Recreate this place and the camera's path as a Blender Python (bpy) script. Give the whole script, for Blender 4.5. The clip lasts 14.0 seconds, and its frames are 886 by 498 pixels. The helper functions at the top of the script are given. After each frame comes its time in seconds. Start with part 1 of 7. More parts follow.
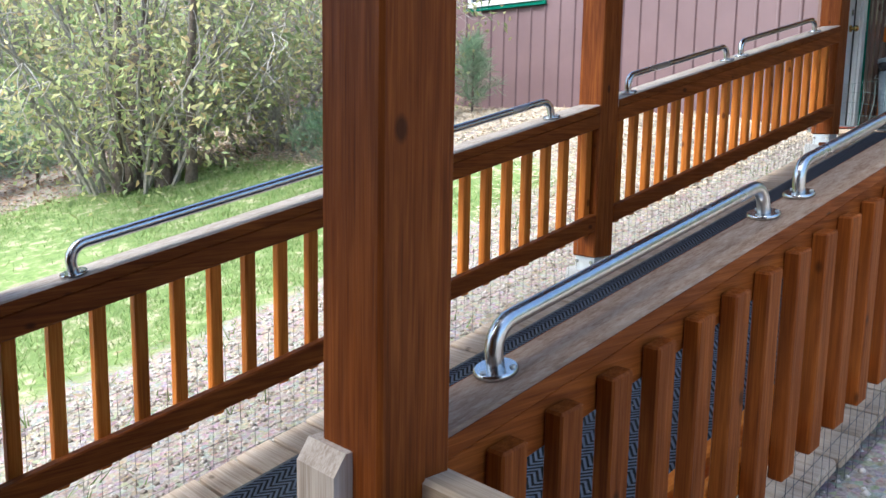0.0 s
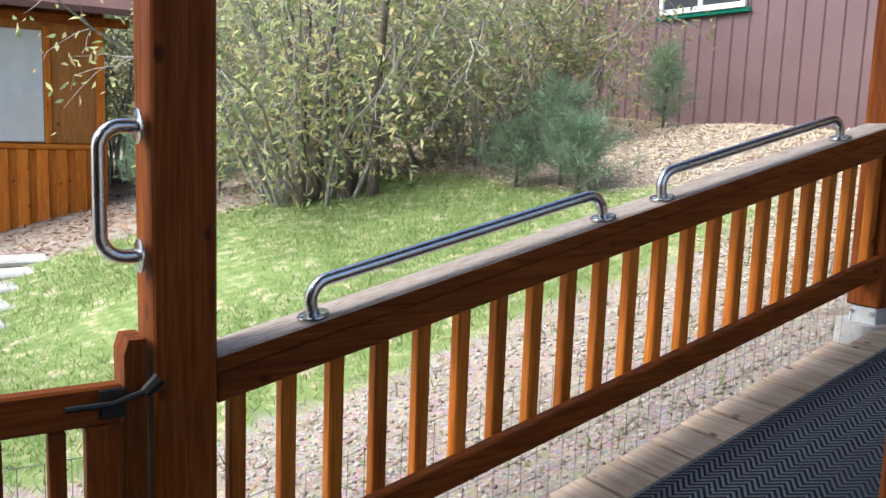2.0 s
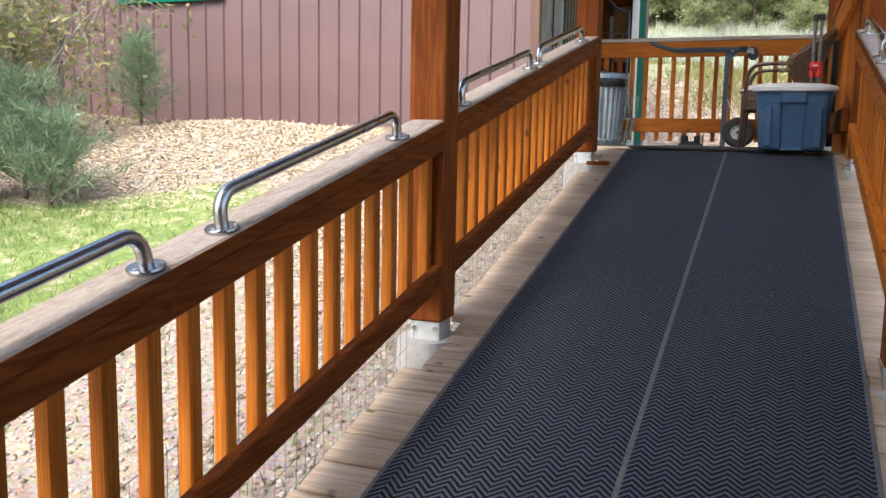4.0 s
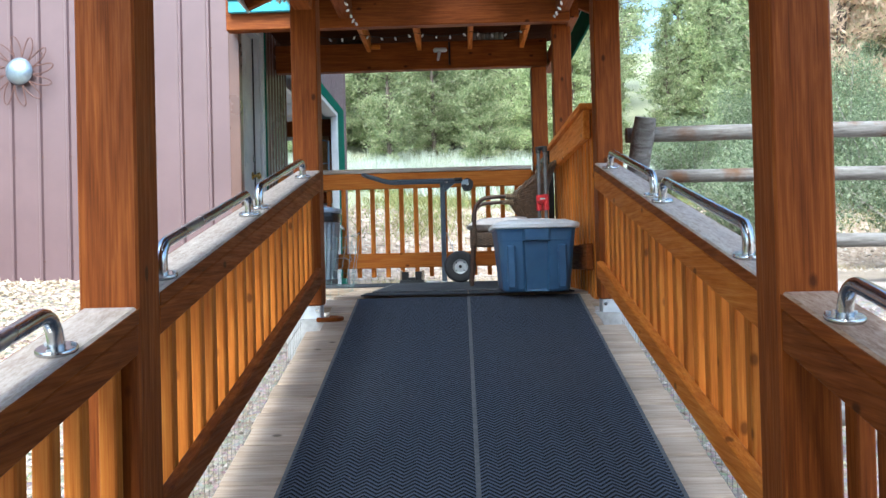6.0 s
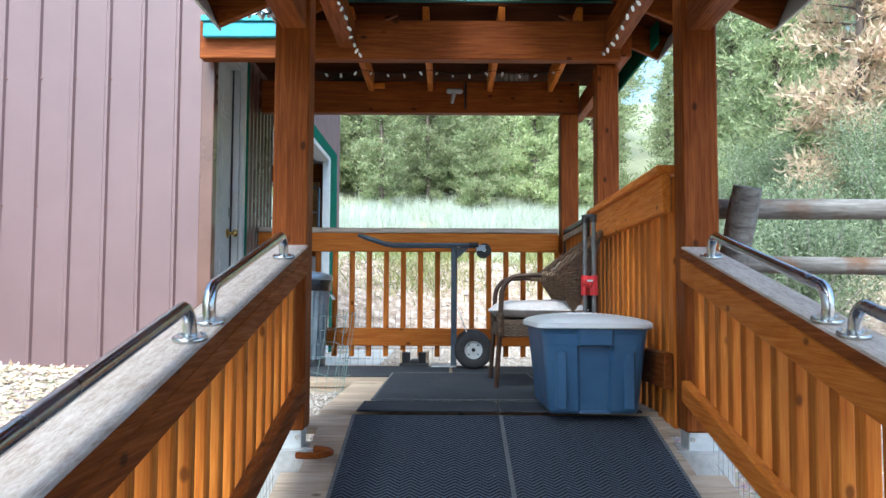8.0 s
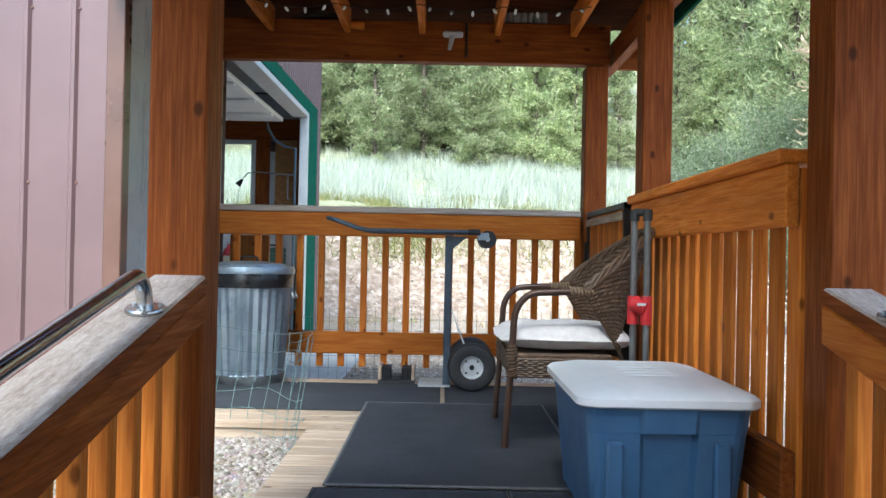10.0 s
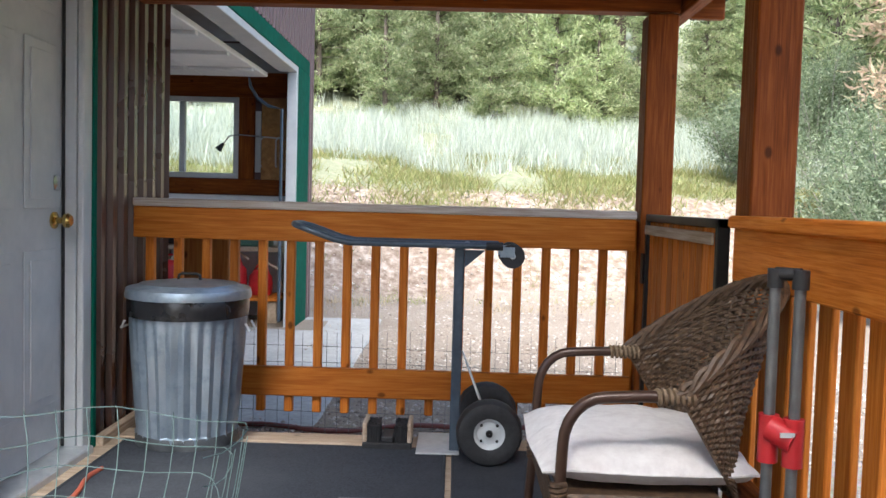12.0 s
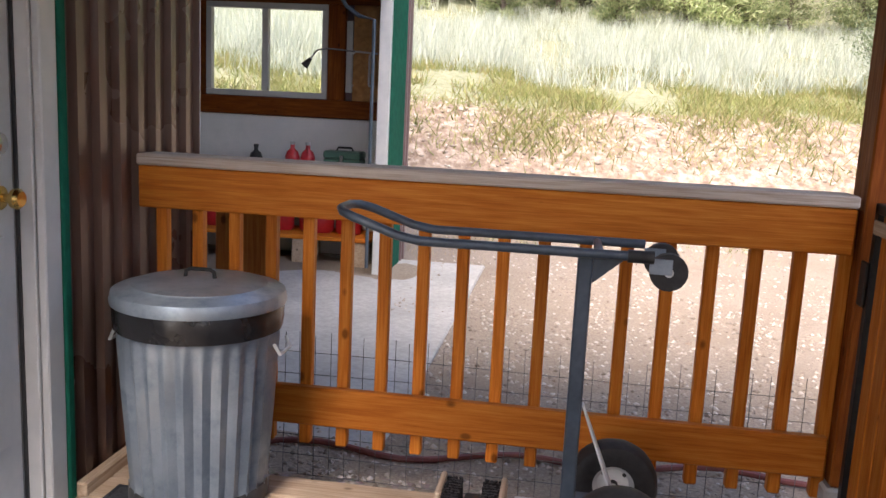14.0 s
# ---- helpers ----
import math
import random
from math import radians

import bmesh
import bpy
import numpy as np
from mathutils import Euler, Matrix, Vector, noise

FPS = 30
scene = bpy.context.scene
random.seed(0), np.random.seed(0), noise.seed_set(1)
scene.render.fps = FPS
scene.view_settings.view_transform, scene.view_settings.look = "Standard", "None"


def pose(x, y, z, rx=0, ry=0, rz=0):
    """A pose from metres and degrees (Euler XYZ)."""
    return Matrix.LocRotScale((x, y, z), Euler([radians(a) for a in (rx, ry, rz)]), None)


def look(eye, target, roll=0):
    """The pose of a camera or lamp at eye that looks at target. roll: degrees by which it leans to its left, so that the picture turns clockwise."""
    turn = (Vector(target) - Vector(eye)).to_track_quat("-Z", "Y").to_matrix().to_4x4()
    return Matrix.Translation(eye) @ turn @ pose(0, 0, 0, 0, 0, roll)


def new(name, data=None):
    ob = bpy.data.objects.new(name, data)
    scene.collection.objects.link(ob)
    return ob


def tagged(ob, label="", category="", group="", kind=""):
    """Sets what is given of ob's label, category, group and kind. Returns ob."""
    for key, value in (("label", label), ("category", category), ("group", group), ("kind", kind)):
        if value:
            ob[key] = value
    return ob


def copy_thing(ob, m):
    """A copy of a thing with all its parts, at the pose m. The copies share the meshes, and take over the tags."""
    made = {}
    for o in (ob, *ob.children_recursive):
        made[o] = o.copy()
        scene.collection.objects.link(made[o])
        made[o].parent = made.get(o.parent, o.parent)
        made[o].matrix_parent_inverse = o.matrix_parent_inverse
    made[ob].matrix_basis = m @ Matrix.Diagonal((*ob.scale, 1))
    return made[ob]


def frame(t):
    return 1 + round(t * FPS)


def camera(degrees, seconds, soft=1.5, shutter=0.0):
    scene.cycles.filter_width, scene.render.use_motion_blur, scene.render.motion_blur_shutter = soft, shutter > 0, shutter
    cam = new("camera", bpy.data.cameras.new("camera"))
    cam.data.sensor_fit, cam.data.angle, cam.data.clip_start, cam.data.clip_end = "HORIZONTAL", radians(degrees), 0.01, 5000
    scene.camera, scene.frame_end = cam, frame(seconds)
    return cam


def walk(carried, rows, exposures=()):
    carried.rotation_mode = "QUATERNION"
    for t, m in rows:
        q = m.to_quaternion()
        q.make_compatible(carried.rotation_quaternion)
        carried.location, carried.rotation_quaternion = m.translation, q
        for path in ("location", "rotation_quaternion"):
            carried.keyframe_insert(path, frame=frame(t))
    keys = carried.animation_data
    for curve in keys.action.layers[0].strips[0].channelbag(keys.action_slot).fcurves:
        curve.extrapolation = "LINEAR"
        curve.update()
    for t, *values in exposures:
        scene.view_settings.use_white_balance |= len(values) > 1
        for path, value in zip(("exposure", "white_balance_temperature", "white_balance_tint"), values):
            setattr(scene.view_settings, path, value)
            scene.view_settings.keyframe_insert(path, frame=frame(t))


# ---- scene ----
cam = camera(54.9, 14.0)
PATH = [
    (0, (1.658, 1.033, 1.235), (0.217, 2.386, 0.932), 1.00),
    (0.5, (1.509, 0.986, 1.241), (0.011, 2.276, 0.942), 0.60),
    (1, (1.395, 0.958, 1.230), (-0.152, 2.190, 0.933), 1.30),
    (1.5, (1.198, 0.993, 1.236), (-0.462, 2.071, 0.949), 1.70),
    (2, (1.034, 1.052, 1.236), (-0.613, 2.151, 0.952), 2.10),
    (2.5, (0.803, 1.087, 1.250), (-0.669, 2.413, 0.978), 1.29),
    (3, (0.629, 1.161, 1.238), (-0.669, 2.656, 0.958), 1.20),
    (3.5, (0.491, 1.341, 1.262), (-0.524, 3.043, 0.994), 1.47),
    (4, (0.372, 1.500, 1.251), (-0.355, 3.345, 0.990), 1.10),
    (4.2, (0.324, 1.573, 1.262), (-0.253, 3.469, 1.009), 0.17),
    (6.3, (-0.044, 2.508, 1.414), (-0.069, 4.508, 1.474), -1.22),
    (6.5, (-0.071, 2.612, 1.429), (-0.084, 4.611, 1.504), -1.10),
    (7, (-0.075, 2.923, 1.489), (-0.069, 4.921, 1.578), -0.70),
    (7.5, (-0.109, 3.193, 1.548), (-0.111, 5.189, 1.657), -0.25),
    (8, (-0.176, 3.499, 1.651), (-0.187, 5.495, 1.776), 0.31),
    (8.5, (-0.190, 3.812, 1.688), (-0.198, 5.809, 1.798), 0.60),
    (8.7, (-0.191, 3.912, 1.725), (-0.198, 5.910, 1.820), 0.69),
    (10.8, (-0.154, 5.273, 2.041), (-0.149, 7.273, 2.014), 1.30),
    (11, (-0.161, 5.382, 2.078), (-0.155, 7.382, 2.041), 1.30),
    (11.5, (-0.132, 5.710, 2.138), (-0.131, 7.710, 2.093), 1.50),
    (12, (-0.151, 6.019, 2.212), (-0.179, 8.016, 2.103), 1.60),
    (12.5, (-0.208, 6.354, 2.297), (-0.236, 8.345, 2.110), 1.20),
    (13, (-0.178, 6.632, 2.320), (-0.232, 8.615, 2.066), 1.60),
    (13.5, (-0.155, 6.881, 2.371), (-0.356, 8.847, 2.069), 2.80),
    (14, (-0.189, 7.171, 2.402), (-0.470, 9.123, 2.066), 2.80),
]
walk(cam, [(t, look(eye, target, roll)) for t, eye, target, roll in PATH], [(0.0, 1.6, 5750, 4), (1.0, 1.5, 5750, 4), (2.0, 1.28, 6150, 8), (4.2, 1.55, 6600, 9), (6.3, 1.8, 5500, 0), (8.7, 1.8, 5500, 0), (11.0, 1.72, 5800, 3), (12.0, 1.72, 6050, 8), (13.0, 1.72, 6800, 15), (14.0, 1.72, 6900, 18)])

# ---- light ----
world = bpy.data.worlds.new("sky")
scene.world = world
world.use_nodes = True
wn = world.node_tree
wn.nodes.clear()
sky_out = wn.nodes.new("ShaderNodeOutputWorld")
sky_bg = wn.nodes.new("ShaderNodeBackground")
sky_tex = wn.nodes.new("ShaderNodeTexSky")
SUN_EL, SUN_AZ = 52.0, 188.0   # degrees; azimuth measured clockwise from +y
sky_tex.sky_type = "NISHITA"
sky_tex.sun_disc = False
sky_tex.sun_elevation = radians(SUN_EL)
sky_tex.sun_rotation = radians(SUN_AZ)
sky_tex.air_density, sky_tex.dust_density, sky_tex.ozone_density = 1.0, 3.0, 1.0
sky_bg.inputs["Strength"].default_value = 0.15
wn.links.new(sky_tex.outputs["Color"], sky_bg.inputs["Color"])
wn.links.new(sky_bg.outputs["Background"], sky_out.inputs["Surface"])
sun_data = bpy.data.lights.new("sun", "SUN")
sun_data.energy, sun_data.angle, sun_data.color = 2.6, radians(34.0), (1.0, 0.96, 0.90)
sun = new("sun", sun_data)
az, el = radians(SUN_AZ), radians(SUN_EL)
sun_dir = Vector((math.sin(az) * math.cos(el), math.cos(az) * math.cos(el), math.sin(el)))
sun.matrix_world = look(sun_dir * 60, (0, 0, 0))


# ---- materials ----
def mat_new(name):
    m = bpy.data.materials.new(name)
    m.use_nodes = True
    nt = m.node_tree
    return m, nt, nt.nodes["Principled BSDF"]


def nd(nt, kind, **values):
    n = nt.nodes.new(kind)
    for key, value in values.items():
        n.inputs[key.replace("_", " ")].default_value = value
    return n


def ramp_node(nt, fac, stops):
    r = nt.nodes.new("ShaderNodeValToRGB")
    while len(r.color_ramp.elements) < len(stops):
        r.color_ramp.elements.new(0.5)
    for e, (p, c) in zip(r.color_ramp.elements, stops):
        e.position, e.color = p, (*c, 1)
    nt.links.new(fac, r.inputs["Fac"])
    return r.outputs["Color"]


def mixed(nt, a, b, fac, mode="MIX"):
    m = nt.nodes.new("ShaderNodeMix")
    m.data_type, m.blend_type = "RGBA", mode
    for sock, value in ((m.inputs[0], fac), (m.inputs[6], a), (m.inputs[7], b)):
        if isinstance(value, bpy.types.NodeSocket):
            nt.links.new(value, sock)
        elif isinstance(value, (int, float)):
            sock.default_value = value
        else:
            sock.default_value = (*value, 1)
    return m.outputs[2]


def coords(nt, scale=(1, 1, 1), random_shift=True, space="Object"):
    """Scaled coordinates, shifted at random object by object."""
    tc = nt.nodes.new("ShaderNodeTexCoord")
    mp = nt.nodes.new("ShaderNodeMapping")
    mp.inputs["Scale"].default_value = scale
    nt.links.new(tc.outputs[space], mp.inputs["Vector"])
    if random_shift:
        oi = nt.nodes.new("ShaderNodeObjectInfo")
        vm = nt.nodes.new("ShaderNodeVectorMath")
        vm.operation = "SCALE"
        cx = nt.nodes.new("ShaderNodeCombineXYZ")
        for i in range(3):
            nt.links.new(oi.outputs["Random"], cx.inputs[i])
        nt.links.new(cx.outputs[0], vm.inputs[0])
        vm.inputs["Scale"].default_value = 37.0
        nt.links.new(vm.outputs[0], mp.inputs["Location"])
    return mp.outputs["Vector"]


def noise_tex(nt, vec, scale, detail=4.0, rough=0.55, distort=0.0):
    n = nd(nt, "ShaderNodeTexNoise", Scale=scale, Detail=detail, Roughness=rough, Distortion=distort)
    nt.links.new(vec, n.inputs["Vector"])
    return n.outputs["Fac"]


def bump(nt, bsdf, height, strength=0.3, dist=0.004):
    b = nd(nt, "ShaderNodeBump", Strength=strength, Distance=dist)
    nt.links.new(height, b.inputs["Height"])
    nt.links.new(b.outputs["Normal"], bsdf.inputs["Normal"])


def maths(nt, op, a, b=0.0, c=0.0):
    m = nt.nodes.new("ShaderNodeMath")
    m.operation = op
    for i, v in enumerate((a, b, c)):
        if isinstance(v, bpy.types.NodeSocket):
            nt.links.new(v, m.inputs[i])
        else:
            m.inputs[i].default_value = v
    return m.outputs[0]


def wood(name, axis, dark, mid, light, rough=0.55, knots=True, vary=0.25, relief=0.4, spec=0.14):
    """Timber with its grain along one axis; a little different from board to board."""
    m, nt, bs = mat_new(name)
    sc = [1.0, 1.0, 1.0]
    sc[axis] = 0.05
    v = coords(nt, sc)
    grain = noise_tex(nt, v, 95, 5, 0.6, 0.3)
    sc2 = [1.0, 1.0, 1.0]
    sc2[axis] = 0.10
    rings = noise_tex(nt, coords(nt, sc2), 22, 3, 0.5, 1.2)
    stain = noise_tex(nt, coords(nt), 3.5, 4, 0.6)
    sc4 = [1.0, 1.0, 1.0]
    sc4[axis] = 0.018
    fine = noise_tex(nt, coords(nt, sc4), 300, 3, 0.6, 0.15)
    f = maths(nt, "ADD", maths(nt, "ADD", maths(nt, "MULTIPLY", grain, 0.42), maths(nt, "MULTIPLY", rings, 0.28)), maths(nt, "MULTIPLY", fine, 0.36))
    col = ramp_node(nt, f, [(0.37, dark), (0.52, mid), (0.68, light)])
    col = mixed(nt, col, dark, maths(nt, "MULTIPLY", ramp_node(nt, stain, [(0.5, (0, 0, 0)), (0.75, (1, 1, 1))]), 0.22))
    if knots:
        sc3 = [1.0, 1.0, 1.0]
        sc3[axis] = 0.6
        vo = nd(nt, "ShaderNodeTexVoronoi", Scale=9.5)
        nt.links.new(coords(nt, sc3), vo.inputs["Vector"])
        k = ramp_node(nt, vo.outputs["Distance"], [(0.070, (1, 1, 1)), (0.130, (0, 0, 0))])
        col = mixed(nt, col, tuple(c * 0.35 for c in dark), maths(nt, "MULTIPLY", k, 0.8))
    oi = nt.nodes.new("ShaderNodeObjectInfo")
    hs = nd(nt, "ShaderNodeHueSaturation")
    val = maths(nt, "ADD", maths(nt, "MULTIPLY", oi.outputs["Random"], vary), 1 - vary / 2)
    nt.links.new(val, hs.inputs["Value"])
    nt.links.new(col, hs.inputs["Color"])
    nt.links.new(hs.outputs["Color"], bs.inputs["Base Color"])
    nt.links.new(ramp_node(nt, grain, [(0.3, (rough + 0.15,) * 3), (0.7, (rough - 0.1,) * 3)]), bs.inputs["Roughness"])
    bs.inputs["Specular IOR Level"].default_value = spec
    bump(nt, bs, f, relief, 0.003)
    return m


def speckle(name, dark, light, scale=40.0, rough=0.8, metal=0.0, relief=0.3, dist=0.003, second=None, big=2.0, spec=0.5):
    """A plain surface with fine grain and broad stains."""
    m, nt, bs = mat_new(name)
    v = coords(nt)
    fine = noise_tex(nt, v, scale, 4, 0.65)
    broad = noise_tex(nt, v, big, 4, 0.6)
    col = ramp_node(nt, fine, [(0.3, dark), (0.7, light)])
    tone = second or tuple(c * 0.7 for c in dark)
    col = mixed(nt, col, tone, maths(nt, "MULTIPLY", ramp_node(nt, broad, [(0.45, (0, 0, 0)), (0.7, (1, 1, 1))]), 0.5))
    nt.links.new(col, bs.inputs["Base Color"])
    bs.inputs["Metallic"].default_value = metal
    bs.inputs["Specular IOR Level"].default_value = spec
    nt.links.new(ramp_node(nt, broad, [(0.3, (min(1, rough + 0.08),) * 3), (0.7, (max(0.03, rough - 0.08),) * 3)]), bs.inputs["Roughness"])
    bump(nt, bs, fine, relief, dist)
    return m


# one stained timber twice: STAIN carries its shaded tone, the honey set its daylit tone
STAIN = ((0.100, 0.023, 0.004), (0.185, 0.045, 0.006), (0.30, 0.086, 0.013))
LIT_HONEY = ((0.32, 0.080, 0.010), (0.50, 0.148, 0.018), (0.63, 0.235, 0.038))
CAPWOOD = ((0.32, 0.235, 0.18), (0.49, 0.405, 0.335), (0.64, 0.57, 0.50))
GREYED = ((0.28, 0.20, 0.135), (0.45, 0.345, 0.25), (0.58, 0.47, 0.36))
W = {}
for i, a in enumerate("xyz"):
    W["stain_" + a] = wood("stained_timber_" + a, i, *STAIN)
    W["honey_" + a] = wood("lit_honey_timber_" + a, i, *LIT_HONEY, vary=0.55)
    W["cap_" + a] = wood("worn_cap_" + a, i, *CAPWOOD, rough=0.62, vary=0.2, knots=False)
    W["browncap_" + a] = wood("brown_worn_cap_" + a, i, (0.20, 0.115, 0.070), (0.33, 0.215, 0.145), (0.46, 0.34, 0.25), rough=0.62, vary=0.2, knots=False)
    W["grey_" + a] = wood("weathered_boards_" + a, i, *GREYED, rough=0.75, vary=0.3)
BARKM_DARK = speckle("dark_twigs", (0.010, 0.008, 0.006), (0.035, 0.026, 0.018), 40, 0.9)
STEEL = speckle("brushed_steel", (0.50, 0.51, 0.52), (0.62, 0.63, 0.64), 60, 0.25, 1.0, 0.05)
GALV = speckle("galvanised_sheet", (0.22, 0.285, 0.35), (0.44, 0.51, 0.58), 14, 0.36, 0.7, 0.10, second=(0.15, 0.19, 0.235), big=7)
ZINC = speckle("zinc_bracket", (0.55, 0.57, 0.58), (0.70, 0.72, 0.72), 25, 0.5, 0.6, 0.1)
CONC = speckle("concrete", (0.34, 0.33, 0.31), (0.48, 0.47, 0.45), 30, 0.85, 0, 0.3)
BLACK = speckle("black_rubber", (0.012, 0.012, 0.013), (0.03, 0.03, 0.032), 50, 0.6, 0, 0.3)
IRON = speckle("black_ironwork", (0.010, 0.010, 0.010), (0.022, 0.021, 0.02), 40, 0.45, 0.3, 0.2)
BLUEGREY = speckle("blue_grey_painted_steel", (0.055, 0.075, 0.100), (0.085, 0.110, 0.140), 30, 0.38, 0.2, 0.1)
WHITE = speckle("white_paint", (0.46, 0.48, 0.49), (0.56, 0.57, 0.57), 8, 0.5, 0, 0.08, second=(0.50, 0.51, 0.50))
GREEN = speckle("dark_green_trim", (0.004, 0.085, 0.055), (0.008, 0.125, 0.080), 15, 0.8, 0, 0.08, spec=0.08)
TEAL = speckle("teal_fascia_metal", (0.03, 0.22, 0.27), (0.05, 0.30, 0.35), 12, 0.35, 0.1, 0.05)
BRASS = speckle("brass", (0.55, 0.36, 0.10), (0.72, 0.50, 0.18), 30, 0.25, 1.0, 0.05)
RED = speckle("red_plastic", (0.45, 0.012, 0.02), (0.60, 0.025, 0.03), 20, 0.4, 0, 0.05)
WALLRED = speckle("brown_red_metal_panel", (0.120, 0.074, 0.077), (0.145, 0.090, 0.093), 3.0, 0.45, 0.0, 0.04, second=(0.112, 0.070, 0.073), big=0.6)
RIBRED = speckle("dark_brown_red_metal", (0.105, 0.050, 0.040), (0.145, 0.072, 0.058), 3.0, 0.42, 0.0, 0.04, spec=0.3)


def mat_rug():
    """Dark blue-grey mat with a raised herringbone."""
    m, nt, bs = mat_new("herringbone_mat")
    tc = nt.nodes.new("ShaderNodeTexCoord")
    sep = nt.nodes.new("ShaderNodeSeparateXYZ")
    nt.links.new(tc.outputs["Object"], sep.inputs[0])
    colw, pitch = 0.037, 0.022
    zig = maths(nt, "PINGPONG", sep.outputs["X"], colw)
    s = maths(nt, "ADD", sep.outputs["Y"], zig)
    wave = maths(nt, "PINGPONG", s, pitch / 2 * 1.0)
    wave = maths(nt, "MULTIPLY", wave, 2 / pitch)
    n = noise_tex(nt, coords(nt, (1, 1, 1), False), 120, 3)
    big = noise_tex(nt, coords(nt, (1, 1, 1), False), 1.5, 4)
    f = maths(nt, "ADD", wave, maths(nt, "MULTIPLY", maths(nt, "SUBTRACT", n, 0.5), 0.5))
    col = ramp_node(nt, f, [(0.34, (0.002, 0.003, 0.004)), (0.64, (0.088, 0.106, 0.144))])
    col = mixed(nt, col, (0.055, 0.06, 0.07), maths(nt, "MULTIPLY", ramp_node(nt, big, [(0.5, (0, 0, 0)), (0.72, (1, 1, 1))]), 0.35))
    specks = nd(nt, "ShaderNodeTexVoronoi", Scale=16.0)
    nt.links.new(coords(nt, (1, 1, 1), False), specks.inputs["Vector"])
    col = mixed(nt, col, (0.30, 0.28, 0.24), ramp_node(nt, specks.outputs["Distance"], [(0.030, (1, 1, 1)), (0.05, (0, 0, 0))]))
    nt.links.new(col, bs.inputs["Base Color"])
    bs.inputs["Roughness"].default_value = 0.85
    bs.inputs["Specular IOR Level"].default_value = 0.2
    bump(nt, bs, f, 0.9, 0.004)
    return m


RUG = mat_rug()
FLATMAT = speckle("flat_black_mat", (0.010, 0.013, 0.018), (0.036, 0.042, 0.054), 120, 0.9, 0, 0.5, second=(0.045, 0.049, 0.055))
SEAM = speckle("mat_seam_tape", (0.08, 0.085, 0.09), (0.17, 0.17, 0.17), 60, 0.7)


# ---- geometry helpers ----
class Geo:
    """Collects solid pieces into one mesh. base: a matrix for all that is built while it is set."""

    base = None

    def __init__(self):
        self.v, self.f, self.s = [], [], []

    def add(self, verts, faces, smooth=False, m=None):
        k = len(self.v)
        if Geo.base:
            m = Geo.base @ m if m else Geo.base
        self.v += [tuple(m @ Vector(p)) if m else tuple(p) for p in verts]
        self.f += [tuple(i + k for i in f) for f in faces]
        self.s += [smooth] * len(faces)
        return self

    def box(self, x0, x1, y0, y1, z0, z1, c=0.004, m=None, slope=0.0):
        """A box with chamfered edges. slope: rise of z per metre of y."""
        c = min(c, 0.3 * min(x1 - x0, y1 - y0, z1 - z0))
        lo, hi = (x0, y0, z0), (x1, y1, z1)
        vs, idx = [], {}
        for sx in (0, 1):
            for sy in (0, 1):
                for sz in (0, 1):
                    s = (sx, sy, sz)
                    for a in range(3):
                        p = [hi[b] - c if s[b] else lo[b] + c for b in range(3)]
                        p[a] = hi[a] if s[a] else lo[a]
                        p[2] += slope * p[1]
                        idx[s, a] = len(vs)
                        vs.append(p)
        fs = []
        for a in range(3):
            b, d = (a + 1) % 3, (a + 2) % 3
            for e in (0, 1):
                ring = []
                for (u, w) in ((0, 0), (1, 0), (1, 1), (0, 1)):
                    s = [0, 0, 0]
                    s[a], s[b], s[d] = e, u, w
                    ring.append(idx[tuple(s), a])
                fs.append(ring if e else ring[::-1])
            for u in (0, 1):
                for w in (0, 1):
                    s0, s1 = [0, 0, 0], [0, 0, 0]
                    s0[b] = s1[b] = u
                    s0[d] = s1[d] = w
                    s0[a], s1[a] = 0, 1
                    s0, s1 = tuple(s0), tuple(s1)
                    q = [idx[s0, b], idx[s1, b], idx[s1, d], idx[s0, d]]
                    fs.append(q if u == w else q[::-1])
        for s in [(i, j, k) for i in (0, 1) for j in (0, 1) for k in (0, 1)]:
            t = [idx[s, 0], idx[s, 1], idx[s, 2]]
            fs.append(t if sum(s) % 2 else t[::-1])
        return self.add(vs, fs, False, m)

    def tube(self, pts, r, n=10, caps=True, m=None):
        """A round tube along points; r one radius or one for each point."""
        pts = [Vector(p) for p in pts]
        rs = r if isinstance(r, (list, tuple)) else [r] * len(pts)
        vs, fs, up = [], [], None
        for i, p in enumerate(pts):
            d = (pts[min(i + 1, len(pts) - 1)] - pts[max(i - 1, 0)]).normalized()
            if up is None:
                up = d.orthogonal().normalized()
            up = (up - d * up.dot(d)).normalized()
            side = d.cross(up)
            for k in range(n):
                a = 2 * math.pi * k / n
                vs.append(p + (up * math.cos(a) + side * math.sin(a)) * rs[i])
        for i in range(len(pts) - 1):
            for k in range(n):
                fs.append((i * n + k, i * n + (k + 1) % n, (i + 1) * n + (k + 1) % n, (i + 1) * n + k))
        if caps:
            fs.append(tuple(range(n))[::-1])
            fs.append(tuple(range((len(pts) - 1) * n, len(pts) * n)))
        return self.add(vs, fs, True, m)

    def lathe(self, prof, n=24, m=None, wobble=None, close=False):
        """Turns (radius, height) round the z axis."""
        vs, fs = [], []
        for j, (r, z) in enumerate(prof):
            for k in range(n):
                a = 2 * math.pi * k / n
                q = r * (wobble(j, a) if wobble else 1)
                vs.append((q * math.cos(a), q * math.sin(a), z))
        rows = len(prof) if close else len(prof) - 1
        for j in range(rows):
            for k in range(n):
                j2 = (j + 1) % len(prof)
                fs.append((j * n + k, j * n + (k + 1) % n, j2 * n + (k + 1) % n, j2 * n + k))
        return self.add(vs, fs, True, m)

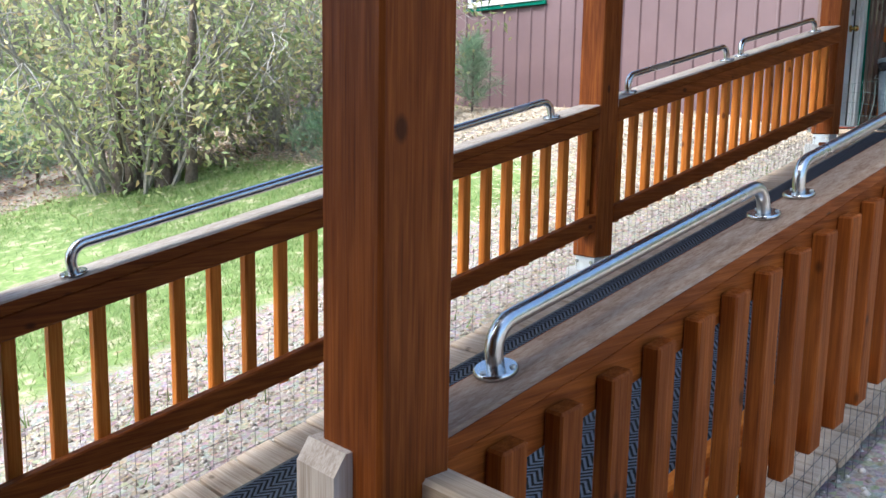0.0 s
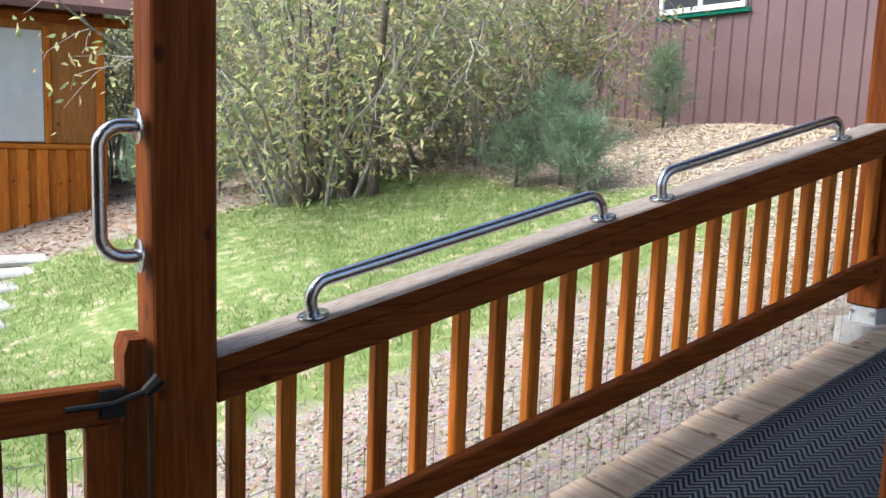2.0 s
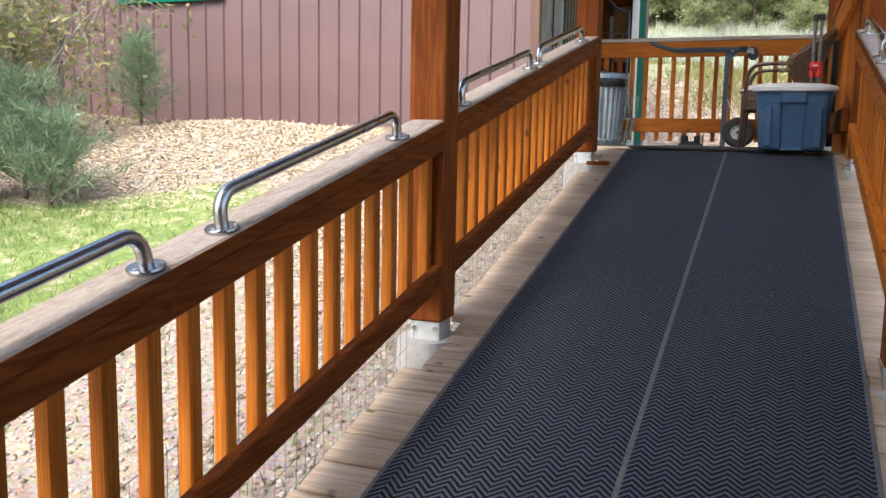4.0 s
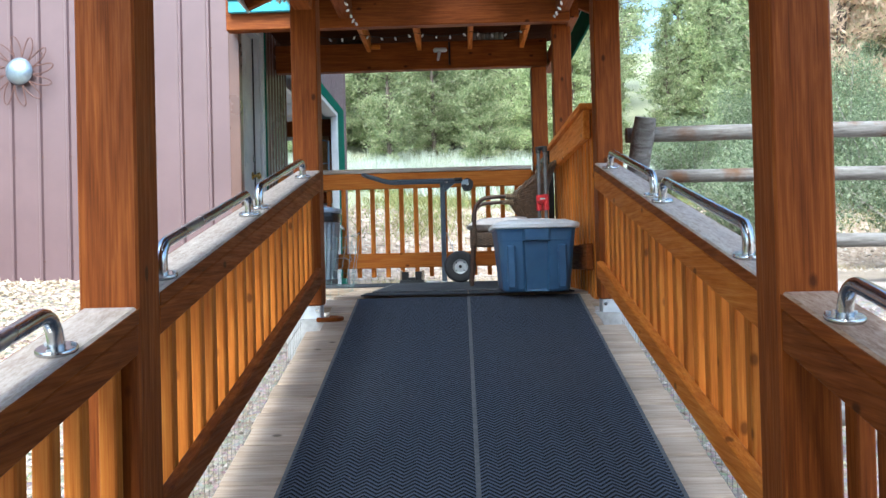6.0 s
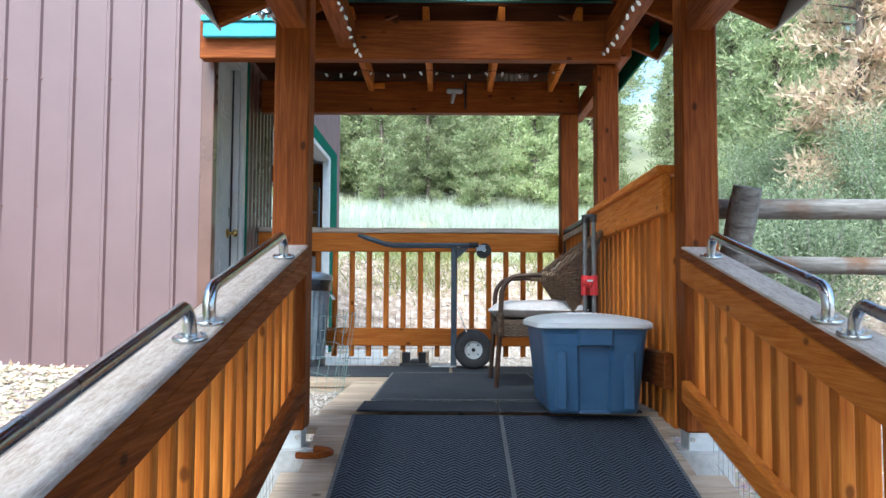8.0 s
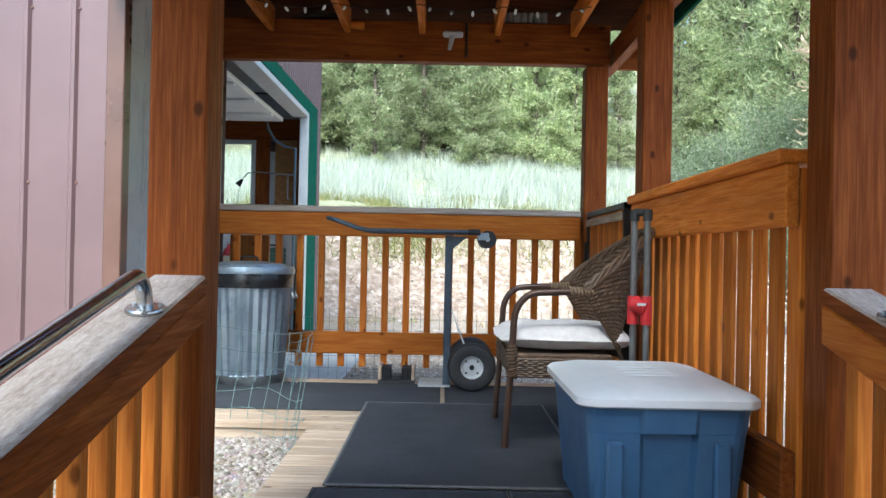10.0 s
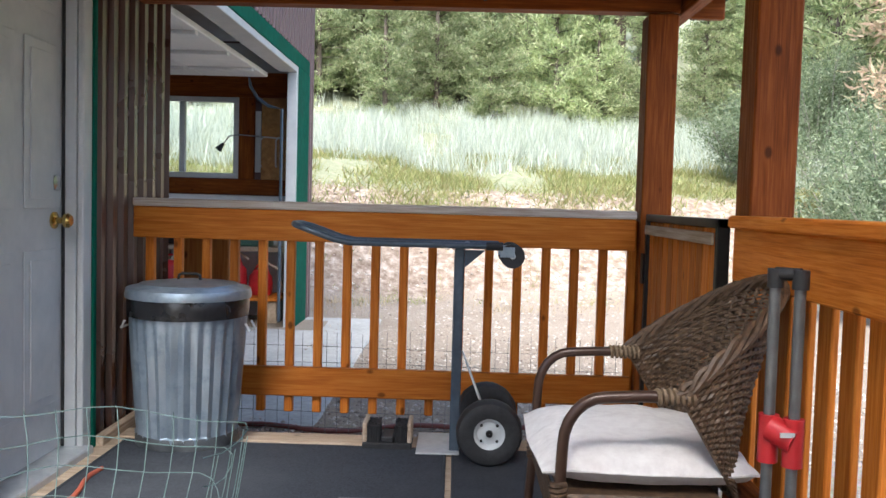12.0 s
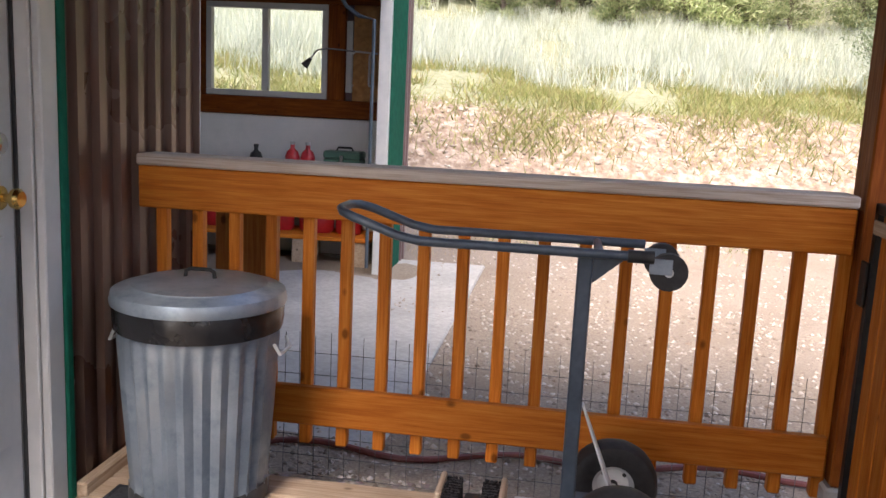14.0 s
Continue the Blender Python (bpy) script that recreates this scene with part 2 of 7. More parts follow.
    def disc(self, r, z0, z1, n=20, m=None):
        return self.lathe([(0.0005, z0), (r * 0.94, z0), (r, z0 + (z1 - z0) * 0.25), (r, z1 - (z1 - z0) * 0.25), (r * 0.94, z1), (0.0005, z1)], n, m)

    def mesh(self, name, material):
        me = bpy.data.meshes.new(name)
        me.from_pydata([tuple(p) for p in self.v], [], self.f)
        me.polygons.foreach_set("use_smooth", self.s)
        bm = bmesh.new()
        bm.from_mesh(me)
        bmesh.ops.recalc_face_normals(bm, faces=bm.faces)
        bm.to_mesh(me)
        bm.free()
        if any(self.s):
            me.set_sharp_from_angle(angle=radians(42))
        me.materials.append(material)
        return me


WORLD_OF = {}


def thing(name, base, label, category, group="", kind=""):
    """An Empty at the thing's base."""
    ob = new(name)
    ob.empty_display_size = 0.05
    base = Geo.base @ Vector(base) if Geo.base else Vector(base)
    ob.location = base
    WORLD_OF[ob] = Matrix.Translation(base)
    return tagged(ob, label, category, group, kind)


def part(name, geo, material, parent=None, label=""):
    """One mesh under a thing or part, built in world coordinates."""
    ob = new(name, geo if isinstance(geo, bpy.types.Mesh) else geo.mesh(name, material))
    if parent:
        ob.parent = parent
        ob.matrix_parent_inverse = WORLD_OF.get(parent, Matrix()).inverted()
    WORLD_OF[ob] = Matrix()
    if label:
        tagged(ob, label)
    return ob


def solo(name, geo, material, label, category, group="", kind=""):
    ob = part(name, geo, material)
    return tagged(ob, label, category, group, kind)


def piece(name, me, parent, where, turn=None):
    """An alike piece: an object of its own on a shared mesh."""
    ob = new(name, me)
    ob.parent = parent
    ob.matrix_parent_inverse = WORLD_OF.get(parent, Matrix()).inverted()
    ob.matrix_basis = Matrix.Translation(where) @ (turn or Matrix())
    return ob


def bent(a, b, rise, up, r_bend=0.05, n=6):
    """Points of a grab bar from foot a to foot b that stands off by rise along up."""
    a, b, up = Vector(a), Vector(b), Vector(up).normalized()
    d = (b - a).normalized()
    pts = [a]
    for s, o in ((1, a), (-1, b)):
        arc = []
        c = o + up * (rise - r_bend) + d * s * r_bend
        for i in range(n + 1):
            q = math.pi / 2 * i / n
            arc.append(c - d * s * r_bend * math.cos(q) + up * r_bend * math.sin(q))
        pts += arc if s == 1 else arc[::-1]
    return pts + [b]


# ---- the plan, in metres ----
SL = 0.229                               # rise of the ramp per metre
CAP_SL = 0.224                           # rise of the railing caps per metre
DECK = 1.20                              # deck level
def ramp_z(y):
    return min(DECK, max(0.0, 0.592 + SL * (y - 4.44)))
def cap_z(y):
    return 0.787 + CAP_SL * (y - 1.875)
RAIL_TOP = 2.197


def ground_z(x, y):
    """The yard climbs beside the ramp, runs level past the deck, then up a bank to the hill."""
    b = -0.07 + 0.192 * (min(max(y, 1.6), 8.4) - 1.6)
    b = min(b, 1.12) if y < 8.4 else 1.12 - 0.085 * min(max((y - 9.4) / 1.2, 0), 1)
    if y < 1.0:
        b -= 0.03 * (1.0 - y) if y > -20 else 0.63
    lift = min(max((-x - 1.2) / 5.0, 0), 1)
    b += 0.22 * lift * min(max((y - 0.5) / 4.0, 0), 1) * min(max((9 - y) / 2.0, 0), 1)
    b += 0.15 * min(max((-x - 1.2) / 0.9, 0), 1) * min(max((y - 5.0) / 3.0, 0), 1) * min(max((9.2 - y) / 0.6, 0), 1)
    edge = 16.3 + 0.7 * math.sin(x * 0.21) + 0.10 * x
    if y > edge:
        t = min((y - edge) / 2.6, 1)
        b += 1.25 * t * t * (3 - 2 * t)
        far = max(0, y - edge - 2.0)
        b += 0.165 * min(far, 14) + 0.30 * min(max(far - 14, 0), 70)
    if abs(x) > 18:
        b += 0.10 * min(abs(x) - 18, 60)
    n = noise.noise((x * 0.9, y * 0.9, 0)) * 0.035 + noise.noise((x * 0.15, y * 0.15, 4)) * 0.12 * min(1, max(0, (math.hypot(x, y - 5) - 6) / 8))
    if y > edge:
        n += noise.noise((x * 0.6, y * 0.6, 9)) * 0.18
    return b + n


def edge_y(x):
    """Foot of the bank behind the yard."""
    return 16.3 + 0.7 * math.sin(x * 0.21) + 0.10 * x


def ticks(stops):
    out = []
    for a, b, s in stops:
        k = max(1, round((b - a) / s))
        out += [a + (b - a) * i / k for i in range(k)]
    return out + [stops[-1][1]]


def attribute(me, name, values):
    at = me.attributes.new(name, "FLOAT", "POINT")
    at.data.foreach_set("value", values)


def lawn_amount(x, y):
    n = noise.noise((x * 0.7, y * 0.7, 2)) * 0.5
    inside = min((-1.75 - x), (x + 6.4), (y + 2.0), (7.6 + 0.48 * x - y + n))
    return min(max(inside * 1.6 + n, 0), 1)


def build_ground():
    xs = ticks([(-220, -60, 20), (-60, -16, 2), (-16, -7, 0.5), (-7, 4, 0.2), (4, 16, 0.5), (16, 60, 2), (60, 220, 20)])
    ys = ticks([(-200, -30, 20), (-30, -4, 2), (-4, 12, 0.2), (12, 26, 0.4), (26, 60, 2), (60, 230, 15)])
    vs = [(x, y, ground_z(x, y)) for y in ys for x in xs]
    nx = len(xs)
    fs = [(j * nx + i, j * nx + i + 1, (j + 1) * nx + i + 1, (j + 1) * nx + i) for j in range(len(ys) - 1) for i in range(nx - 1)]
    me = bpy.data.meshes.new("ground")
    me.from_pydata(vs, [], fs)
    me.polygons.foreach_set("use_smooth", [True] * len(fs))
    attribute(me, "lawn", [lawn_amount(x, y) for x, y, z in vs])
    hill = []
    for x, y, z in vs:
        e = 18.4 + 0.7 * math.sin(x * 0.21) + 0.10 * x
        hill.append(min(max((y - e) / 1.2, 0), 1))
    attribute(me, "hill", hill)
    attribute(me, "yard", [min(max((y - 9.4) / 1.0, 0), 1) for x, y, z in vs])
    attribute(me, "bank", [min(max((y - edge_y(x) - 0.1) / 0.5, 0), 1) for x, y, z in vs])
    m, nt, bs = mat_new("yard_ground")
    v = coords(nt, (1, 1, 1), False)
    fine = noise_tex(nt, v, 75, 4, 0.7)
    mid = noise_tex(nt, v, 9, 5, 0.65)
    broad = noise_tex(nt, v, 1.1, 4, 0.6)
    stones = nd(nt, "ShaderNodeTexVoronoi", Scale=48.0)
    nt.links.new(v, stones.inputs["Vector"])
    gravel = ramp_node(nt, fine, [(0.25, (0.13, 0.100, 0.075)), (0.5, (0.29, 0.24, 0.195)), (0.75, (0.45, 0.395, 0.335))])
    gravel = mixed(nt, gravel, stones.outputs["Color"], 0.10)
    gravel = mixed(nt, gravel, (0.13, 0.09, 0.06), maths(nt, "MULTIPLY", ramp_node(nt, mid, [(0.5, (0, 0, 0)), (0.7, (1, 1, 1))]), 0.55))
    grass = ramp_node(nt, mid, [(0.3, (0.10, 0.155, 0.04)), (0.52, (0.18, 0.25, 0.075)), (0.68, (0.44, 0.38, 0.26))])
    field = ramp_node(nt, mid, [(0.3, (0.15, 0.165, 0.09)), (0.55, (0.235, 0.24, 0.15)), (0.75, (0.33, 0.315, 0.225))])
    pale = ramp_node(nt, fine, [(0.25, (0.15, 0.115, 0.088)), (0.5, (0.28, 0.225, 0.175)), (0.75, (0.41, 0.345, 0.285))])
    pale = mixed(nt, pale, (0.22, 0.17, 0.125), maths(nt, "MULTIPLY", ramp_node(nt, broad, [(0.45, (0, 0, 0)), (0.65, (1, 1, 1))]), 0.5))
    earth = ramp_node(nt, mid, [(0.32, (0.15, 0.10, 0.07)), (0.5, (0.27, 0.205, 0.155)), (0.68, (0.46, 0.385, 0.32))])
    for a, c in (("yard", pale), ("bank", earth), ("lawn", grass), ("hill", field)):
        at = nt.nodes.new("ShaderNodeAttribute")
        at.attribute_name = a
        f = maths(nt, "ADD", at.outputs["Fac"], maths(nt, "MULTIPLY", maths(nt, "SUBTRACT", mid, 0.5), 0.7))
        gravel = mixed(nt, gravel, c, ramp_node(nt, f, [(0.42, (0, 0, 0)), (0.58, (1, 1, 1))]))
    nt.links.new(gravel, bs.inputs["Base Color"])
    bs.inputs["Roughness"].default_value = 0.95
    bump(nt, bs, maths(nt, "ADD", fine, mid), 0.6, 0.02)
    me.materials.append(m)
    ob = new("ground", me)
    tagged(ob, "sloping yard of gravel, bare earth and patchy lawn", "ground", kind="structure")


build_ground()

# ---- posts ----
def post(name, x, y, z0, z1, w=0.132, label="stained square timber post of the covered ramp", group="posts of the covered ramp"):
    g = Geo().box(x - w / 2, x + w / 2, y - w / 2, y + w / 2, z0, z1, 0.006)
    root = thing(name, (x, y, z0), label, "post", group)
    part("shaft", g, W["stain_z"], root)
    return root


POST_L0, POST_R0 = (-0.752, 1.570), (0.752, 1.778)
ROOF1, ROOF2 = 2.66, 3.08
for (x, y) in (POST_L0, POST_R0):
    r = post("timber_post", x, y, 0.0, ROOF1)
for x, y, top in ((-0.761, 4.27, ROOF1), (-0.770, 6.75, ROOF2), (0.750, 4.27, ROOF1), (0.774, 6.75, ROOF2)):
    z = ramp_z(y) + 0.055
    r = post("timber_post", x, y, z, top)
    # galvanised stand-off foot on a concrete pier
    g = Geo().box(x - 0.055, x + 0.055, y - 0.055, y + 0.055, ramp_z(y) - 0.03, z, 0.003)
    foot = part("post_foot", g, ZINC, r, "galvanised steel post foot")
    pier = Geo().disc(0.125, ramp_z(y) - 0.45, ramp_z(y) - 0.012, 24, Matrix.Translation((x, y, 0)))
    solo("concrete_pier", pier, CONC, "round concrete pier under a ramp post", "pier", "piers under the ramp posts")
    for k in (-1, 1):
        part("bolt", Geo().tube([(x + 0.04 * k, y - 0.056, z - 0.025), (x + 0.04 * k, y - 0.064, z - 0.025)], 0.009, 6), STEEL, foot)

# ---- ramp floor ----
ramp = thing("ramp_floor", (0, 4.4, 0.4), "sloping ramp of weathered cross boards", "ramp", kind="structure")
for x in (-0.58, 0.0, 0.58):
    y0, y1 = 1.75, 7.08
    g = Geo()
    g.box(x - 0.02, x + 0.02, y0, y1, -0.19 + 0.592 - SL * 4.44, -0.035 + 0.592 - SL * 4.44, 0.003, None, SL)
    part("joist", g, W["grey_y"], ramp)
RAMP_ANGLE = math.degrees(math.atan(SL))
board = Geo().box(-0.755, 0.79, -0.0650, 0.0650, -0.036, 0.0, 0.005).mesh("ramp_board", W["grey_x"])
short_board = Geo().box(-0.69, 0.69, -0.0650, 0.0650, -0.036, 0.0, 0.005).mesh("ramp_board_short", W["grey_x"])
n = 38
for i in range(n):
    y = 1.82 + (7.05 - 1.82) * (i + 0.5) / n
    near_post = min(abs(y - 1.78), abs(y - 4.27), abs(y - 6.75)) < 0.19
    piece("board", short_board if near_post else board, ramp, (random.uniform(-0.006, 0.006), y, 0.592 + SL * (y - 4.44)), pose(0, 0, 0, RAMP_ANGLE, 0, random.uniform(-0.2, 0.2)))
landing = Geo().box(-0.75, 2.6, -1.0, 1.80, -0.16, -0.004, 0.01)
# out of view; mat black is added here to cut light bounced onto the posts
solo("landing_floor", landing, FLATMAT, "unseen flat landing at the foot of the ramp, blackened against bounced light", "floor", kind="structure")

# ---- mats on the ramp ----
def mat_strip(x0, x1, y0, y1, name="ramp_mat", label="dark blue-grey herringbone mat laid down the ramp"):
    g = Geo()
    g.box(x0, x1, y0, y1, 0.001 + 0.592 - SL * 4.44, 0.009 + 0.592 - SL * 4.44, 0.002, None, SL)
    root = thing(name, ((x0 + x1) / 2, (y0 + y1) / 2, ramp_z((y0 + y1) / 2)), label, "mat", "mats on the ramp")
    part("mat_surface", g, RUG, root)
    e = Geo()
    for a, b in ((x0 - 0.004, x0 + 0.010),) if x0 < 0 else ((x1 - 0.010, x1 + 0.004), (x0 - 0.011, x0 + 0.005)):
        e.box(a, b, y0, y1, 0.001 + 0.592 - SL * 4.44, 0.0105 + 0.592 - SL * 4.44, 0.002, None, SL)
    part("edge_binding", e, SEAM, root, "grey worn binding")


mat_strip(-0.56, 0.036, 1.72, 7.02)
mat_strip(0.047, 0.645, 1.72, 7.02)


# ---- ramp railings ----
def railing(side, y0, y1, boards):
    """A sloping railing between two posts, its inner face flush with them. side: -1 or 1. boards: (y, width) of its uprights."""
    inner = -side
    xi = -0.697 if side < 0 else 0.692                      # inner face
    xo = -0.818 if side < 0 else 0.806                      # outer edge of the cap
    c = (xi + xo) / 2
    face = 0.106 if side < 0 else 0.128                     # cap edge and top rail together
    root = thing("ramp_railing", (c, (y0 + y1) / 2, ramp_z((y0 + y1) / 2)), "sloping stained timber railing with a weathered flat cap", "railing", "railings of the ramp")
    off = 0.787 - CAP_SL * 1.875
    part("cap", Geo().box(min(xi, xo), max(xi, xo), y0, y1, off - 0.037, off, 0.006, None, CAP_SL), W["browncap_y"] if side > 0 and y0 < 4 else W["cap_y"], root, "weathered grey-brown cap board")
    part("cap_edge", Geo().box(min(xi, xi + inner * 0.003), max(xi, xi + inner * 0.003), y0, y1, off - 0.036, off - 0.004, 0.001, None, CAP_SL), W["stain_y"], root, "stained edge of the cap board")
    part("cap_edge", Geo().box(min(xo, xo - inner * 0.003), max(xo, xo - inner * 0.003), y0, y1, off - 0.036, off - 0.004, 0.001, None, CAP_SL), W["stain_y"], root, "stained edge of the cap board")
    outside = side > 0 and y0 < 4                           # uprights nailed to the outer side
    if outside:
        part("outer_rail", Geo().box(xo - 0.040, xo - 0.004, y0, y1, off - 0.128, off - 0.038, 0.005, None, CAP_SL), W["stain_y"], root)
        part("outer_bottom_rail", Geo().box(xo - 0.040, xo - 0.004, y0, y1, off - 0.574, off - 0.496, 0.005, None, CAP_SL), W["honey_y"], root)
    r0, r1 = sorted((xi + inner * 0.001, xi - inner * 0.036))
    # daylit honey or shaded stain tone, picked section by section
    part("top_rail", Geo().box(r0, r1, y0, y1, off - face, off - 0.038, 0.005, None, CAP_SL), W["honey_y"] if side > 0 and y0 > 4 else W["stain_y"], root)
    part("bottom_rail", Geo().box(r0, r1, y0, y1, off - 0.574, off - 0.496, 0.005, None, CAP_SL), W["honey_y"] if side > 0 else W["stain_y"], root)
    made = {}
    for y, w in boards:
        deep = 0.038 if w < 0.06 else 0.018
        if w not in made:
            made[w] = Geo().box(-deep / 2, deep / 2, -w / 2, w / 2, -0.60, -0.062 if outside else -0.041, 0.004, None, CAP_SL * 0.6).mesh("baluster", W["stain_z"] if side > 0 and y0 < 4 else W["honey_z"])
        piece("baluster", made[w], root, (xo - 0.003 + deep / 2 if outside else xi - inner * (0.0375 + deep / 2), y, cap_z(y)))
    return root


def even(y0, y1, n, w):
    return [(y0 + (y1 - y0) * i / (n - 1), w) for i in range(n)]


railing(-1, 1.638, 4.2035, even(1.70, 4.02, 20, 0.038) + [(4.182, 0.0381)])
railing(-1, 4.3365, 6.6835, [(4.358, 0.0381)] + even(4.42, 6.62, 19, 0.038))
railing(1, 1.846, 4.2035, even(1.96, 4.14, 17, 0.058))
railing(1, 4.3365, 6.6835, even(4.42, 6.62, 19, 0.050))


def grab_bar(side, ya, yb):
    c = -0.733 if side < 0 else 0.730
    a, b = (c, ya, cap_z(ya)), (c, yb, cap_z(yb))
    up = (0, -CAP_SL, 1)
    root = thing("grab_bar", a, "brushed steel grab bar screwed to the railing cap", "grab bar", "grab bars on the ramp railings")
    part("bar", Geo().tube(bent(a, b, 0.080, up), 0.0155, 14), STEEL, root)
    for p in (a, b):
        m = Matrix.Translation(p) @ pose(0, 0, 0, math.degrees(math.atan(CAP_SL)))
        fl = part("flange", Geo().disc(0.038, 0.0005, 0.011, 24, m), STEEL, root)
        for k in range(3):
            q = 2 * math.pi * k / 3 + 0.5
            part("screw", Geo().disc(0.005, 0.011, 0.014, 8, m @ Matrix.Translation((0.029 * math.cos(q), 0.029 * math.sin(q), 0))), ZINC, fl)


for ya, yb in ((1.879, 2.778), (3.015, 3.905), (4.462, 5.353), (5.501, 6.393)):
    grab_bar(-1, ya, yb)
for ya, yb in ((2.030, 2.925), (3.10, 3.99), (4.523, 5.412), (5.545, 6.435)):
    grab_bar(1, ya, yb)

# ---- deck ----
deck = thing("deck_floor", (0, 8.4, DECK - 0.2), "timber deck of weathered boards at the top of the ramp", "deck", kind="structure")
for (x0, x1, y) in ((-0.72, 0.70, 7.1), (-1.6, 0.70, 8.42), (-1.6, 0.72, 9.62)):
    part("rim_joist", Geo().box(x0, x1, y, y + 0.038, DECK - 0.20, DECK - 0.037, 0.003), W["grey_x"], deck)
for x in (-0.70, 0.0, 0.66):
    part("joist", Geo().box(x, x + 0.038, 7.14, 9.62, DECK - 0.20, DECK - 0.037, 0.003), W["grey_y"], deck)
b1 = Geo().box(-0.71, 0.71, -0.067, 0.067, -0.036, 0, 0.005).mesh("deck_board", W["grey_x"])
b2 = Geo().box(-1.15, 1.15, -0.067, 0.067, -0.036, 0, 0.005).mesh("deck_board_long", W["grey_x"])
for i in range(9):
    piece("board", b1, deck, (0.0, 7.165 + i * 0.139, DECK - 0.001 + random.uniform(-0.001, 0.001)))
for i in range(9):
    piece("board", b2, deck, (-0.44, 8.475 + i * 0.139, DECK - 0.001 + random.uniform(-0.001, 0.001)))


def flat_mat(name, x0, x1, y0, y1, z, material, label, turn=0.0, edge=None):
    m = pose((x0 + x1) / 2, (y0 + y1) / 2, z, 0, 0, turn)
    hx, hy = (x1 - x0) / 2, (y1 - y0) / 2
    root = thing(name, ((x0 + x1) / 2, (y0 + y1) / 2, z), label, "mat", "mats on the deck")
    part("mat_surface", Geo().box(-hx, hx, -hy, hy, 0, 0.007, 0.002, m), material, root)
    e = Geo()
    for a, b, c, d in ((-hx - 0.012, -hx, -hy - 0.012, hy + 0.012), (hx, hx + 0.012, -hy - 0.012, hy + 0.012), (-hx, hx, -hy - 0.012, -hy), (-hx, hx, hy, hy + 0.012)):
        e.box(a, b, c, d, 0, 0.008, 0.002, m)
    part("edge_binding", e, edge or SEAM, root, "worn grey edge")


flat_mat("flat_mat", -1.47, -0.175, 8.67, 9.44, DECK + 0.002, FLATMAT, "thin black mat lying across the deck by the door", 0, FLATMAT)
flat_mat("flat_mat", -0.13, 0.62, 8.30, 9.44, DECK + 0.002, FLATMAT, "thin black mat on the deck under the hand truck", 0, FLATMAT)
flat_mat("ribbed_mat", -0.505, 0.315, 7.37, 8.81, DECK + 0.010, FLATMAT, "dark grey ribbed doormat on the deck", 0)
flat_mat("ramp_top_mat", -0.535, 0.030, 7.034, 7.335, DECK + 0.003, FLATMAT, "black mat end over the top of the ramp", 0, FLATMAT)
flat_mat("ramp_top_mat", 0.058, 0.61, 7.034, 7.335, DECK + 0.003, FLATMAT, "black mat end over the top of the ramp", 0, FLATMAT)

# ---- deck railings ----
def level_railing(x0, x1, yf):
    root = thing("deck_railing", ((x0 + x1) / 2, yf, DECK), "stained timber deck railing with square balusters", "railing")
    part("cap", Geo().box(x0, x1, yf - 0.015, yf + 0.125, RAIL_TOP - 0.036, RAIL_TOP, 0.006), W["cap_x"], root, "weathered cap board")
    part("top_rail", Geo().box(x0, x1, yf, yf + 0.036, RAIL_TOP - 0.175, RAIL_TOP - 0.037, 0.005), W["honey_x"], root)
    part("bottom_rail", Geo().box(x0, x1, yf, yf + 0.036, RAIL_TOP - 0.865, RAIL_TOP - 0.735, 0.005), W["honey_x"], root)
    me = Geo().box(-0.019, 0.019, -0.019, 0.019, -0.945, -0.045, 0.004).mesh("baluster", W["honey_z"])
    for i in range(18):
        piece("baluster", me, root, (-1.515 + 0.1265 * i, yf + 0.057, RAIL_TOP))


level_railing(-1.575, 0.640, 9.765)
post("timber_post", 0.722, 9.82, 1.312, 3.05)
solo("concrete_pier", Geo().box(0.64, 0.80, 9.74, 9.90, 1.0, 1.311, 0.008), CONC, "square concrete pier under the corner post", "pier")
post("timber_post", 0.775, 8.60, DECK - 0.2, ROOF2)


def board_wall():
    x, y0, y1 = 0.70, 6.83, 8.53
    root = thing("deck_railing", (x, 7.7, DECK), "stained board railing along the open side of the deck", "railing")
    part("cap", Geo().box(x - 0.055, x + 0.085, y0, y1, RAIL_TOP - 0.036, RAIL_TOP, 0.006), W["honey_y"], root)
    part("top_rail", Geo().box(x - 0.036, x, y0, y1, RAIL_TOP - 0.19, RAIL_TOP - 0.037, 0.005), W["honey_y"], root)
    part("bottom_rail", Geo().box(x - 0.036, x, y0, y1, DECK + 0.12, DECK + 0.26, 0.005), W["stain_y"], root)
    me = Geo().box(-0.009, 0.009, -0.038, 0.038, -1.03, -0.045, 0.004).mesh("board", W["honey_z"])
    n = 14
    for i in range(n):
        piece("board", me, root, (x + 0.016, y0 + 0.05 + (y1 - y0 - 0.1) * i / (n - 1), RAIL_TOP))


board_wall()


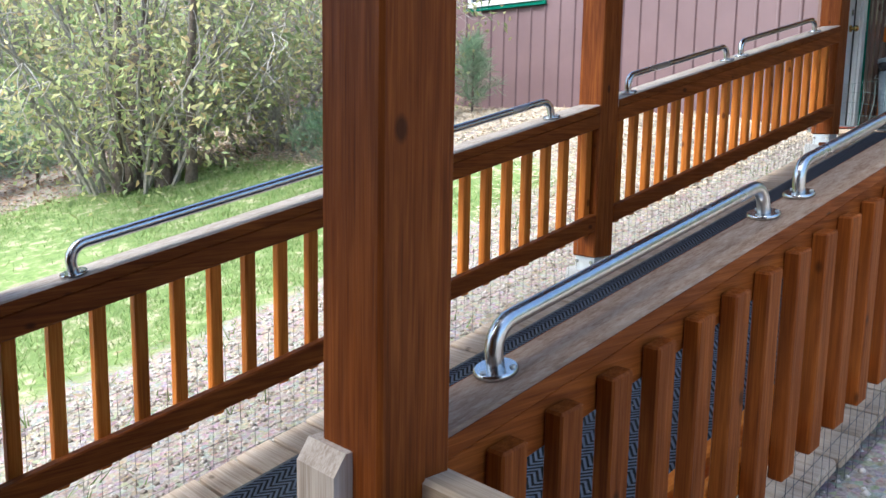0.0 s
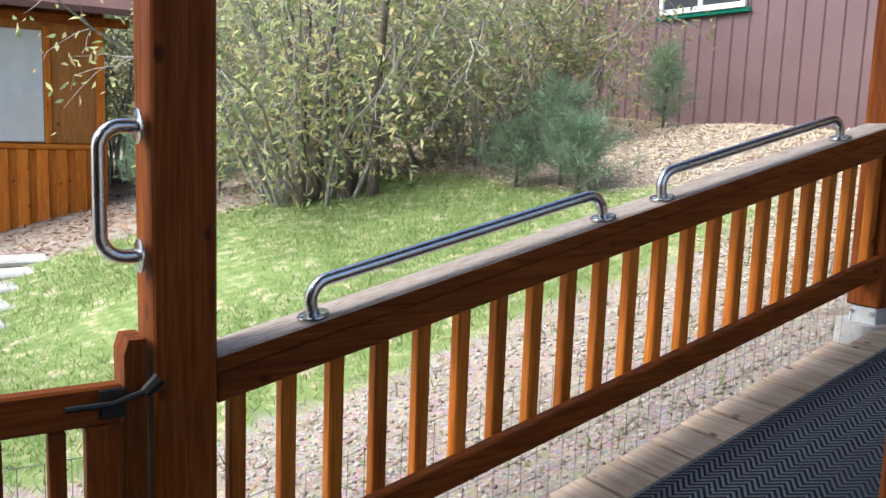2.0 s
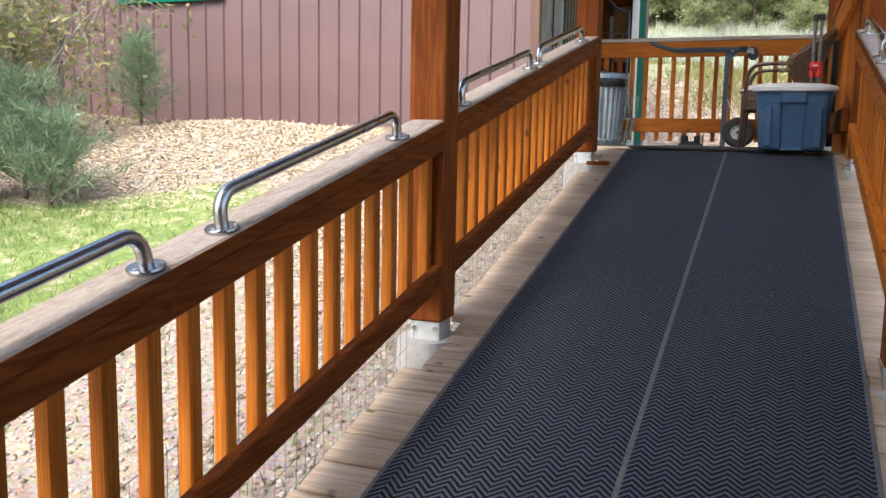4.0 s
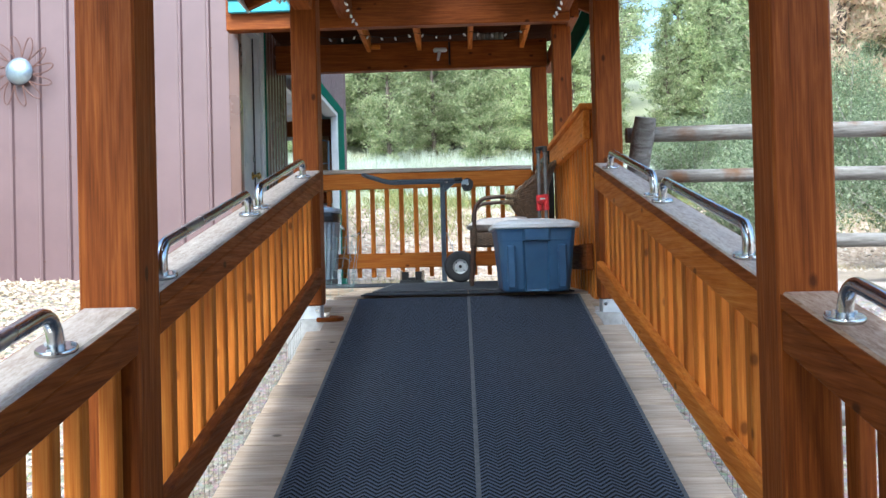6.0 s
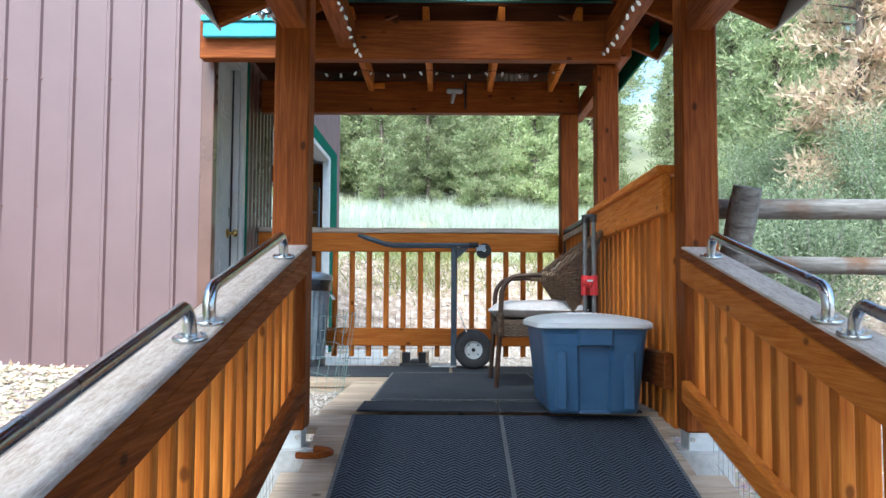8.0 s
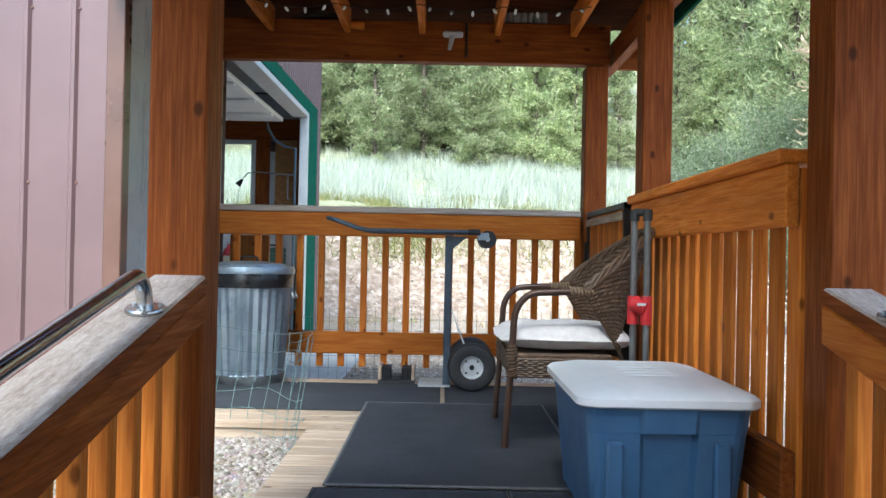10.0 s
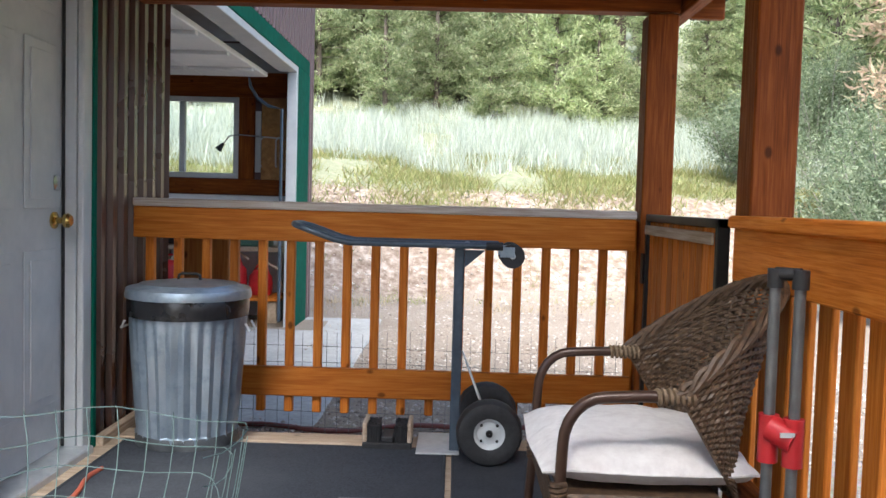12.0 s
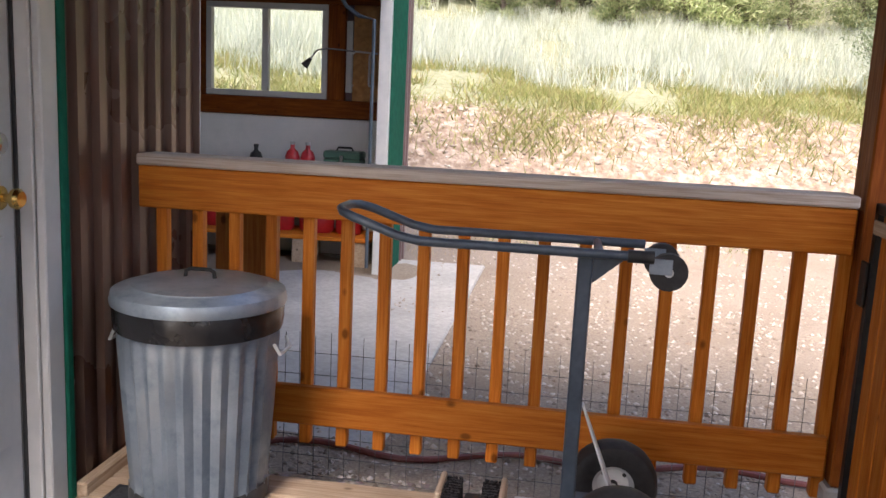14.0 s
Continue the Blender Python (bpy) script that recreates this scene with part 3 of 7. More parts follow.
def deck_gate():
    y0, y1, x = 8.70, 9.72, 0.69
    zt = 2.185
    root = thing("deck_gate", (x, 9.2, DECK), "closed board gate in a dark metal frame", "gate")
    for nm, b in (("top_frame", (x - 0.02, x + 0.02, y0, y1, zt - 0.03, zt)), ("bottom_frame", (x - 0.02, x + 0.02, y0, y1, DECK + 0.03, DECK + 0.07)),
                  ("hinge_stile", (x - 0.02, x + 0.02, y1 - 0.03, y1, DECK + 0.03, zt)), ("latch_stile", (x - 0.02, x + 0.02, y0, y0 + 0.03, DECK + 0.03, zt))):
        part(nm, Geo().box(*b, 0.003), IRON, root)
    part("top_board", Geo().box(x - 0.03, x - 0.021, y0 + 0.03, y1 - 0.03, zt - 0.085, zt - 0.045, 0.003), W["grey_y"], root, "grey metal strap with bolts")
    me = Geo().box(-0.01, 0.01, -0.036, 0.036, DECK + 0.07, zt - 0.031, 0.003).mesh("board", W["honey_z"])
    for i in range(12):
        piece("board", me, root, (x, y0 + 0.075 + i * 0.0785, 0))
    part("hinge", Geo().box(x - 0.03, x - 0.021, y1 - 0.02, y1 + 0.03, zt - 0.30, zt - 0.17, 0.003), IRON, root, "black iron hinge")


deck_gate()

# ---- building ----
WALL_Y, WALL_X, BACK_Y = 8.42, -1.60, 14.465
GROUND_W = 1.16


def ribbed_panel(axis, a0, a1, at, z0, z1, out, pitch, rib, flat, material, name, label, cat="wall"):
    """Sheet metal wall; ribs stand out by rib. axis 0: along x at y=at; 1: along y at x=at. out: sign of the outside."""
    g = Geo()
    prof = []
    k = int((a1 - a0) / pitch) + 1
    for i in range(k):
        b = a0 + i * pitch
        for d, h in ((0, 0), (flat, 0), (flat + 0.010, rib), (pitch - 0.010 if flat < pitch * 0.7 else flat + 0.026, rib), (pitch - 0.0005 if flat < pitch * 0.7 else flat + 0.036, 0)):
            if b + d <= a1:
                prof.append((b + d, h))
    prof.append((a1, 0))
    vs = []
    for p, h in prof:
        for z in (z0, z1):
            q = at + out * h
            vs.append((p, q, z) if axis == 0 else (q, p, z))
    fs = [(2 * i, 2 * i + 2, 2 * i + 3, 2 * i + 1) for i in range(len(prof) - 1)]
    # thickness behind
    m = len(vs)
    back = at - out * 0.10
    for p, h in (prof[0], prof[-1]):
        for z in (z0, z1):
            vs.append((p, back, z) if axis == 0 else (back, p, z))
    L = 2 * (len(prof) - 1)
    fs += [(m, m + 1, m + 3, m + 2), (0, 1, m + 1, m), (L, L + 1, m + 3, m + 2)]
    fs += [tuple([1 + 2 * i for i in range(len(prof))] + [m + 3, m + 1]), tuple([2 * i for i in range(len(prof))] + [m + 2, m])]
    g.add(vs, fs)
    return solo(name, g, material, label, cat, kind="structure")


front = ribbed_panel(0, -12.812, WALL_X - 0.016, WALL_Y, GROUND_W - 0.2, 5.2, -1, 0.205, 0.018, 0.165, WALLRED, "wall_front", "brown-red ribbed metal wall of the building")
# wall beside the deck: before the door, after the door, above it
# paler than WHITE so that the garage bounces more light
ROOMWHITE = speckle("white_room_paint", (0.70, 0.71, 0.71), (0.80, 0.80, 0.79), 8, 0.6, 0, 0.08, second=(0.66, 0.66, 0.65))
# the wall's brown-red paint again, with the deck side's shade put into the colour
SHADEBROWN = speckle("shaded_brown_sheet", (0.085, 0.040, 0.028), (0.120, 0.060, 0.044), 3.0, 0.30, 0.0, 0.04, spec=0.55)
D0, D1, DZ = 8.57, 9.255, DECK + 2.03
ribbed_panel(1, D1 + 0.11, 10.26, WALL_X, DECK - 0.15, 5.2, 1, 0.115, 0.022, 0.06, SHADEBROWN, "wall_side", "brown-red corrugated metal wall beside the deck in a shaded tone")
ribbed_panel(1, WALL_Y + 0.001, D1 + 0.109, WALL_X, DZ + 0.09, 5.2, 1, 0.115, 0.022, 0.06, SHADEBROWN, "wall_over_door", "brown-red corrugated metal above the door in a shaded tone")
ribbed_panel(1, 10.261, 14.21, WALL_X, 3.515, 5.2, 1, 0.115, 0.022, 0.06, WALLRED, "wall_over_garage", "brown-red corrugated metal above the garage door")
ribbed_panel(1, 14.211, BACK_Y, WALL_X, 0.9, 5.2, 1, 0.115, 0.022, 0.06, WALLRED, "wall_end", "brown-red corrugated metal at the building's corner")
solo("trim_base", Geo().box(-13, WALL_X + 0.02, WALL_Y - 0.035, WALL_Y - 0.019, GROUND_W + 0.03, GROUND_W + 0.12, 0.003), RIBRED, "dark metal base trim along the wall", "trim", kind="structure")
solo("trim_corner", Geo().box(WALL_X - 0.015, WALL_X + 0.062, WALL_Y - 0.03, WALL_Y + 0.05, GROUND_W - 0.2, 5.2, 0.004), SHADEBROWN, "corner trim of the metal building in a shaded tone", "trim", kind="structure")
solo("wall_corner", Geo().box(WALL_X - 0.10, WALL_X, WALL_Y + 0.051, D0 - 0.076, DECK - 0.15, DZ + 0.089, 0.003), SHADEBROWN, "brown metal wall between the corner and the door in a shaded tone", "wall", kind="structure")
# closing walls and roof of the building
solo("wall_far", Geo().box(-13, WALL_X - 0.11, BACK_Y - 0.10, BACK_Y, 0.8, 2.39, 0.004), WALLRED, "end wall of the building below the window", "wall", kind="structure")
PLY = wood("plywood_panel", 2, (0.20, 0.075, 0.02), (0.33, 0.13, 0.035), (0.42, 0.2, 0.06), rough=0.6)
ROOFMETAL = speckle("roof_sheet", (0.05, 0.16, 0.15), (0.07, 0.2, 0.19), 6, 0.4, 0.2, 0.05)
GLASS, gnt, gbs = mat_new("window_glass")
gbs.inputs["Transmission Weight"].default_value = 1.0
gbs.inputs["Roughness"].default_value = 0.01
gbs.inputs["IOR"].default_value = 1.1
gbs.inputs["Base Color"].default_value = (0.95, 0.98, 0.97, 1)

solo("wall_far_top", Geo().box(-13, WALL_X - 0.11, BACK_Y - 0.10, BACK_Y, 3.17, 5.2, 0.004), WALLRED, "end wall of the building above the window", "wall", kind="structure")
solo("wall_far_left", Geo().box(-13, -3.353, BACK_Y - 0.10, BACK_Y, 2.391, 3.169, 0.004), WALLRED, "end wall of the building beside the window", "wall", kind="structure")
solo("wall_far_right", Geo().box(-2.277, WALL_X - 0.11, BACK_Y - 0.10, BACK_Y, 2.391, 3.169, 0.004), WALLRED, "end wall of the building beside the window", "wall", kind="structure")
solo("wall_back", Geo().box(-13.12, -13.0, WALL_Y, BACK_Y, 0.8, 5.2, 0.004), WALLRED, "rear wall of the building", "wall", kind="structure")
solo("wall_inner", Geo().box(-13, WALL_X - 0.11, 9.75, 9.85, 0.9, 5.2, 0.004), ROOMWHITE, "inside wall between the rooms", "wall", kind="structure")
solo("roof_building", Geo().box(-13.4, WALL_X + 0.25, WALL_Y - 0.3, BACK_Y + 0.3, 5.2, 5.32, 0.01), ROOFMETAL, "green metal roof of the building", "roof", kind="structure")
solo("floor_garage", Geo().box(-12.9, WALL_X + 0.75, 10.27, BACK_Y - 0.11, 0.85, 1.049, 0.01), CONC, "pale concrete slab of the garage", "floor", kind="structure")

# out of view; added close in to bounce light through the garage
solo("wall_partition", Geo().box(-5.1, -5.0, 9.86, BACK_Y - 0.12, 1.05, 3.70, 0.004), ROOMWHITE, "unseen white wall added to brighten the garage", "wall", kind="structure")
# window in the front wall
wf = thing("window_1", (-5.22, WALL_Y, 2.455), "white-framed window in the brown-red metal wall", "window", kind="structure")
for nm, b in (("frame_bottom", (-5.79, -4.65, 2.44, 2.50)), ("frame_top", (-5.79, -4.65, 3.28, 3.34)), ("frame_side", (-5.79, -5.73, 2.501, 3.279)), ("frame_side", (-4.71, -4.65, 2.501, 3.279)), ("mullion", (-5.25, -5.19, 2.501, 3.279))):
    part(nm, Geo().box(b[0], b[1], WALL_Y - 0.065, WALL_Y - 0.02, b[2] + 0.09, b[3] + 0.09, 0.004), WHITE, wf)
part("trim_band", Geo().box(-5.84, -4.60, WALL_Y - 0.05, WALL_Y - 0.02, 2.485, 2.528, 0.004), GREEN, wf, "dark green outer trim")
DARKGLASS = speckle("dark_room_glass", (0.03, 0.035, 0.04), (0.05, 0.055, 0.06), 2, 0.06, 0, 0.0)
part("pane", Geo().box(-5.73, -4.71, WALL_Y - 0.045, WALL_Y - 0.035, 2.59, 3.37, 0.002), DARKGLASS, wf, "dark reflecting glass")

# sun ornament
sunface = thing("sun_ornament", (-3.12, WALL_Y - 0.05, 2.64), "metal sun ornament with curled rays on the wall", "ornament")
mo = pose(-3.12, WALL_Y - 0.04, 2.815, 90)
part("face_disc", Geo().lathe([(0.0005, 0.05), (0.05, 0.045), (0.085, 0.025), (0.098, 0.0)], 24, mo), GALV, sunface, "domed silver disc")
for k in range(12):
    a = 2 * math.pi * k / 12
    pts = []
    for i in range(9):
        u = i / 8
        rr, aa = 0.105 + 0.15 * math.sin(u * math.pi), a + (u - 0.5) * 0.50 + 0.16 * math.sin(u * math.pi)
        pts.append(mo @ Vector((rr * math.cos(aa), rr * math.sin(aa), 0.01)))
    part("ray", Geo().tube(pts, 0.0045, 6), RIBRED, sunface)

# panel screws in rows
scr = Geo()
for zz in (1.45, 2.2, 2.95):
    for i in range(26):
        xx = -1.725 - i * 0.205
        scr.disc(0.007, 0, 0.006, 6, pose(xx - 0.02, WALL_Y - 0.001, zz, 90))
solo("panel_screw", scr, RIBRED, "rows of small screws in the metal wall", "screws", kind="stuff")

# ---- white door in the side wall ----
door = thing("door_1", (WALL_X - 0.1, 8.7, DECK), "closed white panelled door with brass knob and deadbolt", "door", kind="structure")
LX = WALL_X - 0.055
part("leaf", Geo().box(LX - 0.04, LX, D0 + 0.005, D1 - 0.005, DECK + 0.03, DZ - 0.01, 0.004), WHITE, door)
for (a, b) in ((0.085, 0.32), (0.39, 0.625)):
    for (c, d) in ((0.22, 0.80), (0.95, 1.55), (1.66, 1.90)):
        g = Geo().box(LX + 0.0015, LX + 0.007, D0 + a, D0 + b, DECK + c, DECK + d, 0.004)
        g.box(LX + 0.0075, LX + 0.013, D0 + a + 0.035, D0 + b - 0.035, DECK + c + 0.035, DECK + d - 0.035, 0.004)
        part("panel", g, WHITE, door)
part("jamb", Geo().box(WALL_X - 0.13, WALL_X - 0.002, D1, D1 + 0.03, DECK, DZ + 0.03, 0.003), WHITE, door)
part("jamb", Geo().box(WALL_X - 0.13, WALL_X - 0.002, D0 - 0.03, D0, DECK, DZ + 0.03, 0.003), WHITE, door)
part("head_jamb", Geo().box(WALL_X - 0.13, WALL_X - 0.002, D0, D1, DZ, DZ + 0.03, 0.003), WHITE, door)
part("casing", Geo().box(WALL_X + 0.001, WALL_X + 0.026, D1 + 0.005, D1 + 0.08, DECK, DZ + 0.09, 0.004), WHITE, door)
part("casing", Geo().box(WALL_X + 0.001, WALL_X + 0.026, D0 - 0.075, D0 - 0.005, DECK, DZ + 0.09, 0.004), WHITE, door)
part("head_casing", Geo().box(WALL_X + 0.001, WALL_X + 0.026, D0 - 0.004, D1 + 0.004, DZ + 0.02, DZ + 0.09, 0.004), WHITE, door)
part("outer_trim", Geo().box(WALL_X - 0.002, WALL_X + 0.034, D1 + 0.081, D1 + 0.112, DECK - 0.05, DZ + 0.12, 0.004), GREEN, door, "chipped dark green trim strip")
part("threshold", Geo().box(WALL_X - 0.14, WALL_X + 0.06, D0 - 0.02, D1 + 0.03, DECK - 0.03, DECK + 0.028, 0.005), ZINC, door, "worn metal threshold")
part("weatherstrip", Geo().box(LX + 0.001, LX + 0.012, D1 - 0.006, D1 + 0.002, DECK + 0.03, DZ, 0.001), BLACK, door)
mk = pose(LX, D1 - 0.07, 2.105, 0, 90)
knob = part("knob", Geo().lathe([(0.0005, 0.0), (0.032, 0.001), (0.032, 0.008), (0.012, 0.014), (0.012, 0.035), (0.026, 0.045), (0.028, 0.058), (0.02, 0.068), (0.0005, 0.07)], 20, mk), BRASS, door, "polished brass knob")
part("deadbolt", Geo().lathe([(0.0005, 0.0), (0.030, 0.001), (0.029, 0.014), (0.012, 0.018), (0.0005, 0.019)], 20, pose(LX, D1 - 0.07, 2.245, 0, 90)), STEEL, door)
for zz in (2.105, 2.245):
    part("strike_plate", Geo().box(LX + 0.002, LX + 0.012, D1 + 0.0005, D1 + 0.004, zz - 0.035, zz + 0.035, 0.001), BRASS, door)
side_skirt = solo("trim_sill", Geo().box(WALL_X + 0.023, WALL_X + 0.06, D1 + 0.115, 10.03, DECK - 0.04, DECK + 0.04, 0.005), W["grey_y"], "weathered sill board along the corrugated wall", "trim", kind="structure")
post_stub = solo("plank", Geo().box(-1.555, -1.30, 10.33, 10.37, 1.02, 2.03, 0.006), PLY, "rough upright plank beside the garage opening", "plank")

# ---- garage opening ----
# the garage's numbers are enlarged about the deck to their true size and depth
Geo.base = Matrix.Translation((-0.19, 7.17, 2.40)) @ Matrix.Scale(1.076, 4) @ Matrix.Translation((0.19, -7.17, -2.40))
WALL_X, BACK_Y = -1.50, 13.95
G0, G1, GH = 10.05, 13.15, 3.26
gd = thing("garage_doorway", (WALL_X, 11.6, 1.14), "garage doorway trimmed in white and dark green", "doorway", kind="structure")
part("jamb", Geo().box(WALL_X - 0.07, WALL_X + 0.012, G1, G1 + 0.05, 1.14, GH + 0.05, 0.004), WHITE, gd)
part("jamb", Geo().box(WALL_X - 0.14, WALL_X - 0.001, G0 - 0.008, G0 + 0.03, 1.14, GH, 0.004), WHITE, gd)
part("head_trim", Geo().box(WALL_X - 0.14, WALL_X + 0.012, G0 + 0.031, G1 - 0.001, GH, GH + 0.05, 0.004), WHITE, gd)
part("green_casing", Geo().box(WALL_X - 0.02, WALL_X + 0.018, G1 + 0.051, G1 + 0.565, 1.05, GH + 0.05, 0.004), GREEN, gd, "dark green trim board")
part("green_head", Geo().box(WALL_X - 0.02, WALL_X + 0.018, G0, G1 + 0.55, GH + 0.051, GH + 0.17, 0.004), GREEN, gd, "dark green trim board")
ohd = thing("overhead_door", (-3.2, 11.6, 3.24), "white sectional garage door rolled open under the ceiling", "garage door")
for i in range(5):
    x1 = -1.72 - i * 0.52
    part("panel", Geo().box(x1 - 0.51, x1, G0 + 0.05, G1 - 0.05, 3.205, 3.245, 0.006), ROOMWHITE, ohd)
    for yy in (10.5, 11.2, 11.9, 12.6):
        part("stile", Geo().box(x1 - 0.50, x1 - 0.01, yy, yy + 0.06, 3.18, 3.204, 0.004), ROOMWHITE, ohd)
for yy in (G0 + 0.02, G1 - 0.045):
    tr = [(-1.60, yy, 1.2), (-1.60, yy, 2.95)] + [(-1.60 - 0.28 * math.sin(a), yy, 2.95 + 0.28 * (1 - math.cos(a))) for a in (0.4, 0.8, 1.2, 1.57)] + [(-4.2, yy, 3.23)]
    part("track", Geo().tube(tr, 0.014, 6), BLUEGREY, ohd)
ceil = solo("ceiling_garage", Geo().box(-12.9, WALL_X - 0.11, 9.86, BACK_Y - 0.11, 3.62, 3.70, 0.004), ROOMWHITE, "white garage ceiling", "ceiling", kind="structure")

# inside face of the far wall
IY = BACK_Y - 0.105
lin = thing("wall_lining", (-2.5, IY, 1.15), "stained timber framing over a white lower wall in the garage", "wall lining", kind="structure")
part("white_lower", Geo().box(-6.0, WALL_X - 0.115, IY - 0.02, IY, 1.15, 2.24, 0.003), ROOMWHITE, lin, "white painted lower wall")
part("lower_plate", Geo().box(-6.0, -1.62, IY - 0.05, IY - 0.001, 2.245, 2.385, 0.005), W["stain_x"], lin)
part("upper_plate", Geo().box(-6.0, -1.62, IY - 0.05, IY - 0.001, 3.12, 3.34, 0.005), W["stain_x"], lin)
part("stud", Geo().box(-2.13, -1.99, IY - 0.052, IY - 0.001, 2.386, 3.119, 0.005), W["stain_z"], lin)
part("upper_board", Geo().box(-6.0, -1.62, IY - 0.03, IY - 0.001, 3.345, 3.60, 0.005), WHITE, lin)
part("side_stud", Geo().box(-1.70, -1.62, IY - 0.052, IY - 0.001, 2.386, 3.119, 0.005), W["stain_z"], lin)
part("chip_board", Geo().box(-1.93, -1.705, IY - 0.03, IY - 0.001, 2.386, 3.119, 0.004), speckle("chipboard", (0.30, 0.13, 0.04), (0.52, 0.27, 0.09), 22, 0.7, 0, 0.3, second=(0.26, 0.12, 0.04), big=9), lin, "orange strand board panel")
part("white_strip", Geo().box(-1.985, -1.935, IY - 0.03, IY - 0.001, 2.45, 3.0, 0.003), WHITE, lin)
part("left_board", Geo().box(-6.0, -3.13, IY - 0.03, IY - 0.001, 2.386, 3.119, 0.004), W["stain_x"], lin)
w2 = thing("window_2", (-2.63, IY, 2.39), "white sliding window in the garage's end wall", "window", kind="structure")
for nm, b in (("frame_bottom", (-3.13, -2.13, 2.39, 2.435)), ("frame_top", (-3.13, -2.13, 3.07, 3.115)), ("frame_side", (-3.13, -3.085, 2.436, 3.069)), ("frame_side", (-2.175, -2.13, 2.436, 3.069)), ("meeting_rail", (-2.665, -2.615, 2.436, 3.069))):
    part(nm, Geo().box(b[0], b[1], IY - 0.06, IY - 0.002, b[2], b[3], 0.004), WHITE, w2)
for a, b in ((-3.085, -2.665), (-2.615, -2.175)):
    pane = part("pane", Geo().box(a, b, IY - 0.03, IY - 0.025, 2.436, 3.069, 0.001), GLASS, w2)
    pane.visible_shadow = False

# shelf, jugs, bottles, tool box
shelf = thing("wall_shelf", (-2.4, IY - 0.2, 1.15), "rough timber pallet bench along the garage wall", "shelf")
part("top", Geo().box(-4.6, -1.64, IY - 0.36, IY - 0.03, 1.75, 1.79, 0.004), W["grey_x"], shelf)
part("low_top", Geo().box(-4.6, -1.64, IY - 0.50, IY - 0.03, 1.335, 1.365, 0.004), W["honey_x"], shelf)
for xx in (-4.5, -3.6, -2.75, -2.2, -1.72):
    part("block", Geo().box(xx - 0.05, xx + 0.05, IY - 0.48, IY - 0.05, 1.145, 1.334, 0.004), W["grey_y"], shelf)
    part("upright", Geo().box(xx - 0.02, xx + 0.02, IY - 0.10, IY - 0.04, 1.366, 1.749, 0.004), W["grey_z"], shelf)


def gas_can(x, s=1.0, z=1.366):
    y = IY - 0.27
    root = thing("fuel_can", (x, y, z), "red plastic fuel can on the garage bench", "fuel can", "fuel cans")
    g = Geo()
    prof = [(0.0005, 0), (0.10, 0.0), (0.118, 0.02), (0.12, 0.12), (0.112, 0.19), (0.07, 0.235), (0.035, 0.25), (0.0005, 0.252)]
    g.lathe([(r * s, h * s) for r, h in prof], 14, Matrix.Translation((x, y, z)) @ Matrix.Diagonal((1, 0.7, 1, 1)))
    part("body", g, RED, root)
    part("handle", Geo().tube([(x - 0.07 * s, y, z + 0.22 * s), (x - 0.03 * s, y, z + 0.29 * s), (x + 0.05 * s, y, z + 0.29 * s), (x + 0.08 * s, y, z + 0.20 * s)], 0.012, 8), RED, root)
    part("spout", Geo().tube([(x + 0.02, y, z + 0.24 * s), (x + 0.07, y - 0.01, z + 0.31 * s), (x + 0.15, y - 0.01, z + 0.26 * s)], 0.014, 8), speckle("yellow_plastic", (0.6, 0.5, 0.35), (0.75, 0.68, 0.55), 20, 0.5), root, "pale spout")


for x, s in ((-2.95, 0.9), (-2.68, 1.15), (-2.42, 1.0), (-2.12, 1.2), (-1.86, 0.9)):
    gas_can(x, s)


def jug(x, z, material, label, h=0.20, w=0.05, cap=None):
    y = IY - 0.17
    root = thing("bottle", (x, y, z), label, "bottle", "bottles on the shelf")
    prof = [(0.0005, 0), (w * 0.95, 0.0), (w, 0.01), (w, h * 0.6), (w * 0.75, h * 0.78), (w * 0.3, h * 0.88), (w * 0.3, h), (0.0005, h + 0.001)]
    part("body", Geo().lathe(prof, 14, Matrix.Translation((x, y, z)) @ Matrix.Diagonal((1, 0.7, 1, 1))), material, root)
    part("cap", Geo().disc(w * 0.36, h + 0.0015, h + 0.025, 12, Matrix.Translation((x, y, z))), cap or WHITE, root)
    if material is not BLACK:
        part("paper_label", Geo().box(x - w * 0.7, x + w * 0.7, y - w * 0.7 - 0.004, y - w * 0.7 - 0.001, z + h * 0.18, z + h * 0.5, 0.001), speckle("label_paper", (0.6, 0.5, 0.3), (0.75, 0.7, 0.5), 60, 0.6), root, "pale printed label")


PINK = speckle("pink_red_fluid", (0.55, 0.03, 0.05), (0.68, 0.06, 0.07), 12, 0.3, 0, 0.02)
jug(-2.66, 1.791, BLACK, "black plastic oil bottle on the shelf", 0.20, 0.055, BLACK)
jug(-2.36, 1.791, PINK, "bottle of pinkish red fluid on the shelf", 0.235, 0.06)
jug(-2.235, 1.791, PINK, "bottle of pinkish red fluid on the shelf", 0.235, 0.06)
tb = thing("tool_box", (-1.93, IY - 0.17, 1.791), "grey-green steel tool box on the shelf", "tool box")
TBG = speckle("grey_green_steel", (0.07, 0.16, 0.12), (0.10, 0.21, 0.16), 14, 0.45, 0.1, 0.08)
part("body", Geo().box(-2.08, -1.79, IY - 0.27, IY - 0.08, 1.791, 1.94, 0.008), TBG, tb)
part("lid", Geo().box(-2.083, -1.787, IY - 0.273, IY - 0.077, 1.942, 2.0, 0.012), TBG, tb)
part("handle", Geo().tube([(-2.0, IY - 0.17, 2.0), (-1.99, IY - 0.17, 2.025), (-1.88, IY - 0.17, 2.025), (-1.87, IY - 0.17, 2.0)], 0.008, 6), BLACK, tb)
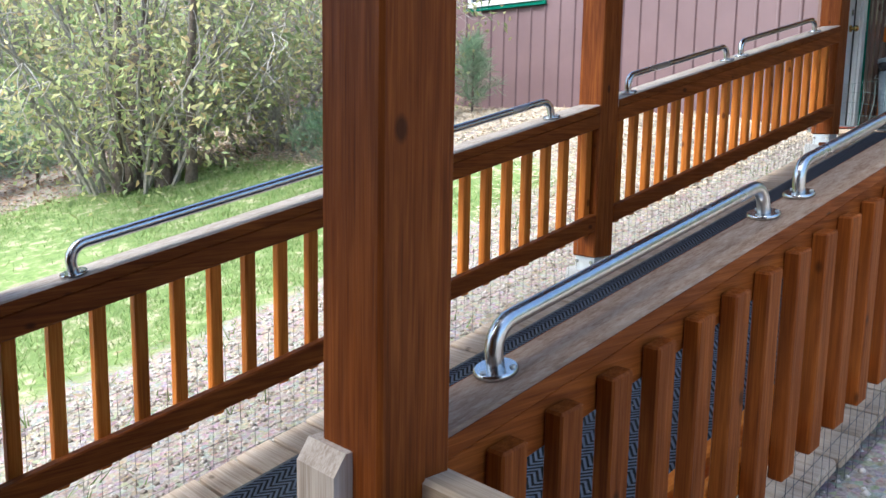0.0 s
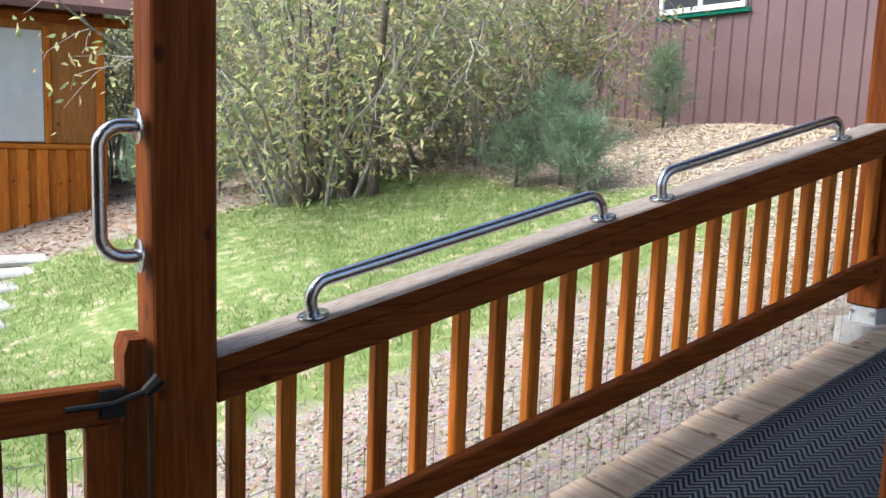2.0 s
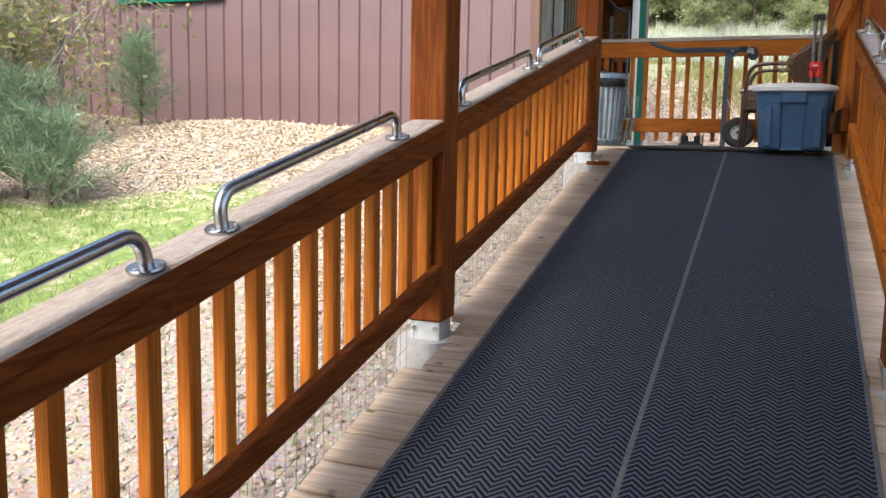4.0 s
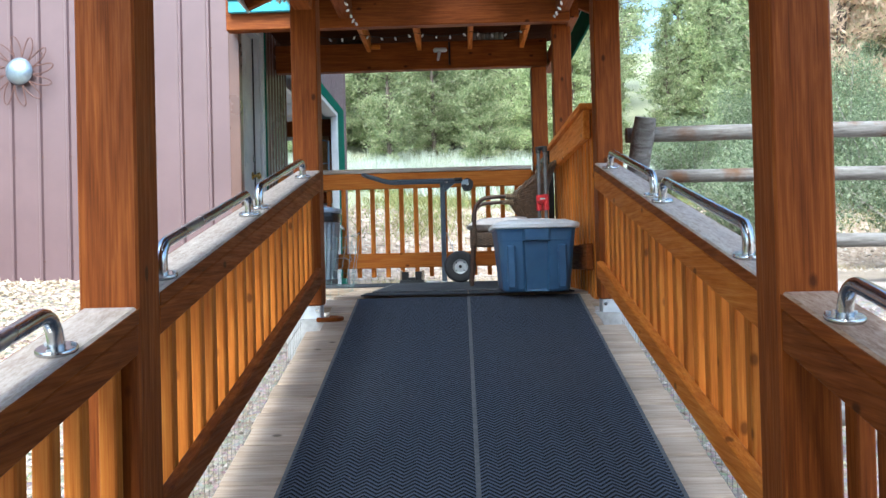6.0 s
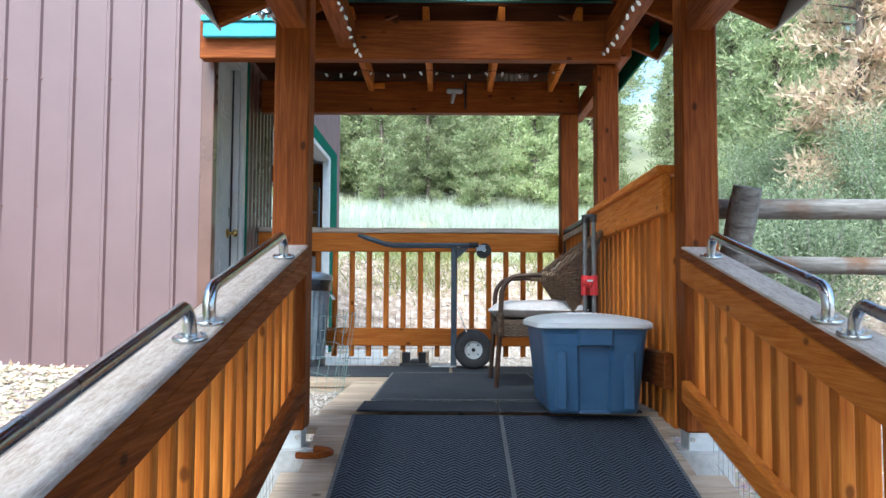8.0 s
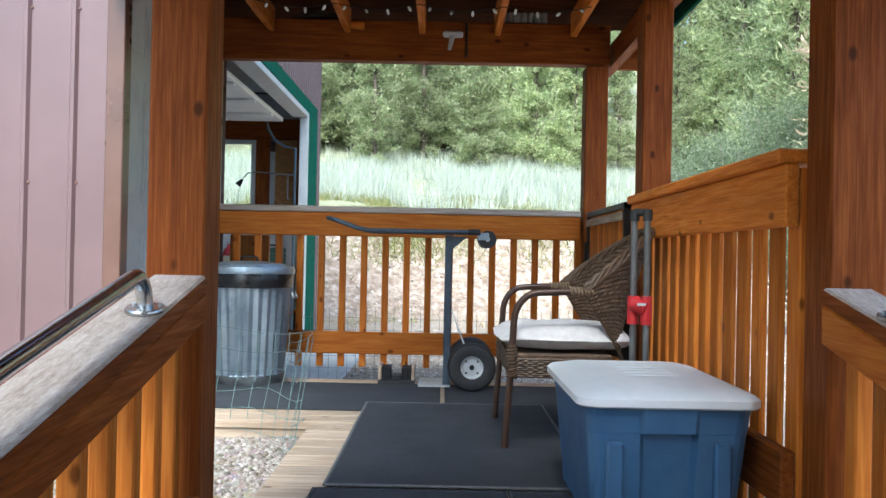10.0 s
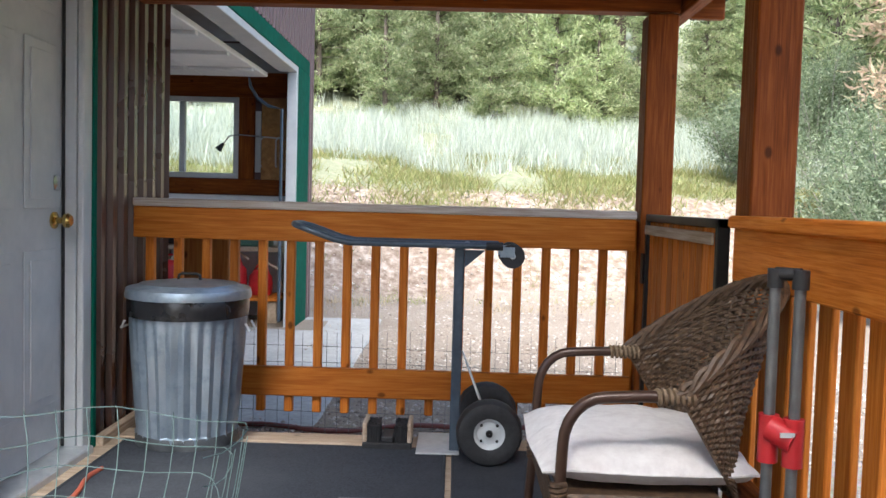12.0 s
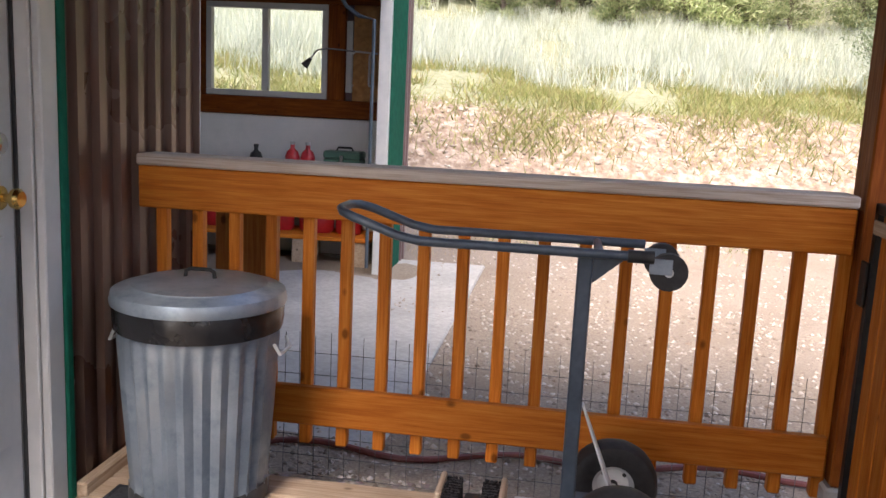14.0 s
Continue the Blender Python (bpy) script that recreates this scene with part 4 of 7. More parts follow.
part("latch", Geo().box(-1.95, -1.92, IY - 0.279, IY - 0.274, 1.91, 1.97, 0.002), STEEL, tb)
pot = solo("flower_pot", Geo().lathe([(0.0005, 0), (0.055, 0), (0.075, 0.07), (0.08, 0.09), (0.0005, 0.085)], 16, Matrix.Translation((-2.95, IY - 0.17, 1.791))), speckle("clay", (0.3, 0.09, 0.04), (0.4, 0.14, 0.07), 20, 0.8), "upturned brown clay pot on the shelf", "pot")
wand = thing("spray_wand", (-2.1, IY - 0.08, 2.75), "metal wand with a black nozzle hanging on hooks", "wand")
part("tube", Geo().tube([(-2.26, IY - 0.10, 2.69), (-2.2, IY - 0.10, 2.765), (-2.12, IY - 0.09, 2.78), (-1.72, IY - 0.08, 2.755)], 0.007, 8), STEEL, wand)
part("nozzle", Geo().tube([(-2.25, IY - 0.10, 2.70), (-2.30, IY - 0.10, 2.64)], [0.012, 0.032], 12), BLACK, wand)
for xx in (-1.93, -1.79):
    part("hook", Geo().tube([(xx + 0.03, IY - 0.06, 2.77), (xx, IY - 0.06, 2.74), (xx, IY - 0.06, 2.52), (xx + 0.01, IY - 0.06, 2.50)], 0.008, 8), WHITE, wand)

Geo.base = None
WALL_X, BACK_Y = -1.60, 14.465

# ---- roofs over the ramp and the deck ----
# roof undersides: stain taken near black, the shade under the roofs put into the colour
SOFFIT = wood("shaded_ceiling_boards", 0, (0.020, 0.006, 0.003), (0.042, 0.013, 0.005), (0.07, 0.025, 0.009), rough=0.9, spec=0.02)


def gable(name, y0, y1, half, z_eave, pitch, label, step=0.6):
    """A gable roof with its ridge along y. z_eave: underside at the eave."""
    root = thing(name, (0, (y0 + y1) / 2, z_eave), label, "roof", kind="structure")
    for s in (-1, 1):
        ang = math.degrees(math.atan(pitch))
        L = half / math.cos(math.radians(ang))
        m = pose(s * half, 0, z_eave, 0, s * ang if s > 0 else -ang, 0)
        x0, x1 = (-L, 0) if s > 0 else (0, L)
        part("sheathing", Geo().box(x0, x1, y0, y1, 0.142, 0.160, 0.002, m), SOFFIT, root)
        part("metal_sheet", Geo().box(x0, x1, y0 - 0.02, y1 + 0.02, 0.162, 0.175, 0.002, m), ROOFMETAL, root)
        ys = [y0 + 0.02] + [y0 + (y1 - y0) * i / max(1, round((y1 - y0) / step)) for i in range(1, round((y1 - y0) / step))] + [y1 - 0.06]
        for yy in ys:
            part("rafter", Geo().box(x0 + (0.03 if s > 0 else 0), x1 - (0.03 if s < 0 else 0), yy, yy + 0.038, 0.0, 0.14, 0.004, m), W["stain_x"], root)
        part("eave_trim", Geo().box(*((0.002, 0.012) if s > 0 else (-0.012, -0.002)), y0, y1, 0.0, 0.16, 0.003, m), WHITE, root, "pale metal drip edge")
    return root


# the ramp roof starts unseen before the first posts to shade them
gable("ramp_roof", -0.6, 6.62, 1.02, 2.66, 0.45, "gable roof over the ramp")
gable("deck_roof", 6.66, 8.55, 1.07, 3.10, 0.45, "gable roof over the top of the ramp")
for x in (-0.75, 0.75):
    solo("roof_beam", Geo().box(x - 0.045, x + 0.045, 1.5, 6.6, ROOF1 + 0.001, ROOF1 + 0.115, 0.005), W["stain_y"], "stained timber roof beam along the ramp", "beam", "roof beams")
    solo("roof_beam", Geo().box(x - 0.045, x + 0.045, 6.70, 8.24, ROOF2 + 0.001, ROOF2 + 0.15, 0.005), W["stain_y"], "stained timber roof beam above the deck posts", "beam", "roof beams")
solo("header_beam", Geo().box(-1.59, 0.80, 8.25, 8.335, 3.025, 3.25, 0.006), W["stain_x"], "deep stained timber header across the deck", "beam", "roof beams")
solo("header_beam", Geo().box(-0.80, 0.80, 8.10, 8.18, 3.40, 3.56, 0.006), W["stain_x"], "stained timber collar beam above the header", "beam", "roof beams")
solo("end_beam", Geo().box(-1.575, 0.80, 9.775, 9.865, 3.06, 3.30, 0.006), W["stain_x"], "deep stained timber beam over the deck railing", "beam", "roof beams")
for xx in (-1.20, -0.75, -0.31, 0.13, 0.58):
    solo("porch_rafter", Geo().box(xx - 0.019, xx + 0.019, 8.336, 9.774, 3.22, 3.36, 0.004), W["honey_y"], "timber porch rafter with a pale lower edge", "rafter", "porch rafters")
solo("deck_eave_beam", Geo().box(0.81, 0.87, 8.30, 10.1, 3.06, 3.20, 0.005), W["stain_y"], "stained eave beam of the porch roof", "beam", "roof beams")
porch = thing("porch_roof", (-0.3, 9.2, 3.37), "low porch roof over the deck with a teal front edge", "roof", kind="structure")
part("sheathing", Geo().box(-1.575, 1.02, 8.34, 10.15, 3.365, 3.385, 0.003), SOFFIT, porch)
part("metal_sheet", Geo().box(-1.575, 1.05, 8.34, 10.2, 3.387, 3.40, 0.003), ROOFMETAL, porch)
part("fascia", Geo().box(-1.56, -0.98, 8.20, 8.235, 3.135, 3.22, 0.006), TEAL, porch, "teal metal fascia")
part("fascia_lip", Geo().box(-1.57, -0.98, 8.185, 8.236, 3.222, 3.255, 0.004), TEAL, porch, "teal metal gutter lip")
part("eave_trim", Geo().box(1.021, 1.04, 8.34, 10.2, 3.15, 3.364, 0.003), GREEN, porch, "dark green drip edge")
part("fascia", Geo().box(0.871, 1.02, 9.88, 9.92, 3.06, 3.20, 0.004), W["stain_x"], porch)
TRANSLUCENT, tnt, tbs = mat_new("clear_corrugated_panel")
tbs.inputs["Base Color"].default_value = (0.75, 0.88, 0.9, 1)
tbs.inputs["Transmission Weight"].default_value = 0.8
tbs.inputs["Roughness"].default_value = 0.35
g = Geo()
cw = [(-1.55 + 0.56 * i / 52, 3.272 + 0.010 * math.sin(i * 1.2)) for i in range(53)]
vs, fs = [], []
for x, z in cw:
    vs += [(x, 8.22, z), (x, 8.33, z + 0.12)]
fs = [(2 * i, 2 * i + 2, 2 * i + 3, 2 * i + 1) for i in range(52)]
solo("clear_panel", Geo().add(vs, fs, True), TRANSLUCENT, "clear corrugated panel above the porch edge", "roof panel")
# unseen landing cover and walls, added to keep daylight off the first posts
solo("roof_landing", Geo().box(1.05, 2.4, -1.19, 1.30, 2.60, 2.66, 0.01), SOFFIT, "unseen low roof added to shade the landing", "roof", kind="structure")
solo("wall_landing", Geo().box(-1.1, 2.4, -1.3, -1.2, -0.2, 2.75, 0.01), RIBRED, "unseen plain wall added behind the landing to block light", "wall", kind="structure")
solo("wall_landing_side", Geo().box(2.3, 2.4, -1.19, 1.25, -0.2, 2.599, 0.01), RIBRED, "unseen plain wall added beside the landing to block light", "wall", kind="structure")


# ---- strings of small white lights ----
BULB = speckle("white_bulb", (0.75, 0.75, 0.74), (0.85, 0.85, 0.84), 10, 0.3)
bulb_me = Geo().lathe([(0.0005, -0.022), (0.006, -0.018), (0.0085, -0.006), (0.006, 0.004), (0.004, 0.008), (0.0005, 0.009)], 8).mesh("bulb", BULB)


def light_string(pts, n, label):
    root = thing("string_lights", pts[0], label, "string lights", "strings of white bulbs")
    pts = [Vector(p) for p in pts]
    path = []
    for a, b in zip(pts, pts[1:]):
        for i in range(8):
            u = i / 8
            p = a.lerp(b, u)
            p.z -= 0.03 * math.sin(u * math.pi)
            path.append(p)
    path.append(pts[-1])
    part("wire", Geo().tube(path, 0.0025, 5), IRON, root)
    for i in range(n):
        k = (i + 0.5) / n * (len(path) - 1)
        p = path[int(k)].lerp(path[min(int(k) + 1, len(path) - 1)], k % 1)
        piece("bulb", bulb_me, root, (p.x, p.y, p.z - 0.008), pose(0, 0, 0, random.uniform(-50, 50), random.uniform(-50, 50)))


light_string([(-1.15, 9.15, 3.218), (-0.75, 9.15, 3.21), (-0.31, 9.15, 3.212), (0.13, 9.15, 3.208), (0.58, 9.15, 3.218)], 16, "sagging string of small white bulbs under the porch")
light_string([(-0.70, 6.9, 3.08), (-0.68, 7.5, 3.05), (-0.67, 8.22, 3.04)], 12, "string of small white bulbs along the roof beam")
light_string([(0.70, 6.9, 3.08), (0.69, 7.5, 3.06), (0.68, 8.22, 3.05)], 12, "string of small white bulbs along the roof beam")
light_string([(-1.05, 6.66, 2.82), (-0.9, 6.68, 2.76), (-0.82, 6.70, 2.80)], 9, "bunch of small white bulbs at the roof corner")
lamp = thing("motion_lamp", (-0.10, 9.76, 3.14), "small white motion lamp on the end beam", "lamp")
part("head", Geo().box(-0.19, -0.07, 9.735, 9.774, 3.20, 3.235, 0.01), WHITE, lamp)
part("sensor", Geo().tube([(-0.135, 9.74, 3.199), (-0.15, 9.72, 3.12)], [0.016, 0.010], 10), WHITE, lamp)
part("cable", Geo().tube([(-0.05, 9.77, 3.29), (-0.05, 9.768, 3.09)], 0.008, 6), IRON, lamp)
solo("wood_offcut", Geo().box(-0.77, -0.65, 9.735, 9.774, 3.24, 3.275, 0.003), W["honey_x"], "small pale timber offcut on the end beam", "timber block")

bag = Geo()
for i in range(7):
    x = 0.15 + i * 0.040
    bag.box(x, x + 0.036, 9.79, 9.85, 3.301, 3.395 - 0.008 * abs(i - 3), 0.010)
solo("folded_canvas", bag, speckle("grey_striped_canvas", (0.16, 0.155, 0.14), (0.30, 0.29, 0.27), 25, 0.9), "grey folded canvas pushed in above the end beam", "folded canvas")
nest = Geo()
nrng = random.Random(9)
for i in range(70):
    a, r = nrng.uniform(0, 6.28), nrng.uniform(0.02, 0.15)
    x, y, z = -0.93 + r * math.cos(a) * 1.2, 9.82 + 0.03 * math.sin(a), 3.307 + nrng.uniform(0, 0.055) * (1 - r / 0.2)
    nest.tube([(x - 0.05 * math.sin(a), y, z), (x, y + nrng.uniform(-0.01, 0.01), z + 0.012), (x + 0.05 * math.sin(a), y, z + nrng.uniform(-0.003, 0.012))], 0.004, 4)
solo("twig_nest", nest, BARKM_DARK, "dark tangle of twigs lying on the end beam", "nest", kind="stuff")

# ---- gate and fittings at the foot of the ramp ----
def low_gate():
    x = -0.70
    root = thing("low_gate", (x, 1.0, 0.0), "closed low timber gate with a black latch", "gate")
    y0, y1 = 0.36, 1.440
    part("top_rail", Geo().box(x - 0.02, x + 0.02, y0, y1, 0.625, 0.705, 0.005), W["stain_y"], root)
    part("bottom_rail", Geo().box(x - 0.02, x + 0.02, y0, y1, 0.06, 0.14, 0.005), W["stain_y"], root)
    part("stile", Geo().box(x - 0.022, x + 0.022, 1.37, 1.442, 0.05, 0.624, 0.005), W["stain_z"], root)
    part("stile", Geo().box(x - 0.022, x + 0.022, 0.35, 0.42, 0.05, 0.624, 0.005), W["stain_z"], root)
    me = Geo().box(-0.018, 0.018, -0.016, 0.016, 0.141, 0.624, 0.004).mesh("baluster", W["stain_z"])
    for i in range(8):
        piece("baluster", me, root, (x, 1.318 - i * 0.112, 0))
    latch = part("latch", Geo().box(x + 0.021, x + 0.030, 1.395, 1.445, 0.64, 0.70, 0.003), IRON, root, "black iron gate latch")
    part("latch_bar", Geo().tube([(x + 0.036, 1.33, 0.672), (x + 0.036, 1.42, 0.672), (x + 0.036, 1.50, 0.695)], 0.007, 8), IRON, latch)
    part("latch_knob", Geo().tube([(x + 0.036, 1.48, 0.685), (x + 0.036, 1.51, 0.712)], [0.013, 0.016], 8), IRON, latch)
    wire = Geo()
    for i in range(22):
        wire.tube([(x - 0.024, 0.40 + i * 0.05, 0.05), (x - 0.024, 0.40 + i * 0.05, 0.55)], 0.0011, 4)
    for i in range(6):
        wire.tube([(x - 0.024, 0.38, 0.06 + i * 0.098), (x - 0.024, 1.46, 0.06 + i * 0.098)], 0.0011, 4)
    part("wire_mesh", wire, ZINC, root)


low_gate()
post("timber_post", -0.70, 0.285, 0.0, 2.66)


def end_block(x, y, top, label, d=0.045, material="cap_z"):
    """A short chamfered upright fixed to a post."""
    g = Geo()
    w = 0.045
    vs = [(x - w, y - d, 0), (x + w, y - d, 0), (x + w, y + d, 0), (x - w, y + d, 0),
          (x - w, y - d, top - 0.03), (x + w, y - d, top - 0.03), (x + w, y + d, top - 0.03), (x - w, y + d, top - 0.03),
          (x - w, y - d * 0.55, top), (x + w, y - d * 0.55, top), (x + w, y + d, top), (x - w, y + d, top)]
    fs = [(0, 1, 5, 4), (1, 2, 6, 5), (2, 3, 7, 6), (3, 0, 4, 7), (4, 5, 9, 8), (5, 6, 10, 9), (6, 7, 11, 10), (7, 4, 8, 11), (8, 9, 10, 11), (3, 2, 1, 0)]
    g.add(vs, fs)
    return solo("post_block", g, W[material], label, "timber block", "blocks on posts")


end_block(-0.735, 1.468, 0.79, "short stained chamfered timber block beside the gate post", 0.022, "stain_z")
rb = end_block(0.715, 1.725, 0.778, "short chamfered timber block against the ramp post")
solo("side_rail", Geo().box(0.785, 1.9, 1.79, 1.85, 0.66, 0.735, 0.006), W["grey_x"], "weathered side rail fixed to the ramp post", "rail")

hp = thing("grab_bar", (-0.72, 1.49, 0.93), "upright polished steel grab handle on the gate post", "grab bar")
part("bar", Geo().tube(bent((-0.725, 1.488, 0.955), (-0.725, 1.488, 1.215), 0.075, (0, -1, 0), 0.045), 0.0145, 14), STEEL, hp)
for zz in (0.955, 1.215):
    part("flange", Geo().disc(0.036, 0.0, 0.006, 20, pose(-0.725, 1.4905, zz, 90)), STEEL, hp)


# ---- welded wire along the railings ----
WIREM = speckle("dull_wire", (0.10, 0.09, 0.08), (0.20, 0.19, 0.18), 40, 0.5, 0.5)


def wire_panel(x0, y0, x1, y1, za, zb, h, label, cell=(0.052, 0.075), r=0.0009):
    """Welded wire between two ends; za, zb: its foot."""
    g = Geo()
    L = math.hypot(x1 - x0, y1 - y0)
    n = max(2, int(L / cell[0]))
    for i in range(n + 1):
        u = i / n
        x, y, z = x0 + (x1 - x0) * u, y0 + (y1 - y0) * u, za + (zb - za) * u
        j = random.uniform(-0.006, 0.006)
        g.tube([(x, y, z), (x + j, y + j, z + h + random.uniform(-0.01, 0.01))], r, 4, False)
    for k in range(int(h / cell[1]) + 1):
        pts = []
        for i in range(9):
            u = i / 8
            pts.append((x0 + (x1 - x0) * u, y0 + (y1 - y0) * u, za + (zb - za) * u + k * cell[1] + 0.004 * math.sin(7 * u + k)))
        g.tube(pts, r, 4, False)
    solo("wire_mesh", g, WIREM, label, "wire mesh", "wire mesh along the railings")


wire_panel(-0.80, 1.64, -0.80, 4.20, -0.12, 0.38, 0.46, "galvanised wire mesh along the outside of the ramp railing")
wire_panel(-0.80, 4.35, -0.80, 6.66, 0.42, 0.95, 0.42, "galvanised wire mesh along the outside of the ramp railing")
wire_panel(0.80, 1.95, 0.80, 4.20, -0.05, 0.47, 0.36, "galvanised wire mesh along the outside of the ramp railing")
wire_panel(0.80, 4.35, 0.80, 6.66, 0.47, 1.0, 0.30, "galvanised wire mesh along the outside of the ramp railing")
wire_panel(-1.40, 9.92, 0.66, 9.92, 1.08, 1.08, 0.52, "galvanised wire mesh behind the deck railing", (0.055, 0.075), 0.0014)
arc = [(-0.66 + 0.07 * math.cos(a), 6.58 + 0.07 * math.sin(a), ramp_z(6.6) + 0.028) for a in [math.pi * (0.5 - 1.2 * i / 9) for i in range(10)]]
solo("curved_offcut", Geo().tube(arc, 0.012, 8), W["stain_x"], "curved stained offcut lying beside the ramp post", "timber offcut")

# ---- loose coil of wire by the door ----
g = Geo()
rng = random.Random(5)
cx, cy = -1.12, 8.18
for k in range(7):
    z = DECK - 0.13 + k * 0.085
    pts = []
    for i in range(22):
        a = -0.4 + 4.6 * i / 21
        r = 0.33 + 0.03 * math.sin(3 * a + k) + 0.01 * k
        pts.append((cx + r * math.cos(a) * 1.1, cy + r * math.sin(a) * 0.75, z + 0.015 * math.sin(5 * a + k)))
    g.tube(pts, 0.0016, 4, False)
for i in range(24):
    a = -0.4 + 4.6 * i / 23
    pts = [(cx + (0.33 + 0.012 * k) * math.cos(a + 0.03 * math.sin(k)) * 1.1, cy + (0.33 + 0.012 * k) * math.sin(a) * 0.75, DECK - 0.13 + k * 0.085) for k in range(7)]
    g.tube(pts, 0.0016, 4, False)
GREENWIRE = speckle("green_coated_wire", (0.10, 0.17, 0.16), (0.20, 0.28, 0.27), 30, 0.45, 0.4)
solo("wire_roll", g, GREENWIRE, "loose roll of green-grey fence wire beside the door", "wire roll", kind="stuff")
hose = [(-1.40 + 0.02 * math.sin(i), 8.15 + 0.075 * i, DECK + 0.013) for i in range(13)]
solo("cable", Geo().tube(hose, 0.009, 8), speckle("orange_red_cable", (0.30, 0.06, 0.03), (0.42, 0.10, 0.05), 20, 0.6), "reddish cable lying along the wall", "cable")
hs = [(-1.30 + 0.11 * i, 10.18 + 0.05 * math.sin(i * 0.9) + 0.01 * i, ground_z(-1.3 + 0.11 * i, 10.2) + 0.014) for i in range(22)]
solo("garden_hose", Geo().tube(hs, 0.013, 8), speckle("dark_red_hose", (0.14, 0.035, 0.03), (0.22, 0.06, 0.05), 20, 0.5), "dark red garden hose on the gravel behind the railing", "hose")


# ---- trash can ----
def trash_can():
    cx, cy = -1.235, 9.485
    root = thing("trash_can", (cx, cy, DECK), "dented galvanised trash can with a lid and black liner", "trash can")
    m = Matrix.Translation((cx, cy, DECK))
    n = 168
    def flute(j, a):
        return 1.0 + (0.060 * (abs((a * 28 / (2 * math.pi)) % 1 - 0.5) * 2 - 0.5) if 3 <= j <= 8 else 0) + (0.02 * math.sin(3 * a + 1) * math.sin(a * 7) if 2 <= j <= 3 else 0)
    prof = [(0.0005, 0.012), (0.19, 0.012), (0.198, 0.0), (0.200, 0.055), (0.196, 0.06), (0.198, 0.085), (0.207, 0.20), (0.218, 0.36), (0.227, 0.50), (0.231, 0.535), (0.236, 0.545), (0.236, 0.60)]
    part("body", Geo().lathe(prof, n, m, flute), GALV, root)
    part("bottom_band", Geo().lathe([(0.203, 0.0), (0.206, 0.01), (0.205, 0.05), (0.203, 0.055)], 48, m), speckle("dark_zinc", (0.05, 0.055, 0.06), (0.12, 0.13, 0.14), 12, 0.5, 0.5), root, "dark worn bottom band")
    part("bag_rim", Geo().lathe([(0.233, 0.525), (0.240, 0.528), (0.243, 0.555), (0.243, 0.60), (0.240, 0.606)], 60, m, lambda j, a: 1 + 0.006 * math.sin(17 * a + j)), speckle("black_bin_liner", (0.008, 0.008, 0.009), (0.02, 0.02, 0.022), 30, 0.25, 0, 0.5), root, "black plastic liner folded over the rim")
    lid = part("lid", Geo().lathe([(0.244, 0.602), (0.250, 0.600), (0.252, 0.612), (0.247, 0.636), (0.240, 0.640), (0.20, 0.648), (0.195, 0.654), (0.10, 0.665), (0.0005, 0.670)], 64, m), GALV, root, "shallow domed galvanised lid")
    part("handle", Geo().tube([m @ Vector(p) for p in ((-0.045, 0, 0.667), (-0.043, 0, 0.685), (-0.03, 0, 0.692), (0.03, 0, 0.692), (0.043, 0, 0.685), (0.045, 0, 0.667))], 0.006, 8), IRON, lid)
    for s in (-1, 1):
        part("side_handle", Geo().tube([m @ Vector(p) for p in ((s * 0.246, -0.05, 0.50), (s * 0.262, -0.045, 0.47), (s * 0.262, 0.045, 0.47), (s * 0.246, 0.05, 0.50))], 0.005, 8), ZINC, root)


trash_can()


